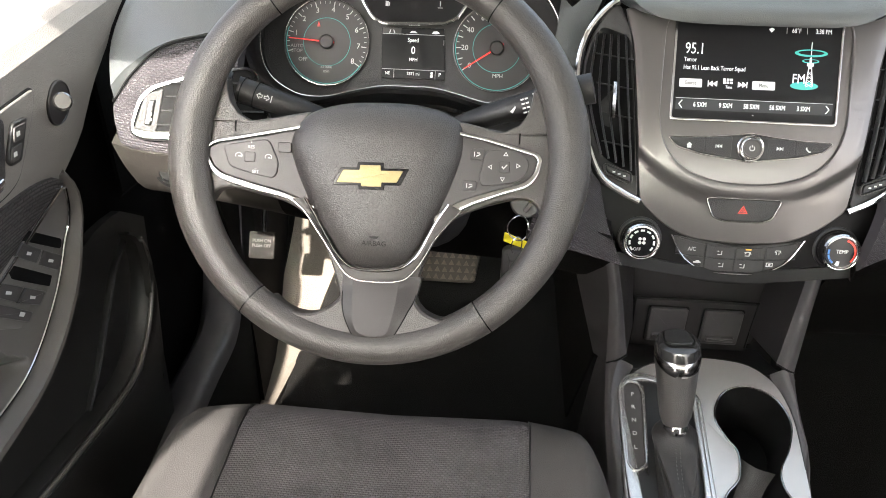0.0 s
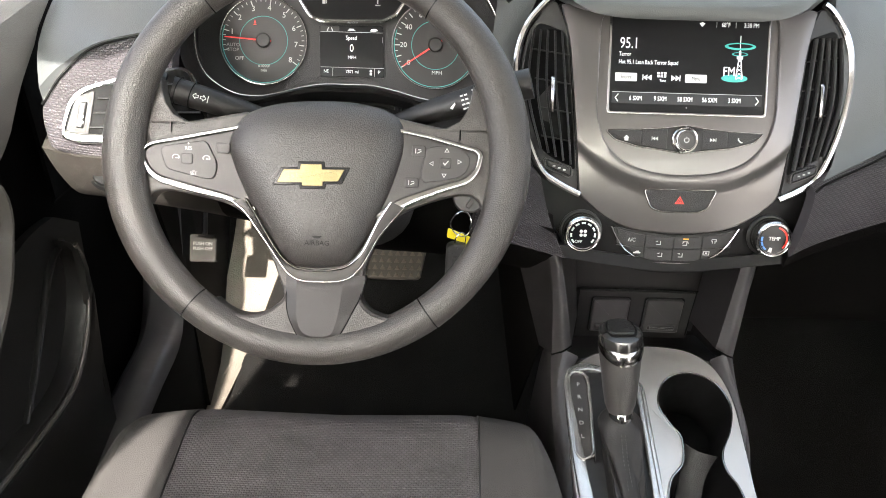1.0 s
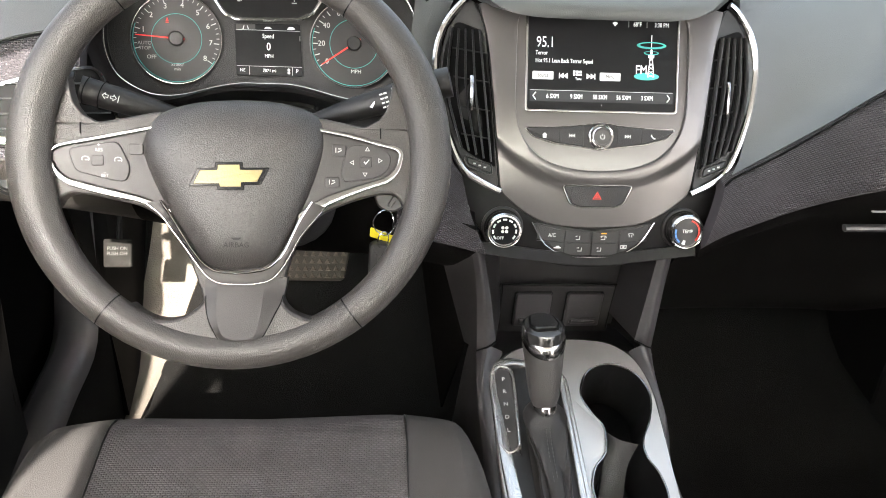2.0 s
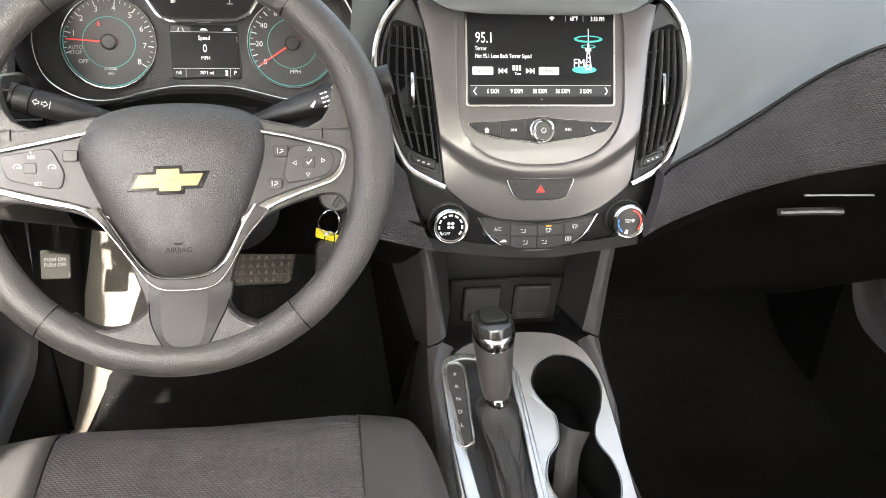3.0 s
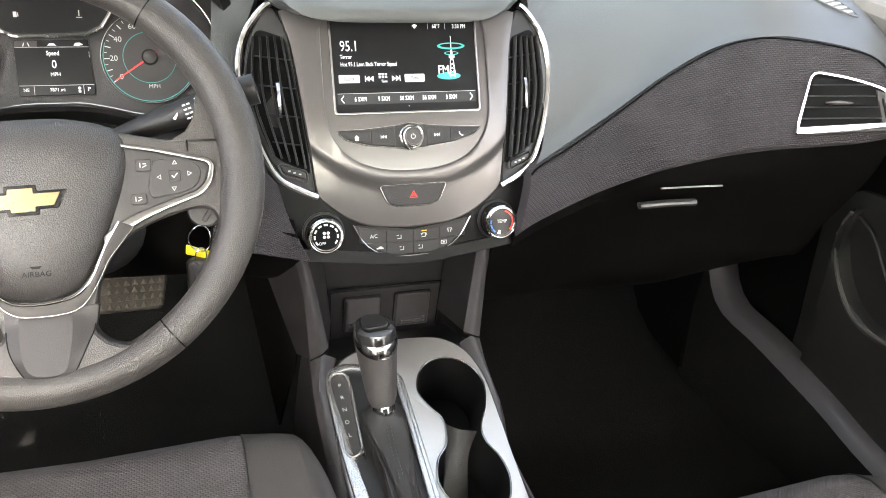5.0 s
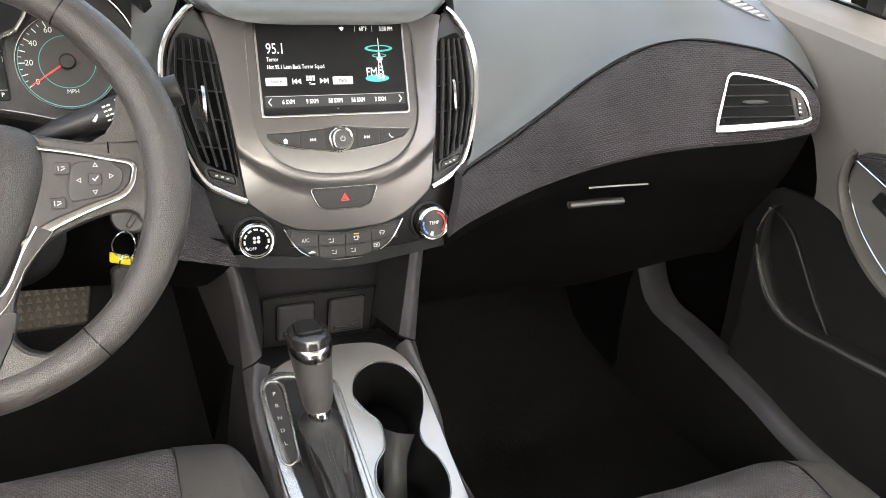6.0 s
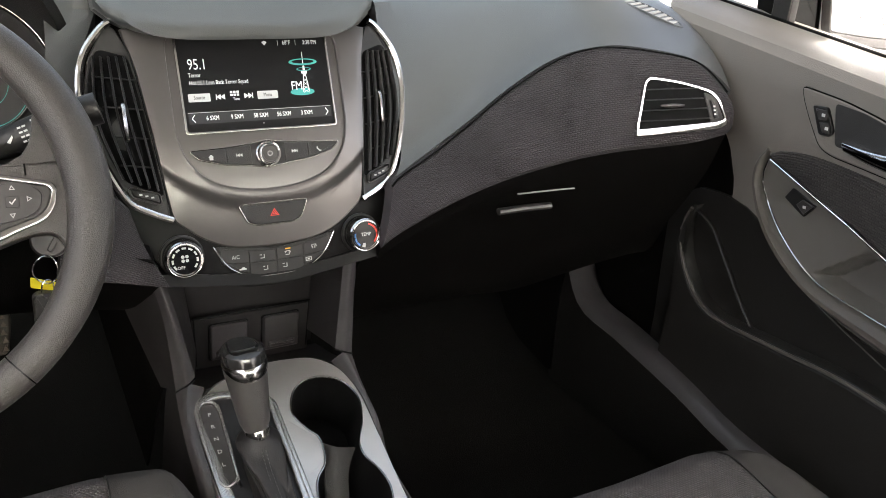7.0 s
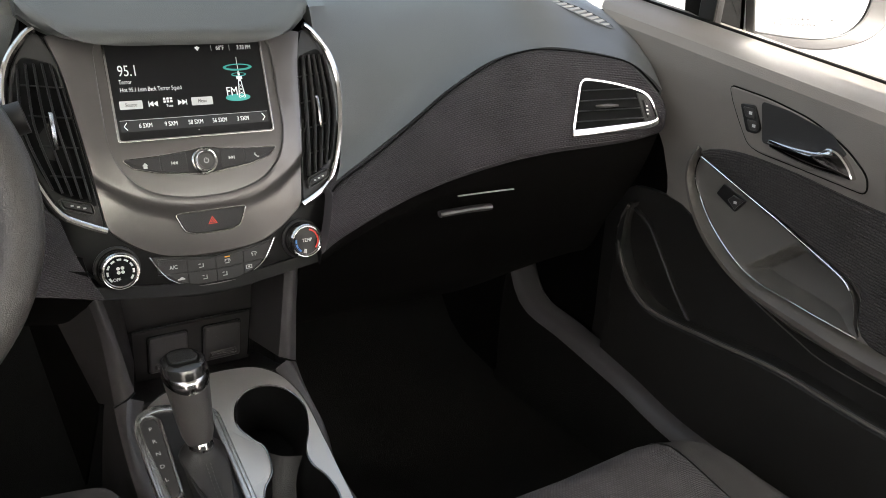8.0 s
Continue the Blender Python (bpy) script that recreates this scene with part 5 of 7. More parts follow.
for s in (-1, 1):
    part("bay_seam", tube([BAY(s * 0.0755, 0.4165, 0.0022), BAY(s * 0.0735, 0.345, 0.0022)], 0.0009, 0.0009, X, 6), DEEP, console)
for u in (-0.0325, 0.0365):
    part("socket_gap", slab(rounded(box2(u - 0.0260, 0.349, u + 0.0260, 0.4060), 0.005), BAY, 0.0, 0.0030, 0.0005), DEEP, console)
    sock = part("socket_cover", slab(rounded(box2(u - 0.0240, 0.351, u + 0.0240, 0.4040), 0.004), BAY, 0.0, 0.0095, 0.0030), COLUMN_GREY, console, "square dark grey blanking cover")
    part("cover_lip", slab(rounded(box2(u - 0.018, 0.356, u + 0.018, 0.365), 0.003), BAY, 0.005, 0.0130, 0.003), COLUMN_GREY, sock)
part("bay_floor", sheet(cross([[(-0.104, 0.150, 0.366), (0, 0.165, 0.368), (0.104, 0.150, 0.366)], [(-0.098, 0.20, 0.348), (0, 0.205, 0.348), (0.098, 0.20, 0.348)], [(-0.092, 0.262, 0.338), (0, 0.266, 0.338), (0.092, 0.262, 0.338)]], 16, 8), Vector((0, 0, -0.012))), BAY_DARK, console, "tray in front of the sockets")
# silver plate with the cup well cut out of it
plate = rounded([(-0.104, 0.128), (-0.076, 0.158), (-0.010, 0.176), (0.052, 0.169), (0.079, 0.146), (0.090, 0.105), (0.0885, 0.06), (0.083, -0.035), (0.082, -0.16), (-0.104, -0.16), (-0.108, 0.03)], [0.01, 0.03, 0.03, 0.03, 0.03, 0.03, 0.03, 0.05, 0.002, 0.002, 0.03], 5)
well = [q.to_2d() for q in spline([(*q, 0) for q in ((0.0845, 0.0950), (0.0720, 0.1250), (0.0430, 0.1370), (0.0140, 0.1250), (0.0005, 0.0950), (0.0090, 0.0700), (0.0190, 0.0520), (0.0140, 0.0220), (-0.0030, 0.0020), (-0.0090, -0.0280), (0.0080, -0.0600), (0.0320, -0.0680), (0.0580, -0.0600), (0.0710, -0.0320), (0.0690, -0.0060), (0.0600, 0.0150), (0.0610, 0.0350), (0.0760, 0.0620))], 96, True)]
c0 = (0.036, 0.03)
po, pi_ = by_angle(plate, c0, 192), by_angle(well, c0, 192)
bm = bmesh.new()
loops(bm, [[C(a.x + (b.x - a.x) * k, a.y + (b.y - a.y) * k, w) for a, b in zip(po, pi_)] for k, w in ((0, -0.014), (0, -0.002), (0.01, 0.0), (0.5, 0.0), (0.97, 0.0), (1.0, -0.0015), (1.0, -0.004))], False, False)
part("silver_plate", bm, PLATE_SILVER, console, "pale silver top plate")
part("cup_rim", tube([C(q.x, q.y, 0.0002) for q in well], 0.0011, 0.0011, Vector((0, -0.33, 0.94)), 8, True), SATIN_CHROME, console, "thin bright rim round the cup well")
bm = bmesh.new()
sw = [shrink(well, d) for d in (0.0005, 0.002, 0.004, 0.006)]
loops(bm, [[C(q.x, q.y, w) for q in o] for o, w in zip(sw, (-0.001, -0.02, -0.05, -0.075))], False, True)
part("cup_well", bm, DEEP, console, "deep black cup well")
part("cup_insert", sheet(cross([[C(0.022, 0.050, -0.006), C(0.036, 0.038, -0.004), C(0.058, 0.036, -0.010)], [C(0.020, 0.030, -0.030), C(0.032, 0.022, -0.030), C(0.046, 0.020, -0.034)], [C(0.010, -0.012, -0.066), C(0.024, -0.018, -0.066), C(0.040, -0.012, -0.066)]], 12, 14), Vector((0, 0.003, -0.003))), DARK, console, "dark rubber tongue between the cups")
part("plate_gap", tube([C(q.x, q.y, -0.0010) for q in even([Vector((*q, 0)) for q in plate[:42]], 40)], 0.0012, 0.0012, Z, 6), BLACK, console)

# ---------- gear shifter ----------
shifter = thing("gear_shifter", C(-0.06, 0.03), "automatic gear lever with leather boot and chrome collar", "gear shifter")
gate_o = rounded([(-0.1075, 0.118), (-0.100, 0.140), (-0.078, 0.146), (-0.030, 0.132), (-0.0125, 0.118), (-0.0150, -0.16), (-0.0940, -0.16), (-0.1060, 0.000)], [0.012, 0.012, 0.02, 0.02, 0.014, 0.003, 0.003, 0.05], 5)
gate_i = rounded([(-0.1010, 0.116), (-0.095, 0.130), (-0.076, 0.136), (-0.034, 0.124), (-0.0205, 0.112), (-0.0235, -0.155), (-0.0775, -0.155), (-0.0905, 0.000)], [0.01, 0.01, 0.02, 0.02, 0.012, 0.003, 0.003, 0.05], 5)
part("gate_frame", ring(gate_o, gate_i, C, -0.004, 0.0045, 0.0022), GATE_TRIM, shifter, "bright chrome gate frame")
part("gate_base", slab(gate_i, C, -0.006, 0.0012, 0.0005), BLACK, shifter)
strip = rounded([(-0.0995, 0.122), (-0.0935, 0.130), (-0.0830, 0.128), (-0.0800, 0.115), (-0.0845, 0.028), (-0.0960, 0.022), (-0.1005, 0.030)], 0.004, 4)
part("letter_strip", slab(strip, C, -0.002, 0.0035, 0.001), BUTTON_GREY, shifter, "dark grey strip with gear letters")
part("strip_frame", ring(shrink(strip, -0.0040), strip, C, -0.003, 0.0062, 0.0020), GATE_TRIM, shifter, "bright chrome frame round the letters")
part("gate_bar", tube([C(u, v, 0.0045) for u, v in ((-0.0205, 0.108), (-0.0215, 0.06), (-0.0235, -0.05), (-0.0245, -0.16))], 0.0042, 0.0030, Vector((0, -0.33, 0.94)), 10), GATE_TRIM, shifter, "second chrome bar")
part("strip_edge", tube([C(q[0], q[1], 0.003) for q in ((-0.0770, 0.126), (-0.0785, 0.08), (-0.0825, 0.018))], 0.0016, 0.0022, Z, 8), CHROME, shifter)
for i, t in enumerate("PRNDL"):
    lettering(t, 0.0068, axes(C, -0.0905 - 0.0006 * i, 0.1135 - 0.0165 * i, 0.0052), PRINT, shifter, squeeze=1.1)
# boot
rings = []
shape = ((0.0200, 0.088, -0.053, 0.000, 0.001), (0.0180, 0.080, -0.053, 0.002, 0.008), (0.0165, 0.066, -0.053, 0.008, 0.014), (0.0165, 0.052, -0.054, 0.016, 0.018), (0.0190, 0.040, -0.054, 0.026, 0.0215), (0.0220, 0.031, -0.055, 0.035, 0.0250), (0.0240, 0.0260, -0.055, 0.042, 0.028), (0.0230, 0.0215, -0.056, 0.047, 0.0310), (0.0180, 0.0180, -0.056, 0.050, 0.034), (0.0135, 0.0140, -0.056, 0.052, 0.037), (0.0125, 0.0130, -0.056, 0.053, 0.041))
shape = [spline([(*q[:3],) for q in shape], 30), spline([(*q[2:],) for q in shape], 30)]
for k in range(30):
    ru, rv, cu = shape[0][k]
    cu, cv, w = shape[1][k]
    f = k / 29
    deep = max(0.0, math.sin(math.pi * min(1, f * 1.15)))
    ringp = []
    for j in range(96):
        a = 2 * math.pi * j / 96
        ca, sa = math.cos(a), math.sin(a)
        pw = 0.60 + 0.3 * f
        crease = abs(math.sin(2.5 * a + 4.0 * f + 0.6)) + 0.5 * abs(math.sin(3.5 * a - 7.0 * f))
        fold = 1 + 0.20 * deep * (crease - 0.9)
        ringp.append(C(cu + ru * fold * math.copysign(abs(ca) ** pw, ca), cv + rv * fold * math.copysign(abs(sa) ** pw, sa), w + 0.004 * deep * (crease - 0.9)))
    rings.append(ringp)
bm = bmesh.new()
loops(bm, rings, False, True)
part("boot", bm, BOOT_LEATHER, shifter, "creased black leather boot", sharp=60)
stitch = bmesh.new()
for q in even([C(-0.052, -0.07, 0.0150), C(-0.0535, -0.035, 0.0200), C(-0.055, -0.004, 0.0245), C(-0.056, 0.012, 0.0295), C(-0.056, 0.030, 0.0360)], 26):
    for dx in (-0.0022, 0.0022):
        tube([q + Vector((dx, -0.0012, 0)), q + Vector((dx, 0.0012, 0.0006))], 0.0004, 0.0004, Z, 5, bm=stitch)
part("stitching", stitch, THREAD, shifter, "grey double stitching")
base, tip = C(-0.056, 0.052, 0.034), Vector((-0.062, 0.068, 0.462))
ax = (tip - base).normalized()
sx = X - ax * X.dot(ax)
sx.normalize()
LM = Matrix((sx, ax.cross(sx), ax)).transposed().to_4x4()
LM.translation = base
H = (tip - base).length
part("collar", lathe([(0.0125, -0.004), (0.0135, 0.0), (0.0138, 0.005), (0.0128, 0.009)], LM), CHROME, shifter, "chrome collar")
part("lever", lathe([(0.0128, 0.008), (0.0165, 0.018), (0.0188, H * 0.35), (0.0215, H * 0.62), (0.0234, H * 0.78), (0.0230, H * 0.84)], LM, 40), SHIFT_LEATHER, shifter, "leather-wrapped lever")
rings = []
for r, h, fl in ((0.0232, 0.820, 1.5), (0.0241, 0.828, 1.5), (0.0240, 0.862, 0.8), (0.0226, 0.875, 0.6)):
    rings.append([LM @ Vector((r * math.cos(a), r * 1.06 * math.sin(a), H * h - fl * 0.012 * math.sin(a) * -1)) for a in np.linspace(0, 2 * math.pi, 41)[:-1]])
bm = bmesh.new()
loops(bm, rings)
part("knob_band", bm, SATIN_CHROME, shifter, "chrome band", sharp=60)
rings = []
for r, h, fl in ((0.0231, 0.86, 0.5), (0.0234, 0.92, 0.5), (0.0226, 0.965, 0.5), (0.0192, 0.992, 0.5), (0.0115, 1.004, 0.5), (0.001, 1.006, 0.5)):
    rings.append([LM @ Vector((r * math.cos(a), r * 1.06 * math.sin(a), H * h + fl * 0.012 * math.sin(a) * r / 0.02)) for a in np.linspace(0, 2 * math.pi, 41)[:-1]])
bm = bmesh.new()
loops(bm, rings)
head = part("knob_cap", bm, KNOB_GREY, shifter, "glossy dark knob cap")
CAP = lambda u, v, w=0.0: LM @ Vector((u, v, H * 1.002 + 0.22 * v + w))
part("button_groove", slab(rounded([(-0.0165, -0.0085), (-0.012, -0.0175), (0.012, -0.0175), (0.0165, -0.0085), (0.0138, 0.0145), (-0.0138, 0.0145)], 0.006, 4), CAP, -0.003, 0.0009, 0.0004), DEEP, head)
part("release_button", slab(rounded([(-0.0150, -0.008), (-0.011, -0.016), (0.011, -0.016), (0.0150, -0.008), (0.0125, 0.013), (-0.0125, 0.013)], 0.006, 4), CAP, -0.003, 0.0020, 0.0012), KNOB_GREY, head, "grey release button")

# ---------- seats ----------
def cushion(x0, y0, z0, label, half=0.25, taper=0.04):
    t = thing("front_seat", (x0, y0 - 0.2, 0.08), label, "car seat", "front seats")

    def top(u, d):
        """The cushion's upper face: u across, d back from its front."""
        q = abs(u) / half
        roll = max(0.0, 1 - d / 0.10)
        z = z0 + 0.012 - 0.07 * roll ** 2.4 - 0.08 * d + 0.028 * max(0, (abs(u) - 0.155) / (half - 0.155)) ** 1.5 - 0.12 * max(0, q - 0.80) ** 2 / 0.04 - 0.012 * (1 - min(1, q)) ** 1.0 * 0.6
        return Vector((x0 + u, y0 - d, z))

    def strip_rows(u0, u1, k, lift=0.0):
        rws = []
        for d in [0.0, 0.004, 0.012, 0.025, 0.045, 0.07, 0.10, 0.15, 0.22, 0.30, 0.38, 0.46, 0.5]:
            row = []
            for f in np.linspace(u0, u1, k):
                back = 0.085 * max(0, (abs(f) - 0.13) / (half - 0.13)) ** 2
                p = top(f * (1 - taper * min(1, d / 0.3) * min(1.0, max(0.0, (half - abs(f)) / (half - 0.155)))), d)
                p.y -= back
                p.z += lift
                row.append(p)
            rws.append(row)
        first = [Vector((p.x, p.y - 0.03, p.z - 0.14)) for p in rws[0]]
        return [first] + [[p + Vector((0, 0.0, -0.03)) for p in rws[0]]] + rws

    part("center_panel", sheet(strip_rows(-0.153, 0.153, 25), Vector((0, -0.02, -0.03))), SEAT_CLOTH, t, "dark mesh cloth centre panel")
    for s in (-1, 1):
        part("side_bolster", sheet(strip_rows(s * 0.1545, s * half, 16, 0.0015), Vector((0, -0.02, -0.03))), SEAT_VINYL, t, "grey-brown plain cloth bolster")
        sm = [top(s * 0.1538 * (1 - taper * min(1, d / 0.3)), d) + Vector((0, -0.085 * (0.0238 / (half - 0.13)) ** 2, 0.0012)) for d in np.linspace(0.0, 0.48, 30)]
        part("seam", tube(sm, 0.0008, 0.0008, Z, 6), BLACK, t, "dark piped seam")
    bs = bmesh.new()
    loops(bs, [[Vector((x0 + sx_ * 0.20, y0 - 0.12 - sy_ * 0.36, zz)) for sx_, sy_ in ((-1, 0), (1, 0), (1, 1), (-1, 1))] for zz in (0.08, z0 - 0.10)])
    part("seat_base", bs, LOWER, t, "dark seat base")


cushion(-0.3625, 0.100, 0.364, "dark cloth driver's seat cushion with sunlit bolster")
cushion(0.385, -0.030, 0.254, "dark cloth passenger seat cushion, slid back", 0.222, 0.24)
# ---------- doors ----------
DOOR_Z = (0.02, 0.15, 0.30, 0.45, 0.55, 0.60, 0.64, 0.70, 0.738, 0.750, 0.757, 0.762)
BELT = 0.165          # the belt line and the shelf under the glass rise towards the front
DOOR_X = (0.69, 0.69, 0.700, 0.695, 0.700, 0.692, 0.680, 0.673, 0.675, 0.684, 0.704, 0.750)
rise = lambda z: min(1.0, max(0.0, (z - 0.55) / 0.12))


def door_map(side):
    """The inner skin of a door: y along the car, z up, w out of the skin into the cabin."""
    def at(y, z, w=0.0):
        return Vector((side * (float(np.interp(z - BELT * y * rise(z), DOOR_Z, DOOR_X)) - w), y, z))
    return at


def strip_on(at, pts, a, b, w, n=40, bm=None):
    q = spline([(p[0], p[1], p[2] if len(p) > 2 else w) for p in pts], n)
    return tube([at(p.x, p.y, p.z) for p in q], a, b, at(0, 0.6, 1) - at(0, 0.6, 0), 8, bm=bm)


def door(side, label):
    D = door_map(side)
    # outlines are listed in (y, z); the left door's run the other way round, which the skinning does not mind
    t = thing("front_door", (side * 0.72, -0.2, 0.1), label, "car door", "front doors")
    rows = []
    for k, z in enumerate(np.concatenate([np.linspace(0.02, 0.54, 14), np.linspace(0.56, 0.735, 16), np.linspace(0.738, 0.762, 9)])):
        front = float(np.interp(z, (0.55, 0.60, 0.63, 0.672, 0.714, 0.748, 0.762), (0.105, 0.120, 0.140, 0.160, 0.198, 0.270, 0.305) if side > 0 else (0.028, 0.040, 0.078, 0.116, 0.171, 0.248, 0.283)))
        rows.append([D(y, z + BELT * y * rise(z)) for y in np.linspace(-1.0, front, 90)])
    top = [p + Vector((side * 0.012, 0, 0.004)) for p in rows[-1]]
    drop = [p + Vector((side * 0.040, 0, -0.02)) for p in rows[-1]]
    # the arm rest's scoop is cut through the panel
    arm = [(0.040, 0.607), (-0.030, 0.576), (-0.115, 0.539), (-0.192, 0.506), (-0.219, 0.472), (-0.233, 0.437), (-0.150, 0.448), (-0.068, 0.463), (0.000, 0.507), (0.041, 0.556), (0.047, 0.585)]
    inside = lambda y, z: sum((p[1] > z) != (q[1] > z) and y < p[0] + (z - p[1]) * (q[0] - p[0]) / (q[1] - p[1]) for p, q in zip(arm, arm[1:] + arm[:1])) % 2
    bm = sheet(rows + [top, drop], Vector((side * 0.03, 0, -0.002)))
    bmesh.ops.delete(bm, geom=[f for f in bm.faces if any(inside(*v.co.yz) for v in f.verts)], context="FACES")
    part("door_panel", bm, DOOR_TOP, t, "grey-brown grained upper door panel")
    part("window_seal", tube([D(y, 0.7625 + BELT * y) + Vector((side * 0.010, 0, 0.002)) for y in np.linspace(-0.95, 0.27, 24)], 0.0030, 0.0035, Z, 8), DEEP, t, "black rubber seal along the glass")
    bar = lambda y, z, w=0.0: Vector((side * (0.766 - 0.10 * (z - 0.78) - w), y, z))
    post = part("window_divider", slab(rounded([(0.150, 0.765), (0.118, 0.760), (0.098, 0.930), (0.132, 0.930)], 0.003, 3), bar, -0.010, 0.004, 0.002), BAY_DARK, t, "dark post between quarter glass and window")
    part("divider_edge", tube([bar(0.1195, 0.770, 0.003), bar(0.099, 0.930, 0.003)], 0.0016, 0.0016, X, 6), LIP_GREY, post)
    hinge = [[Vector((side * x, y, z)) for y in np.linspace(0.02, 0.60, 8)] for x, z in ((0.715, 0.06), (0.718, 0.40), (0.722, 0.60), (0.730, 0.72), (0.740, 0.752))]
    part("hinge_cover", sheet(hinge, Vector((side * 0.01, 0, 0))), LOWER, t, "dark shut face behind the panel's front edge")
    sh = bmesh.new()
    loops(sh, [[Vector((side * x, y, z)) for y, z in ((-1.0, 0.0), (0.95, 0.0), (0.95, 0.74), (0.50, 0.79), (0.10, 0.745), (-1.0, 0.56))] for x in (0.80, 0.84)])
    part("outer_skin", sh, BODY_PAINT, t, "white painted outer door skin")
    # dark lower panel with the map pocket
    lip = [(0.150, 0.508), (0.162, 0.470), (0.142, 0.405), (0.085, 0.357), (-0.035, 0.356), (-0.150, 0.360), (-0.300, 0.347), (-0.50, 0.34), (-0.95, 0.33)]
    L = spline([(*q, 0) for q in lip], 60)
    rows = [[D(q.x, q.y, 0.012) for q in L], [D(q.x, q.y - 0.002, 0.024) for q in L], [D(q.x, q.y - 0.010, 0.032) for q in L], [D(q.x, q.y - 0.03, 0.034) for q in L]]
    rows += [[D(q.x + 0.02 * f, (q.y - 0.03) * (1 - f) + 0.10 * f, 0.034 - 0.01 * f) for q in L] for f in (0.3, 0.6, 1.0)]
    part("pocket_wall", sheet(rows, Vector((side * 0.008, 0, 0))), DOOR_LOWER, t, "dark map pocket wall with a rounded lip")
    # thin paler strip that draws the highlight along the pocket's lip
    part("pocket_lip", tube([D(q.x, q.y - 0.004, 0.030) for q in L], 0.0030, 0.0028, Z, 8), LIP_GREY, t, "pale edge of the pocket, highlight put into its colour")
    fr = spline([(0.22, 0.50, 0), (0.20, 0.51, 0), (0.16, 0.53, 0), (0.06, 0.52, 0), (-0.05, 0.44, 0), (-0.2, 0.40, 0), (-0.5, 0.38, 0), (-0.95, 0.37, 0)], 40)
    rows = [[D(q.x, q.y * (1 - f) + 0.06 * f, 0.004) for q in fr] for f in (0, 0.25, 0.5, 0.75, 1)]
    part("lower_panel", sheet(rows, Vector((side * 0.01, 0, 0))), DOOR_LOWER, t, "dark lower door panel")
    inner = [(0.168, 0.500), (0.121, 0.476), (0.083, 0.431), (0.052, 0.388), (0.020, 0.352), (0.0, 0.325)]
    part("pocket_rib", strip_on(D, inner, 0.003, 0.005, 0.006), DOOR_LOWER, t, "soft rib inside the pocket")
    # cloth insert above the armrest
    up = [(0.040, 0.616), (0.020, 0.624), (-0.030, 0.629), (-0.110, 0.622), (-0.235, 0.602), (-0.45, 0.58), (-0.8, 0.56)]
    dn = [(0.036, 0.606), (0.000, 0.590), (-0.060, 0.562), (-0.120, 0.538), (-0.192, 0.507), (-0.222, 0.490), (-0.245, 0.430), (-0.40, 0.40), (-0.8, 0.39)]
    a, b = spline([(*q, 0) for q in up], 60), spline([(*q, 0) for q in dn], 60)
    rows = [[D(p.x + (q.x - p.x) * f, p.y + (q.y - p.y) * f, w) for p, q in zip(a, b)] for f, w in ((0, -0.001), (0.04, 0.004), (0.2, 0.0065), (0.4, 0.0075), (0.6, 0.0075), (0.8, 0.0065), (0.96, 0.004), (1, -0.001))]
    part("cloth_insert", sheet(rows, Vector((side * 0.006, 0, 0))), DOOR_CLOTH, t, "dark ribbed cloth insert")
    # armrest: switch panel, chrome lines and the padded bolster
    oc = [(0.040, 0.607), (-0.030, 0.576), (-0.115, 0.539), (-0.192, 0.506), (-0.209, 0.492), (-0.219, 0.472), (-0.224, 0.450), (-0.233, 0.437)]
    ic = [(0.040, 0.607), (0.047, 0.585), (0.041, 0.556), (0.000, 0.507), (-0.068, 0.463), (-0.150, 0.448), (-0.233, 0.437)]
    A, B = spline([(*q, 0) for q in oc], 110), spline([(*q, 0) for q in ic], 110)
    step = lambda v: min(1.0, max(0.0, v)) ** 2 * (3 - 2 * min(1.0, max(0.0, v)))
    scoop = lambda k, f: 0.034 * step((k / 109 - 0.50 - 0.05 * (1 - f)) / 0.05) * step((1 - k / 109) / 0.16) * step(f / 0.34) * step((1 - f) / 0.10)
    rows = [[D(p.x + (q.x - p.x) * f, p.y + (q.y - p.y) * f, 0.003 + 0.004 * f - 0.002 * math.sin(f * math.pi) * min(1, k / 40) - scoop(k, f)) for k, (p, q) in enumerate(zip(A, B))] for f in np.linspace(0, 1, 41)]
    part("switch_panel", sheet(rows, Vector((side * 0.006, 0, 0))), ARM_PANEL, t, "smooth grey armrest panel")
    part("chrome_line", strip_on(D, oc[:5], 0.0018, 0.0016, 0.006), CHROME, t, "bright chrome line")
    part("chrome_line", strip_on(D, ic, 0.0015, 0.0016, 0.009), CHROME, t, "bright chrome line")
    lo = [(0.050, 0.6220), (0.066, 0.590), (0.053, 0.536), (0.008, 0.480), (-0.068, 0.436), (-0.150, 0.413), (-0.290, 0.388), (-0.5, 0.375)]
    hi = [(0.0445, 0.6180), (0.050, 0.586), (0.043, 0.553), (0.000, 0.503), (-0.068, 0.460), (-0.150, 0.445), (-0.270, 0.428), (-0.5, 0.42)]
    A, B = spline([(*q, 0) for q in hi], 50), spline([(*q, 0) for q in lo], 50)
    tip = lambda k: math.sqrt(1 - (1 - min(1.0, k / 9)) ** 2)
    rows = [[D(p.x + (q.x - p.x) * f, p.y + (q.y - p.y) * f, w * (0.15 + 0.85 * tip(k))) for k, (p, q) in enumerate(zip(A, B))] for f, w in ((0, 0.002), (0.03, 0.008), (0.15, 0.016), (0.35, 0.022), (0.6, 0.022), (0.82, 0.015), (0.95, 0.006), (1.0, 0.0))]
    part("arm_bolster", sheet(rows, Vector((side * 0.008, 0, 0))), ARM_DARK, t, "dark padded armrest roll")
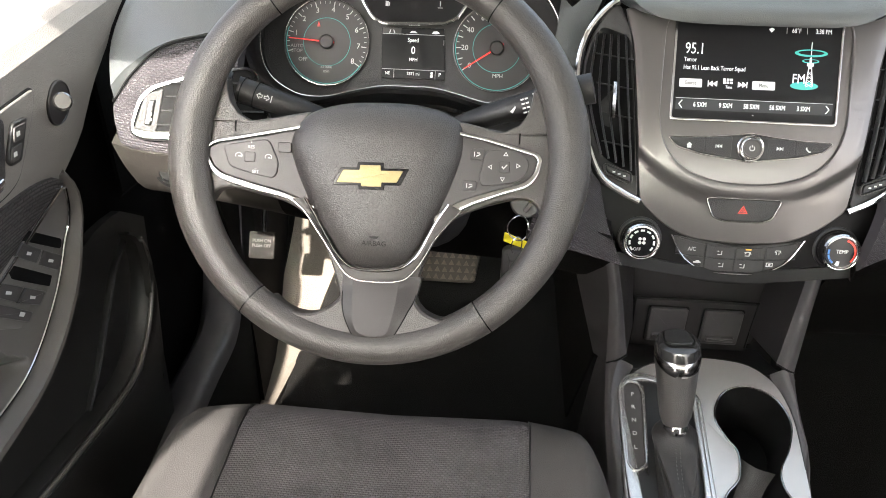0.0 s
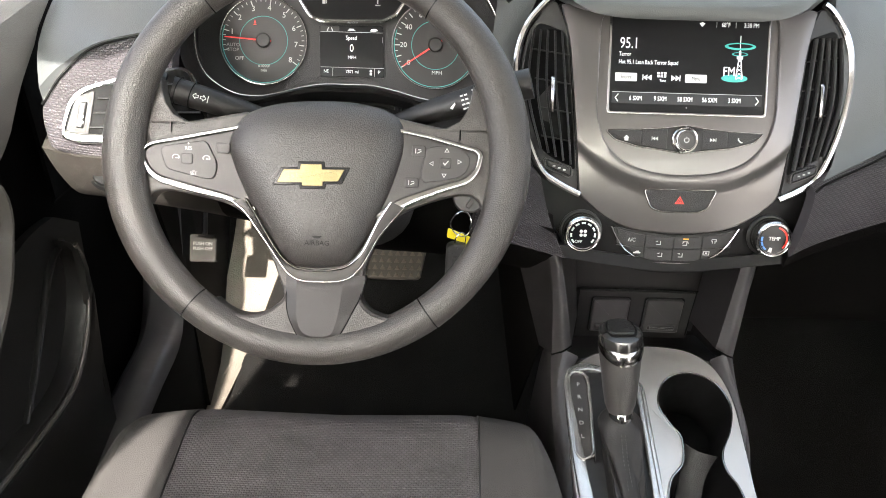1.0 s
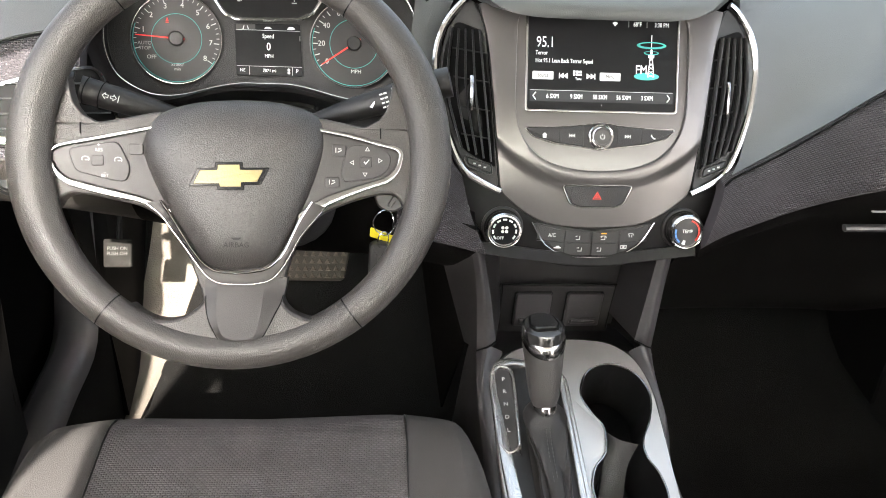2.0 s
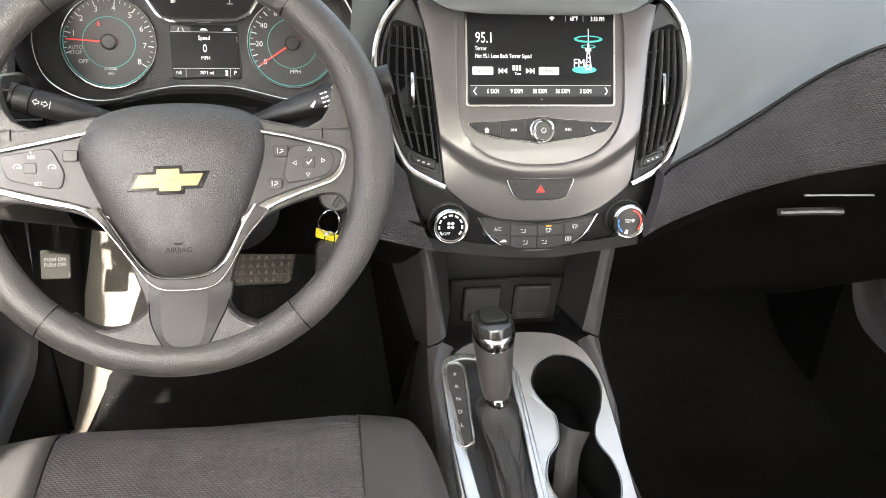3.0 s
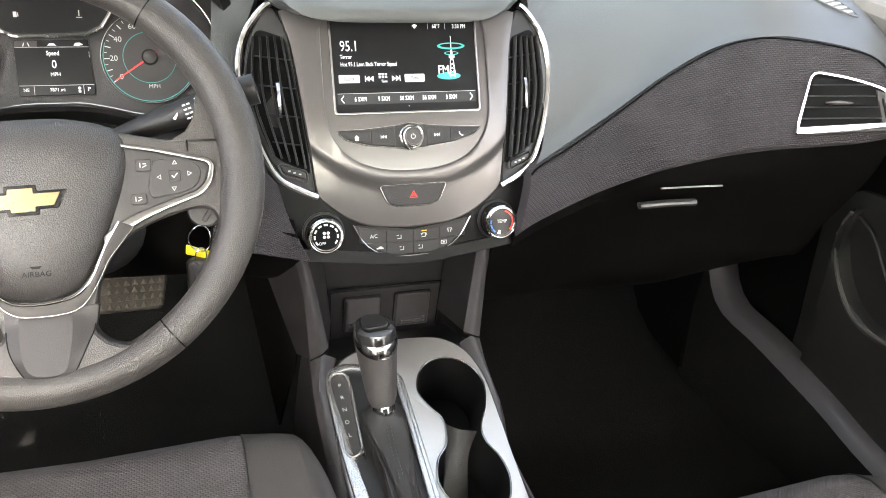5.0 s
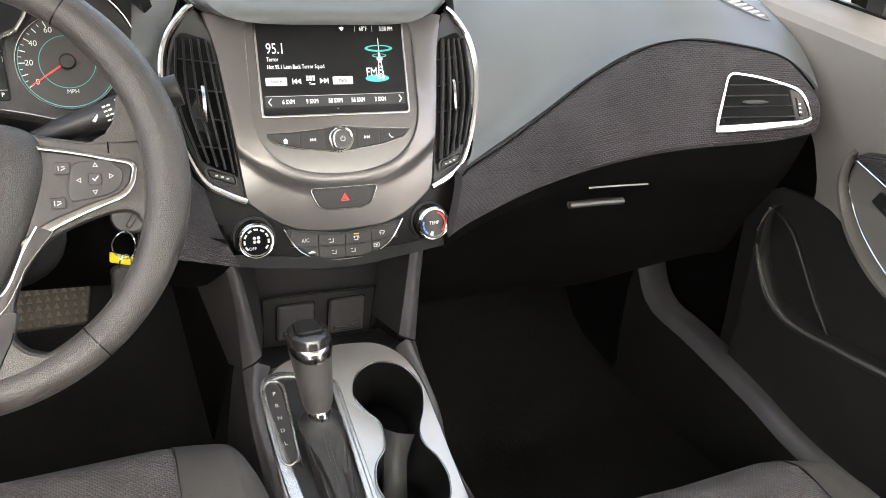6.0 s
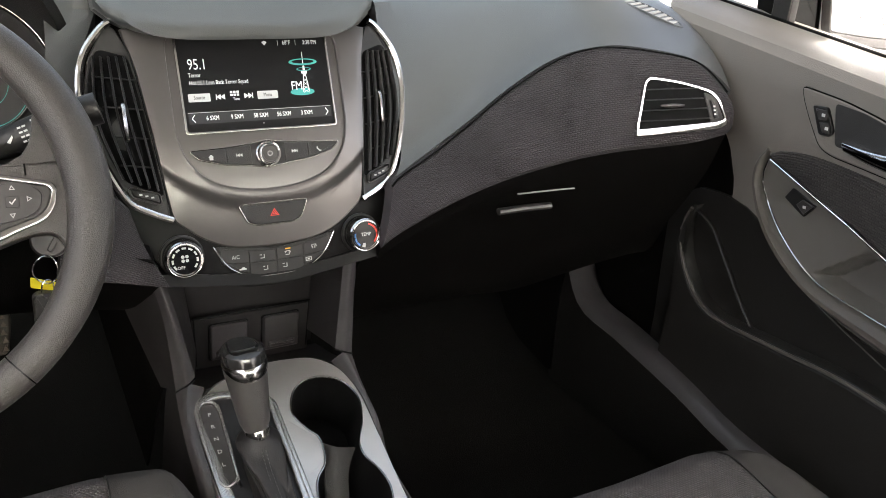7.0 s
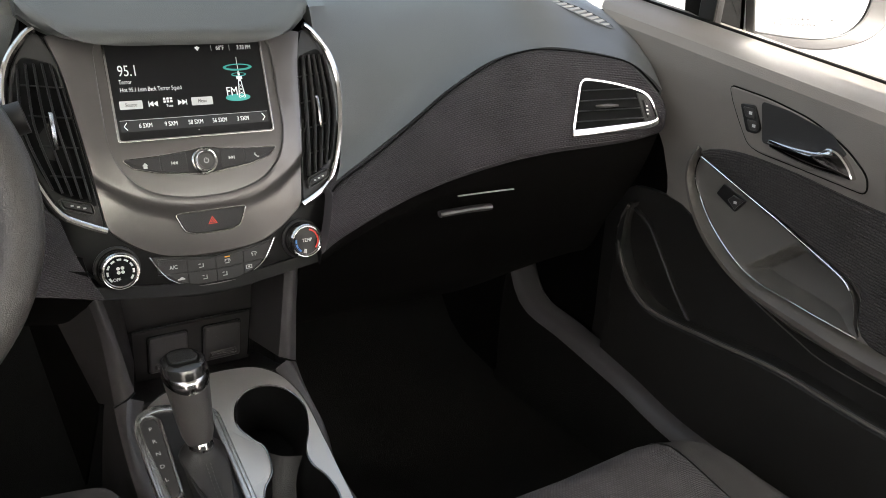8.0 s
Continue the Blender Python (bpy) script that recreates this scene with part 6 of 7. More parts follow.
    part("panel_seam", strip_on(D, [(0.064, 0.560), (0.030, 0.505), (-0.035, 0.452), (-0.147, 0.403), (-0.233, 0.381), (-0.5, 0.366)], 0.0010, 0.0012, 0.0065), LIP_GREY, t, "thin raised seam under the armrest")
    # handle with its recess, and the lock rocker
    hp = rounded([(0.003, 0.716), (-0.014, 0.680), (-0.036, 0.643), (-0.055, 0.636), (-0.102, 0.631), (-0.208, 0.618), (-0.206, 0.640), (-0.176, 0.668), (-0.124, 0.693), (-0.060, 0.708)], [0.008, 0.02, 0.01, 0.01, 0.02, 0.010, 0.012, 0.02, 0.02, 0.02], 4)
    bez = part("handle_bezel", slab(hp, D, -0.004, 0.003, 0.002), DOOR_TOP, t, "raised handle bezel")
    part("handle_recess", slab(rounded([(-0.051, 0.704), (-0.092, 0.699), (-0.152, 0.683), (-0.180, 0.661), (-0.141, 0.648), (-0.102, 0.648), (-0.059, 0.650)], 0.006, 4), D, 0.0, 0.0036, 0.0005), DARK, bez, "dark handle recess")
    hb = rounded([(-0.072, 0.659), (-0.110, 0.656), (-0.145, 0.657), (-0.156, 0.667), (-0.171, 0.664), (-0.186, 0.650), (-0.195, 0.633), (-0.141, 0.635), (-0.108, 0.640), (-0.075, 0.648)], [0.002, 0.01, 0.008, 0.006, 0.008, 0.008, 0.004, 0.02, 0.02, 0.003], 4)
    part("door_handle", slab(hb, D, 0.003, 0.0125, 0.0045, dome=0.004), CHROME, bez, "chrome door handle")
    part("bezel_joint", tube([D(q.x, q.y, 0.0005) for q in hp], 0.0016, 0.0016, X, 6, True), DEEP, bez, "dark joint round the bezel")
    lk = rounded([(-0.020, 0.696), (-0.043, 0.697), (-0.056, 0.667), (-0.050, 0.660), (-0.034, 0.660)], 0.004, 4)
    part("lock_frame", slab(lk, D, 0.0, 0.0055, 0.0015), BLACK, bez)
    for a, b, c, d in ((-0.026, 0.693, -0.046, 0.680), (-0.034, 0.677, -0.052, 0.664)):
        part("lock_key", slab(rounded([(a, b), (c + 0.002, b), (c, d), (a - 0.006, d)], 0.002, 3), D, 0.003, 0.0068, 0.001), BUTTON_GREY, bez)
        part("lock_icon", flat([box2((a + c) / 2 - 0.006, (b + d) / 2 - 0.002, (a + c) / 2 - 0.001, (b + d) / 2 + 0.002)], D, 0.0066, 0.0071), PRINT, bez)
    return t, D


left_door, DL = door(-1, "closed driver's door with window switches, chrome handle and map pocket")
right_door, DR = door(1, "closed passenger door with cloth insert, chrome handle and map pocket")
# driver's window switches
part("switch_base", slab(rounded([(-0.030, 0.590), (0.046, 0.545), (0.014, 0.520), (-0.046, 0.497), (-0.105, 0.530), (-0.100, 0.556)], 0.004, 3), DL, -0.002, 0.0040, 0.001), ARM_PANEL, left_door, "grey switch base")
for quad in (((-0.026, 0.590), (0.046, 0.547), (0.038, 0.540), (-0.034, 0.583)), ((-0.052, 0.567), (0.009, 0.525), (0.001, 0.517), (-0.061, 0.558))):
    part("finger_well", slab(rounded(quad, 0.002, 3), DL, 0.0, 0.0060, 0.0004), DEEP, left_door, "dark finger well before the rockers")
for quad in (((-0.034, 0.581), (-0.002, 0.559), (-0.013, 0.549), (-0.047, 0.573)), ((0.001, 0.557), (0.035, 0.534), (0.017, 0.527), (-0.011, 0.547)), ((-0.070, 0.558), (-0.040, 0.538), (-0.055, 0.530), (-0.081, 0.550)), ((-0.037, 0.536), (-0.009, 0.517), (-0.024, 0.510), (-0.053, 0.528))):
    sw = part("window_switch", slab(rounded(quad, 0.0012, 3), DL, 0.0, 0.0076, 0.0012), SPOKE_GREY, left_door, "dark grey window rocker")
    cy, cz = sum(q[0] for q in quad) / 4, sum(q[1] for q in quad) / 4
    part("window_icon", flat([[(cy - 0.004, cz + 0.0035), (cy + 0.003, cz - 0.001), (cy + 0.001, cz - 0.003), (cy - 0.006, cz + 0.001)]], DL, 0.0074, 0.0079), PRINT, sw)
lockout = part("lockout_switch", slab(rounded([(-0.079, 0.542), (-0.034, 0.508), (-0.044, 0.503), (-0.088, 0.534)], 0.0012, 3), DL, 0.0, 0.0060, 0.001), SPOKE_GREY, left_door)
part("window_icon", flat([[(-0.052, 0.5185), (-0.046, 0.514), (-0.050, 0.512), (-0.056, 0.516)]], DL, 0.0058, 0.0063), PRINT, lockout)
# passenger's window switch
part("switch_well", slab(rounded([(0.012, 0.559), (-0.001, 0.577), (-0.040, 0.561), (-0.023, 0.540)], 0.003, 3), DR, 0.0, 0.0055, 0.001), BLACK, right_door, "dark switch well")
sw = part("window_switch", slab(rounded([(-0.009, 0.555), (-0.019, 0.565), (-0.039, 0.560), (-0.024, 0.543)], 0.002, 3), DR, 0.003, 0.0075, 0.002), BUTTON_GREY, right_door, "grey window rocker")
part("window_icon", flat([box2(-0.026, 0.553, -0.021, 0.557)], DR, 0.0072, 0.0080), PRINT, sw)
# mirror adjuster on the driver's door
m = look((-0.668, 0.036, 0.692), (-1.2, 0.80, 0.34))
part("adjuster_seat", lathe([(0.0215, -0.006), (0.0215, 0.0012), (0.0205, 0.0020), (0.0195, 0.0010), (0.0, 0.0010)], axes(DL, 0.043, 0.691)), BLACK, left_door, "round adjuster seat")
part("mirror_adjuster", lathe([(0.0072, 0.007), (0.0074, 0.012), (0.0086, 0.017), (0.0084, 0.021), (0.0068, 0.0225), (0.0, 0.0225)], m), SATIN_CHROME, left_door, "silver mirror knob")

# window panes
for side, nm in ((1, "window_1"), (-1, "window_2")):
    rows = [[Vector((side * (0.765 - 0.16 * f), y, z0 + (1.12 - z0) * f)) for y, z0 in ((-0.80, 0.62), (-0.3, 0.705), (0.1, 0.772), (0.42, 0.81))] for f in (0, 0.33, 0.66, 1)]
    rows = [[p + Vector((0, -0.45 * f * max(0, (p.y - 0.0) / 0.42), 0)) for p in r] for f, r in zip((0, 0.33, 0.66, 1), rows)]
    w = whole(nm, sheet(rows, Vector((side * 0.004, 0, 0))), PANE, "clear side window glass", "window", "structure")
    w.visible_shadow = False
# sills and kick panels along the floor
for side in (1, -1):
    r0 = [(side * 0.672, 0.50, 0.56), (side * 0.665, 0.455, 0.44), (side * 0.655, 0.40, 0.335), (side * 0.650, 0.345, 0.268), (side * 0.650, 0.24, 0.250), (side * 0.65, 0.10, 0.224), (side * 0.65, -0.06, 0.190), (side * 0.65, -0.4, 0.18), (side * 0.65, -0.9, 0.18)]
    off = lambda dx, dz, dy=0.0: [(x - side * dx, y + dy, z + dz) for x, y, z in r0]
    rows = cross([off(-0.035, 0.004), off(-0.012, 0.006), off(0.004, 0.004), off(0.012, -0.004), off(0.016, -0.012)], 60, 14)
    whole("sill_trim", sheet(rows, Vector((side * 0.01, 0, -0.01))), COLUMN_GREY, "dark plastic sill trim sweeping up to the kick panel", "trim", "structure")
    rows = cross([off(0.014, -0.012), off(0.022, -0.08), off(0.028, -0.26)], 50, 8)
    whole("side_carpet", sheet(rows, Vector((side * 0.01, 0, 0))), CARPET, "black carpet below the sill, shade put into the colour", "carpet", "structure")
    kick = [[(side * 0.62, 0.40, 0.10), (side * 0.64, 0.60, 0.12), (side * 0.66, 0.84, 0.20)], [(side * 0.635, 0.40, 0.30), (side * 0.65, 0.60, 0.32), (side * 0.67, 0.84, 0.36)], [(side * 0.66, 0.36, 0.52), (side * 0.67, 0.60, 0.54), (side * 0.68, 0.84, 0.56)]]
    whole("kick_trim", sheet(cross(kick, 12, 12), Vector((side * 0.015, 0, 0))), LOWER, "dark kick panel beside the footwell", "trim", "structure")
# carpet on the driver's footrest; sun streak put into its pale grey and right edge
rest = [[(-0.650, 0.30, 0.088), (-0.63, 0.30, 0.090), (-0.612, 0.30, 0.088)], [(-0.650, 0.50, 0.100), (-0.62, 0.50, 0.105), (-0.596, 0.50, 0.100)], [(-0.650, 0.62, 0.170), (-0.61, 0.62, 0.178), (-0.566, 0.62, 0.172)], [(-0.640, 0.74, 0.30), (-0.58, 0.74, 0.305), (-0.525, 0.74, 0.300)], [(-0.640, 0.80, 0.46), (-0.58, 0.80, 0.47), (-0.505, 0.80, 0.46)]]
whole("footrest_carpet", sheet(cross(rest, 16, 40), Vector((0, 0.01, -0.02))), KICK, "worn grey-brown footrest carpet, sun streak put into its colour and outline", "carpet", "structure")

# ---------- outer vents ----------
def DY(x, z):
    return 0.14 + 0.4 * (z - 0.62) - 0.07 * (x / 0.62) ** 2


def side_vent(side):
    def at(u, v, w=0.0):
        return Vector((side * u, DY(u, v) - 0.90 * w - 0.006, v + 0.34 * w))
    t = thing("air_vent", at(0.56, 0.68), "wedge-shaped black air vent with level slats in a chrome frame", "air vent", "air vents")
    out = rounded([(0.482, 0.640), (0.502, 0.640), (0.612, 0.647), (0.6255, 0.653), (0.6150, 0.693), (0.560, 0.708), (0.509, 0.714)], [0.006, 0.01, 0.008, 0.006, 0.024, 0.03, 0.012], 6)
    inn = rounded([(0.4862, 0.6495), (0.502, 0.6500), (0.608, 0.6565), (0.6215, 0.6600), (0.6136, 0.6920), (0.560, 0.7062), (0.5104, 0.7122)], [0.004, 0.01, 0.008, 0.004, 0.020, 0.03, 0.010], 6)
    part("vent_frame", ring(out, inn, at, -0.004, 0.0040, 0.0020), CHROME, t, "bright chrome frame")
    part("vent_mouth", slab(shrink(inn, -0.0005), at, -0.004, 0.0020, 0.0004), DEEP, t, "deep black mouth")
    for k in range(4):
        v0 = 0.6590 + 0.0130 * k
        u0 = 0.4925 + 0.0055 * k
        u1 = 0.600 - 0.004 * k
        part("slat", tube([at(u, v0 + (u - u0) * 0.02, 0.0026) for u in np.linspace(u0, u1, 6)], 0.0026, 0.0008, Z, 8), DARK, t)
    part("slider", tube([at(u, 0.6775, 0.0055) for u in np.linspace(0.524, 0.560, 7)], 0.003, 0.0028, Z, 8, taper=lambda f: 0.4 + 0.6 * math.sin(math.pi * min(1, max(0, f)))), SPOKE_GREY, t, "satin grey slider tab")
    part("shutter_plate", slab(rounded([(0.600, 0.6535), (0.6205, 0.6575), (0.6115, 0.6885), (0.594, 0.694)], 0.003, 3), at, 0.0, 0.0036, 0.001), DARK, t)
    part("shutter_wheel", slab(rounded([(0.6045, 0.660), (0.6110, 0.661), (0.6070, 0.683), (0.6005, 0.684)], 0.002, 3), at, 0.001, 0.0060, 0.0015), BLACK, t)
    for k in range(3):
        part("wheel_mark", flat([box2(0.6035, 0.6645 + 0.005 * k, 0.6065, 0.6665 + 0.005 * k)], at, 0.0058, 0.0063), PRINT, t)


side_vent(1)
side_vent(-1)

# glove box latch and lid joint
latch = thing("glove_box_latch", (0.36, 0.13, 0.55), "dark glove box handle with a pale lower edge", "latch")
part("latch_bar", tube(spline([(0.300, 0.138, 0.5455), (0.340, 0.134, 0.5475), (0.378, 0.131, 0.5475)], 12), 0.0060, 0.0045, Z, 10), SPOKE_GREY, latch, "grey handle lip")
part("lid_joint", tube(spline([(0.325, 0.133, 0.5685), (0.370, 0.130, 0.5690), (0.412, 0.127, 0.5690)], 10), 0.0022, 0.0010, Z, 8), GREY_PRINT, latch, "pale joint line")

# speaker grille on the dash corner
def corner_grille(side):
    t = thing("dash_grille", (side * 0.617, 0.252, 0.787), "small slotted speaker grille on the dash corner", "grille", "dash grilles")
    e1 = Vector((0.42, -0.85, -0.30)).normalized()
    nn = Vector((0.04, -0.33, 0.94))
    e2 = nn.cross(e1).normalized()
    nn = e1.cross(e2).normalized()

    def gp(u, v, w=0.0):
        p = Vector((0.615, 0.249, 0.7895)) + e1 * u + e2 * v + nn * (w - 0.8 * u * u)
        return Vector((side * p.x, p.y, p.z))
    part("grille_frame", ring(disc(0, 0, 0.060, 48, 0.019), disc(0, 0, 0.056, 48, 0.0155), gp, -0.004, 0.0022, 0.0008), SOFT_PAD, t, "raised oval frame")
    part("grille_floor", slab(disc(0, 0, 0.057, 40, 0.0165), gp, -0.006, -0.0004, 0.0004), DEEP, t)
    for k in range(9):
        u = -0.044 + 0.011 * k
        h = 0.0155 * math.sqrt(max(0.05, 1 - (u / 0.055) ** 2))
        part("grille_bar", slab(rounded([(u - 0.0045, -h), (u + 0.0010, -h), (u + 0.0045, h), (u - 0.0010, h)], 0.001, 2), gp, -0.001, 0.0020, 0.001), GREY_PRINT, t)


corner_grille(1)
corner_grille(-1)

# ---------- instrument cluster ----------
QA = radians(20)
Q_UP, Q_OUT, Q0 = Vector((0, math.sin(QA), math.cos(QA))), Vector((0, -math.cos(QA), math.sin(QA))), Vector((-0.37, 0.285, 0.705))
Q = lambda u, v, w=0.0: Q0 + X * u + Q_UP * v + Q_OUT * w
cluster = thing("instrument_cluster", Q0, "lit instrument cluster with two round gauges and a centre display", "instrument cluster")
half = [(0.0, -0.0445), (0.030, -0.0450), (0.058, -0.0505), (0.085, -0.0575), (0.108, -0.0605), (0.134, -0.0565), (0.163, -0.0380), (0.1760, -0.0080), (0.1740, 0.0310), (0.155, 0.065), (0.120, 0.090), (0.06, 0.10), (0.0, 0.10)]
full = [q.to_2d() for q in spline([(*q, 0) for q in mirrored(half)], 120, True)]
part("cluster_face", slab(full, Q, -0.02, 0.0, 0.001), DARK, cluster, "dark grey cluster face")
bm = bmesh.new()
brow_out = lambda q: 1.0 + 2.2 * min(1.0, max(0.0, (q.y - 0.02) / 0.06))
loops(bm, [[Q(q.x * s, q.y * s2 + dv, w * brow_out(q) if w > 0.012 else w) for q in full] for s, s2, dv, w in ((0.995, 0.995, 0, -0.004), (1.0, 1.0, 0, 0.012), (1.02, 1.03, -0.001, 0.030), (1.06, 1.10, -0.002, 0.040), (1.12, 1.2, -0.002, 0.036), (1.16, 1.3, 0.0, 0.0), (1.17, 1.3, 0.0, -0.06))], False, False)
part("cluster_hood", bm, BLACK, cluster, "dark hood round the gauges")
part("chrome_edge", tube([Q(q.x, q.y, 0.012) for q in full], 0.0010, 0.0010, Q_OUT, 8, True), SATIN_CHROME, cluster, "thin bright edge")


def gauge(u0, v0, r, label):
    g = part("gauge", slab(disc(u0, v0, r, 64), Q, -0.002, 0.0035, 0.001), DIAL, cluster, label)
    part("gauge_rim", ring(disc(u0, v0, r + 0.0012, 64), disc(u0, v0, r, 64), Q, -0.002, 0.0060, 0.0008), SATIN_CHROME, g)
    part("teal_ring", ring(disc(u0, v0, r * 0.565, 64), disc(u0, v0, r * 0.554, 64), Q, 0.003, 0.0039, 0.0001), TEAL_LIT, g, "lit teal inner ring")
    arc_pts = [(u0 + rr * math.cos(a), v0 + rr * math.sin(a)) for rr, an in ((r * 0.973, np.linspace(radians(160), radians(330), 40)), (r * 0.960, np.linspace(radians(330), radians(160), 40))) for a in an]
    part("teal_ring", flat([arc_pts], Q, 0.0034, 0.0039), TEAL_LIT, g, "lit teal outer ring")
    return g


def ticks(g, u0, v0, r, a0, a1, k, major):
    bm = bmesh.new()
    for i in range(k + 1):
        a = radians(a0 + (a1 - a0) * i / k)
        l = 0.12 if i % major == 0 else 0.06
        c, s = math.cos(a), math.sin(a)
        hw = 0.0005 if i % major == 0 else 0.0003
        flat([[(u0 + c * r * (0.95 - l) - s * hw, v0 + s * r * (0.95 - l) + c * hw), (u0 + c * r * 0.95 - s * hw, v0 + s * r * 0.95 + c * hw), (u0 + c * r * 0.95 + s * hw, v0 + s * r * 0.95 - c * hw), (u0 + c * r * (0.95 - l) + s * hw, v0 + s * r * (0.95 - l) - c * hw)]], Q, 0.0034, 0.0039, bm)
    part("scale_marks", bm, PRINT, g)


def needle(g, u0, v0, r, deg):
    a = radians(deg)
    c, s = math.cos(a), math.sin(a)
    part("needle", flat([[(u0 - c * r * 0.18 - s * 0.0010, v0 - s * r * 0.18 + c * 0.0010), (u0 + c * r * 0.90 - s * 0.0005, v0 + s * r * 0.90 + c * 0.0005), (u0 + c * r * 0.90 + s * 0.0005, v0 + s * r * 0.90 - c * 0.0005), (u0 - c * r * 0.18 + s * 0.0010, v0 - s * r * 0.18 - c * 0.0010)]], Q, 0.0055, 0.0068), RED_LIT, g, "red needle")
    part("needle_hub", lathe([(0.0085, 0.003), (0.0085, 0.007), (0.0070, 0.0085), (0.0, 0.0088)], axes(Q, u0, v0, 0)), BLACK, g, "black needle hub")


tg = gauge(-0.0990, 0.0045, 0.0500, "rev counter with white figures")
ticks(tg, -0.0990, 0.0045, 0.050, 194.5, -34.5, 32, 4)
for i in range(9):
    a = radians(194.5 - 28.6 * i)
    if i:
        lettering(str(i), 0.0088, axes(Q, -0.0990 + 0.0380 * math.cos(a), 0.0045 + 0.0380 * math.sin(a), 0.0036), PRINT, tg)
lettering("AUTO\nSTOP", 0.0056, axes(Q, -0.1345, -0.0040, 0.0036), GREY_PRINT, tg)
lettering("OFF", 0.0062, axes(Q, -0.1270, -0.0165, 0.0036), PRINT, tg)
lettering("x1000/\nmin", 0.0050, axes(Q, -0.0985, -0.0270, 0.0036), PRINT, tg)
part("coolant_icon", flat([[(-0.1108, 0.0240), (-0.1078, 0.0240), (-0.1093, 0.0285)], box2(-0.1110, 0.0222, -0.1076, 0.0232)], Q, 0.0034, 0.0039), RED_LIT, tg, "small red warning mark")
needle(tg, -0.0990, 0.0045, 0.050, 176)
sg = gauge(0.1020, 0.0050, 0.0500, "speedometer with white figures")
ticks(sg, 0.1020, 0.0050, 0.050, 214, -17, 28, 2)
for i, w_ in enumerate(("0", "20", "40", "60", "80", "100", "120")):
    a = radians(214 - 33 * i)
    lettering(w_, 0.0085, axes(Q, 0.1020 + 0.0375 * math.cos(a), 0.0050 + 0.0375 * math.sin(a), 0.0036), PRINT, sg)
lettering("MPH", 0.0062, axes(Q, 0.1045, -0.0270, 0.0036), PRINT, sg)
needle(sg, 0.1020, 0.0050, 0.050, 214)
dic = part("info_display", slab(rounded([(-0.0345, 0.0245), (0.0400, 0.0255), (0.0430, -0.0345), (-0.0325, -0.0345)], 0.002, 3), Q, -0.002, 0.0030, 0.0006), SCREEN, cluster, "black information display")
lettering("Speed", 0.0068, axes(Q, 0.0035, 0.0105, 0.0032), WHITE_LIT, dic, squeeze=0.8)
lettering("0", 0.0125, axes(Q, 0.0040, -0.0015, 0.0032), WHITE_LIT, dic, squeeze=0.8)
lettering("MPH", 0.0056, axes(Q, 0.0045, -0.0120, 0.0032), WHITE_LIT, dic, squeeze=0.9)
lettering("NE", 0.0052, axes(Q, -0.0255, -0.0285, 0.0032), WHITE_LIT, dic, squeeze=0.9)
lettering("7871 mi", 0.0052, axes(Q, 0.0050, -0.0285, 0.0032), WHITE_LIT, dic, squeeze=0.9)
lettering("P", 0.0060, axes(Q, 0.0365, -0.0285, 0.0032), WHITE_LIT, dic)
part("display_line", flat([box2(-0.0320, -0.0238, 0.0420, -0.0234)], Q, 0.0030, 0.0033), DIM_LIT, dic)
part("display_line", flat([box2(-0.0330, 0.0170, 0.0400, 0.0174)], Q, 0.0030, 0.0033), DIM_LIT, dic)
part("tab_icon", flat([[(-0.0255, 0.0180), (-0.0240, 0.0220), (-0.0232, 0.0220), (-0.0242, 0.0180)], [(-0.0205, 0.0220), (-0.0197, 0.0220), (-0.0180, 0.0180), (-0.0192, 0.0180)]], Q, 0.0030, 0.0033), DIM_LIT, dic)
part("tab_icon", flat([[(-0.0010, 0.0188), (0.0010, 0.0212), (0.0055, 0.0212), (0.0080, 0.0188)]], Q, 0.0030, 0.0033), DIM_LIT, dic)
part("tab_icon", flat([[(0.0250, 0.0188), (0.0270, 0.0215), (0.0315, 0.0218), (0.0345, 0.0195), (0.0300, 0.0185)]], Q, 0.0030, 0.0033), WHITE_LIT, dic)
part("tab_back", flat([box2(-0.0330, 0.0176, -0.0110, 0.0240)], Q, 0.0028, 0.0031), BUTTON_GREY, dic, "lighter selected tab")
part("display_line", flat([box2(-0.0180, -0.0335, -0.0176, -0.0240), box2(0.0310, -0.0335, 0.0314, -0.0240), box2(0.0395, 0.0060, 0.0400, 0.0120)], Q, 0.0030, 0.0033), DIM_LIT, dic)
part("car_icon", flat([disc(0.0270, -0.0270, 0.0016, 8), box2(0.0257, -0.0318, 0.0283, -0.0290)], Q, 0.0030, 0.0033), WHITE_LIT, dic)
brow = rounded([(-0.0720, 0.0900), (-0.0550, 0.0510), (-0.0450, 0.0355), (-0.0310, 0.0290), (0.0405, 0.0310), (0.0545, 0.0385), (0.0640, 0.0530), (0.0800, 0.0900)], 0.005, 4)
eb = part("upper_display", slab(brow, Q, -0.002, 0.0100, 0.0015), GLOSS_BLACK, cluster, "glossy black fuel and temperature display")
part("upper_edge", tube([Q(p.x, p.y - 0.0012, 0.0095) for p in even([Vector((*q, 0)) for q in ((-0.0600, 0.0620), (-0.0550, 0.0510), (-0.0445, 0.0350), (-0.0310, 0.0288), (0.0405, 0.0308), (0.0550, 0.0383), (0.0645, 0.0530), (0.068, 0.062))], 30)], 0.0022, 0.0016, Q_OUT, 8), CHROME, eb, "bright lower edge")
part("fuel_icon", flat([box2(-0.0300, 0.0475, -0.0265, 0.0530), box2(-0.0258, 0.0480, -0.0250, 0.0520)], Q, 0.0100, 0.0103), PRINT, eb)
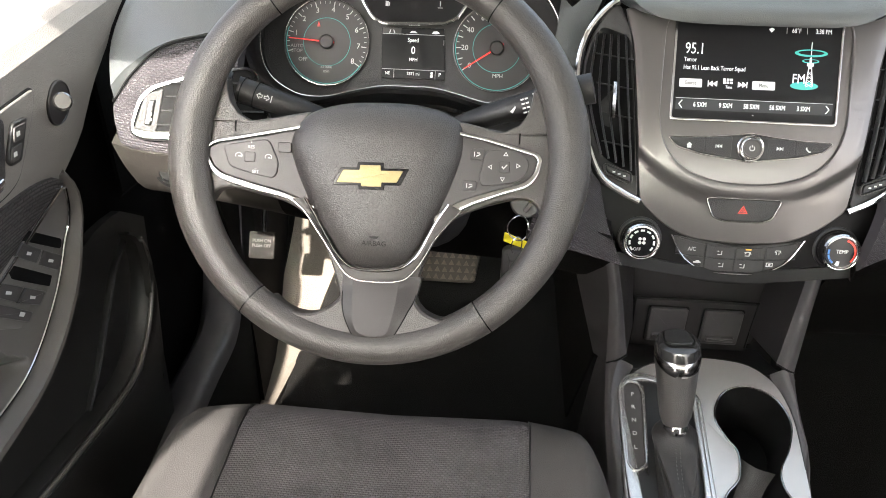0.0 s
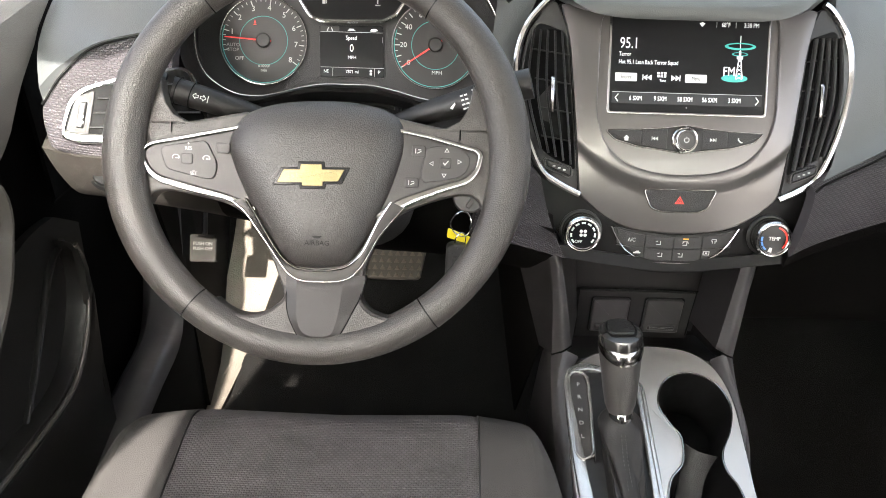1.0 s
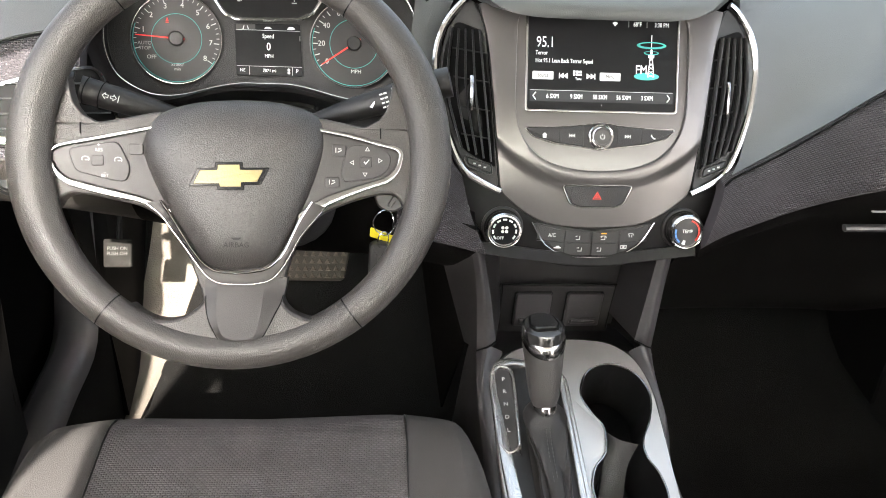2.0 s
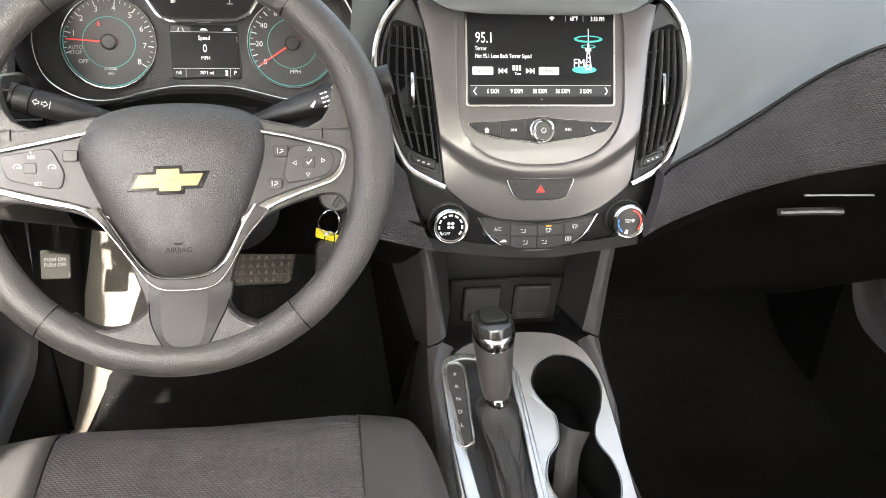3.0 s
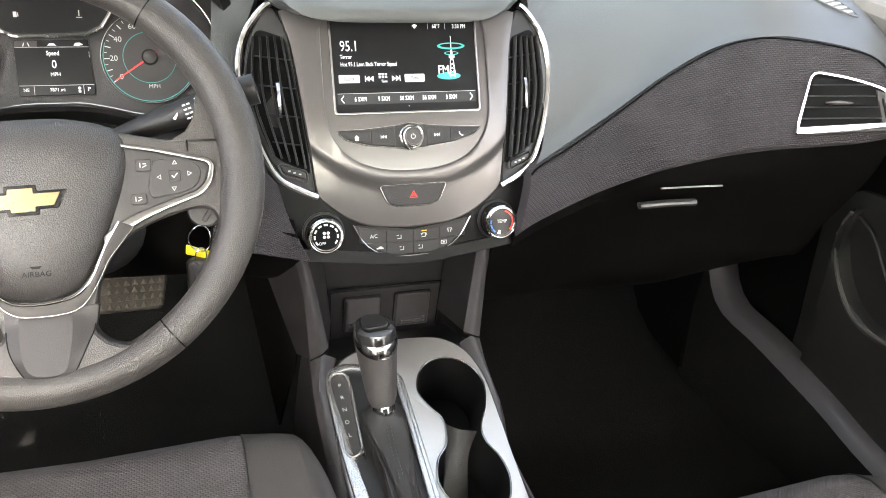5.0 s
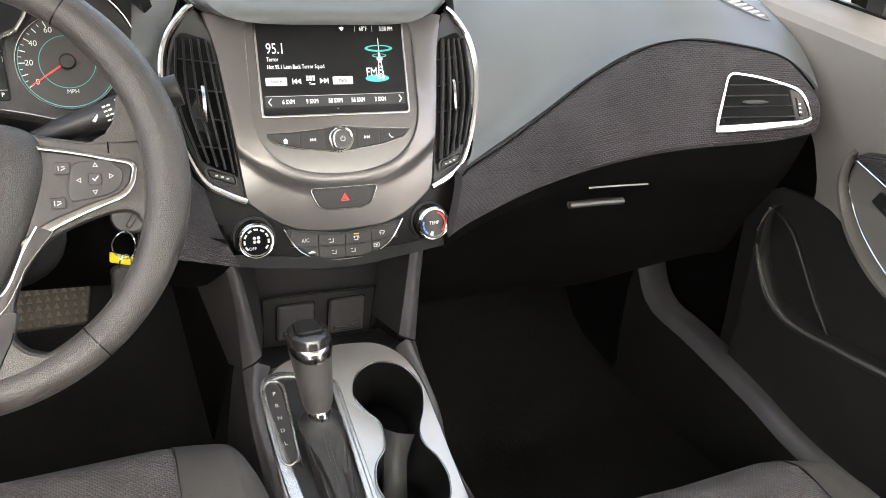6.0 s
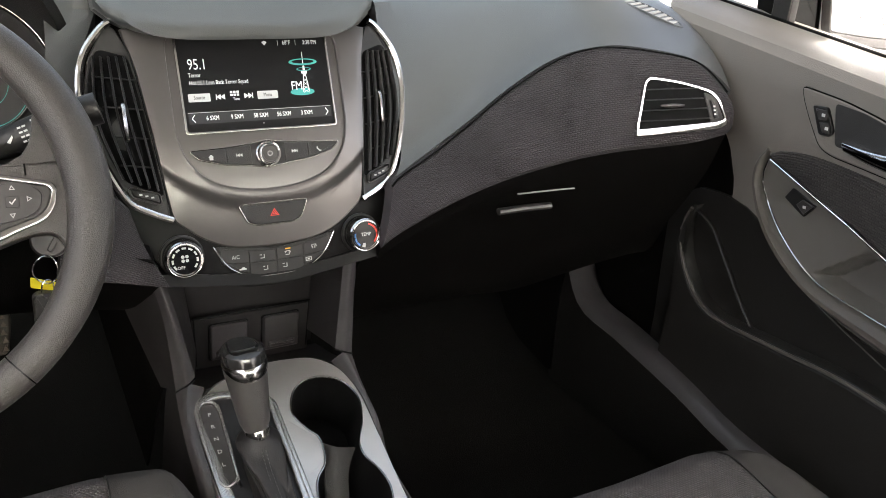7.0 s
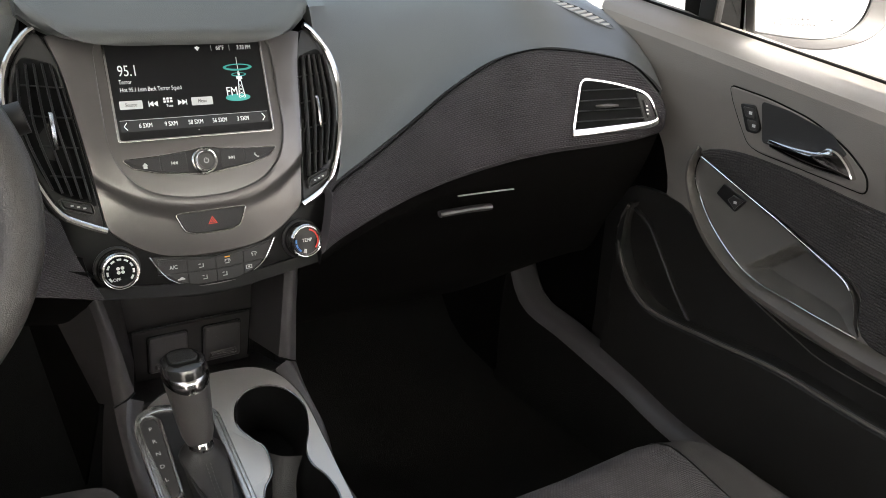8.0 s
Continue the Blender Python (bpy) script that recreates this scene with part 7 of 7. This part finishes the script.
part("temperature_icon", flat([box2(0.0335, 0.0490, 0.0345, 0.0550), box2(0.0310, 0.0470, 0.0370, 0.0478)], Q, 0.0100, 0.0103), PRINT, eb)

# ---------- stalks, key, pedals ----------
stalk = thing("turn_signal_stalk", (-0.45, 0.07, 0.69), "black turn signal stalk with white arrows", "stalk")
p = spline([(-0.400, 0.085, 0.662), (-0.450, 0.072, 0.686), (-0.490, 0.062, 0.702), (-0.515, 0.057, 0.711), (-0.538, 0.053, 0.719)], 24)
part("stalk_arm", tube(p[:19], lambda i: 0.010 + 0.002 * i / 18, lambda i: 0.009 + 0.003 * i / 18, W_OUT, 16), BLACK, stalk)
part("stalk_grip", tube(p[19:], 0.0135, 0.0130, W_OUT, 16), BLACK, stalk, "ribbed black end grip")
ST = lambda u, v, w=0.0: Vector((-0.482, 0.0645, 0.6985)) + Vector((0.94, 0.16, -0.32)).normalized() * u + Vector((0.25, 0.30, 0.92)).normalized() * v + Vector((0.1, -0.93, 0.35)) * (w + 0.0132)
for d in (-1, 1):
    o = [Vector((d * u, v)) for u, v in ((0.0062, 0.0), (0.0034, 0.0030), (0.0034, 0.0013), (0.0008, 0.0013), (0.0008, -0.0013), (0.0034, -0.0013), (0.0034, -0.0030))]
    part("arrow_icon", ring(o, shrink(o, 0.0006), ST, 0, 0.0006, 0.0001), PRINT, stalk)
part("arrow_icon", flat([box2(0.0074, -0.0032, 0.0080, 0.0032)], ST, 0, 0.0006), PRINT, stalk)
for k in (15, 17):
    part("grip_groove", tube([p[k] + (W_UP * math.sin(a) + W_OUT * math.cos(a)) * 0.0124 + X * 0.004 * math.sin(a) for a in np.linspace(0, 2 * math.pi, 25)[:-1]], 0.0005, 0.0005, X, 6, True), DEEP, stalk, "dark groove round the stalk")
part("beam_icon", flat([[(-0.046 + dx, dv), (-0.040 + dx, dv + 0.003), (-0.040 + dx, dv - 0.003)] for dx, dv in ((0, 0.002), (0.007, 0.002))], ST, 0, 0.0016), PRINT, stalk)
wiper = thing("wiper_stalk", (-0.24, 0.07, 0.69), "black wiper stalk with white settings marks", "stalk")
p = spline([(-0.320, 0.085, 0.665), (-0.275, 0.072, 0.688), (-0.235, 0.063, 0.704), (-0.205, 0.058, 0.716), (-0.178, 0.055, 0.724)], 24)
part("stalk_arm", tube(p[:17], lambda i: 0.009 + 0.004 * i / 16, lambda i: 0.008 + 0.005 * i / 16, W_OUT, 16), BLACK, wiper)
part("stalk_grip", tube(p[17:], 0.0140, 0.0140, W_OUT, 16), BLACK, wiper, "black end grip")
SW = lambda u, v, w=0.0: Vector((-0.238, 0.0625, 0.703)) + Vector((0.92, -0.18, 0.36)).normalized() * u + Vector((-0.30, 0.33, 0.90)).normalized() * v + Vector((-0.05, -0.93, 0.35)) * (w + 0.0128)
part("setting_mark", flat([box2(-0.003 + 0.004 * (k % 2), -0.008 + 0.004 * (k // 2), 0.0 + 0.004 * (k % 2), -0.0065 + 0.004 * (k // 2)) for k in range(8)], SW, 0, 0.0005), PRINT, wiper)
part("setting_mark", flat([box2(0.009, -0.008 + 0.0036 * k, 0.018, -0.0068 + 0.0036 * k) for k in range(5)], SW, 0, 0.0012), PRINT, wiper)
part("wiper_icon", flat([[(-0.015, -0.003), (-0.009, 0.001), (-0.009, -0.001), (-0.013, -0.005)]], SW, 0, 0.0005), PRINT, wiper)

key = thing("car_key", (-0.235, 0.09, 0.58), "car key in the ignition with ring, yellow tag and black remote", "key")
part("key_blade", slab(rounded(box2(-0.0035, -0.012, 0.0035, 0.008), 0.002, 3), lambda u, v, w=0.0: Vector((-0.224, 0.086, 0.598)) + Vector((0.55, 0.2, 0.8)) * v + Vector((0.8, -0.3, -0.5)) * u * 0.7 + Vector((0, -0.9, 0.3)) * w, -0.002, 0.002, 0.001), DARK_CHROME, key, "metal key head")
rc = Vector((-0.236, 0.080, 0.572))
part("key_ring", tube([rc + Vector((0.0105 * math.cos(a), 0.003 * math.sin(2 * a), 0.0135 * math.sin(a))) for a in np.linspace(0, 2 * math.pi, 41)[:-1]], 0.0007, 0.0007, Y, 6, True), CHROME, key, "thin steel ring")
rc2 = Vector((-0.236, 0.080, 0.553))
part("key_ring", tube([rc2 + Vector((0.0055 * math.cos(a), 0.004 * math.cos(a), 0.0090 * math.sin(a))) for a in np.linspace(0, 2 * math.pi, 31)[:-1]], 0.0007, 0.0007, Y, 6, True), CHROME, key)
K = lambda u, v, w=0.0: Vector((u, 0.083 - w, v))
remote = part("remote", slab(rounded([(-0.2503, 0.5460), (-0.2450, 0.5500), (-0.2300, 0.5480), (-0.2217, 0.5370), (-0.2225, 0.5220), (-0.2300, 0.5020), (-0.2450, 0.5010), (-0.2510, 0.5080)], 0.004, 4), K, -0.004, 0.005, 0.003), DARK, key, "black remote")
part("remote_button", slab(rounded(box2(-0.242, 0.525, -0.231, 0.536), 0.002, 3), K, 0.003, 0.0060, 0.001), SPOKE_GREY, remote)
part("remote_button", slab(rounded(box2(-0.242, 0.510, -0.232, 0.520), 0.002, 3), K, 0.003, 0.0060, 0.001), SPOKE_GREY, remote)
part("tag", slab(rounded([(-0.2490, 0.5630), (-0.2188, 0.5505), (-0.2205, 0.5430), (-0.2500, 0.5525)], 0.0015, 2), lambda u, v, w=0.0: K(u, v, w - 0.007), 0.0, 0.001, 0.0004), YELLOW, key, "bright yellow tag")
ig = axes(lambda u, v, w=0.0: Vector((-0.228, 0.105, 0.592)) + Vector((0.9, -0.1, 0)) * u + Vector((0, 0.35, 0.93)) * v + Vector((0.15, -0.93, 0.35)) * w)
part("ignition_lock", lathe([(0.017, -0.03), (0.017, 0.004), (0.015, 0.006), (0.0, 0.006)], ig), SPOKE_GREY, key, "grey ignition barrel")

brake = thing("brake_pedal", (-0.325, 0.54, 0.30), "worn rubber brake pedal with raised studs", "pedal")
BP = lambda u, v, w=0.0: Vector((-0.330 + u, 0.520 + 0.45 * v - 0.89 * w, 0.312 + 0.89 * v + 0.45 * w))
# pad darker than the studs: the shade between them is put into its colour
part("pedal_pad", slab(rounded([(-0.052, -0.032), (0.044, -0.032), (0.054, 0.020), (0.050, 0.034), (-0.052, 0.036)], 0.008, 4), BP, -0.012, 0.0, 0.004), PAD_RUBBER, brake, "brown rubber pad, shade between studs put into its colour")
for i in range(8):
    for j in range(5):
        u, v = -0.044 + 0.0122 * i + 0.0015 * (j % 2), -0.023 + 0.0118 * j
        part("stud", slab([(u - 0.0045, v - 0.004), (u + 0.0045, v - 0.004), (u, v + 0.0045)], BP, -0.002, 0.003, 0.001), RUBBER, brake)
part("pedal_arm", tube(spline([BP(0.0, 0.03, -0.012), (-0.33, 0.60, 0.42), (-0.33, 0.64, 0.58)], 10), 0.012, 0.006, X, 8), BLACK, brake)
pb = thing("parking_brake_pedal", (-0.61, 0.44, 0.36), "small grey parking brake pedal with printed words", "pedal")
PB = lambda u, v, w=0.0: Vector((-0.611 + u, 0.420 + 0.40 * v - 0.91 * w, 0.373 + 0.91 * v + 0.40 * w))
# sun reaches this pedal; the missing shade is put into pad and print colours
part("pedal_pad", slab(rounded(box2(-0.020, -0.021, 0.020, 0.021), 0.004, 4), PB, -0.010, 0.0, 0.002), PEDAL_GREY, pb)
lettering("PUSH ON\nPUSH OFF", 0.0075, axes(PB, 0, 0.003, 0.0003), PEDAL_PRINT, pb, squeeze=0.9)
part("pedal_arm", tube(spline([PB(0, 0.015, -0.01), (-0.612, 0.47, 0.46), (-0.614, 0.53, 0.56)], 10), 0.008, 0.004, X, 8), BLACK, pb)
hl = thing("headlight_switch", (-0.60, 0.10, 0.60), "round black headlight switch on the knee panel", "switch")
hm = axes(lambda u, v, w=0.0: Vector((-0.598, 0.106, 0.607)) + Vector((1, 0.1, 0)) * u + Vector((0, 0.3, 0.95)) * v + Vector((0, -0.95, 0.3)) * w)
part("switch_ring", lathe([(0.019, -0.01), (0.019, 0.004), (0.016, 0.006), (0.014, 0.004)], hm), DEEP, hl)
part("switch_knob", lathe([(0.014, -0.002), (0.013, 0.012), (0.011, 0.014), (0.0, 0.014)], hm), DEEP, hl)

# ---------- passenger mirror outside ----------
mir = thing("side_mirror", (0.95, 0.10, 0.80), "passenger side mirror in a pale housing with printed warning", "side mirror")
MI = lambda u, v, w=0.0: Vector((0.930 + 0.90 * u - 0.30 * w, 0.080 - 0.44 * u * 0.9 - 0.95 * w, 0.800 + v))
mo = rounded([(-0.104, 0.090), (-0.084, -0.028), (-0.018, -0.035), (0.040, -0.037), (0.085, -0.027), (0.108, -0.004), (0.116, 0.030), (0.105, 0.090)], [0.02, 0.010, 0.03, 0.03, 0.02, 0.02, 0.03, 0.02], 6)
rim = rounded([(-0.112, 0.100), (-0.090, -0.034), (-0.040, -0.049), (0.048, -0.055), (0.118, -0.036), (0.150, -0.002), (0.152, 0.050), (0.140, 0.100)], [0.02, 0.012, 0.03, 0.04, 0.03, 0.03, 0.03, 0.02], 6)
ro, ri = by_angle(rim, (0.0, 0.03), 96), by_angle(mo, (0.0, 0.03), 96)
part("mirror_housing", slab(shrink(rim, 0.002), MI, -0.09, -0.008, 0.02), BODY_PAINT, mir, "pale painted housing")
part("mirror_glass", slab(shrink(mo, -0.001), MI, -0.009, -0.004, 0.001), MIRROR, mir, "mirror glass")
part("mirror_rim", ring(ro, ri, MI, -0.010, 0.010, 0.003, inner_w=-0.001), BUTTON_GREY, mir, "brown-grey bezel sloping in to the glass")
part("mirror_edge", tube([MI(q.x, q.y, -0.002) for q in mo], 0.0018, 0.0018, Vector((-0.3, -0.95, 0)), 8, True), BLACK, mir, "thin dark edge of the glass")
lettering("OBJECTS IN MIRROR ARE CLOSER\nTHAN THEY APPEAR", 0.0085, axes(MI, -0.010, -0.012, -0.0036), SPOKE_GREY, mir)
# arm in deep black: the car body's shade is put into its colour
part("mirror_arm", slab(rounded([(-0.176, 0.090), (-0.168, -0.012), (-0.126, -0.030), (-0.086, -0.040), (-0.100, 0.090)], 0.012, 5), MI, -0.060, -0.012, 0.012), DEEP, mir, "arm between door and mirror, shade put into its black")
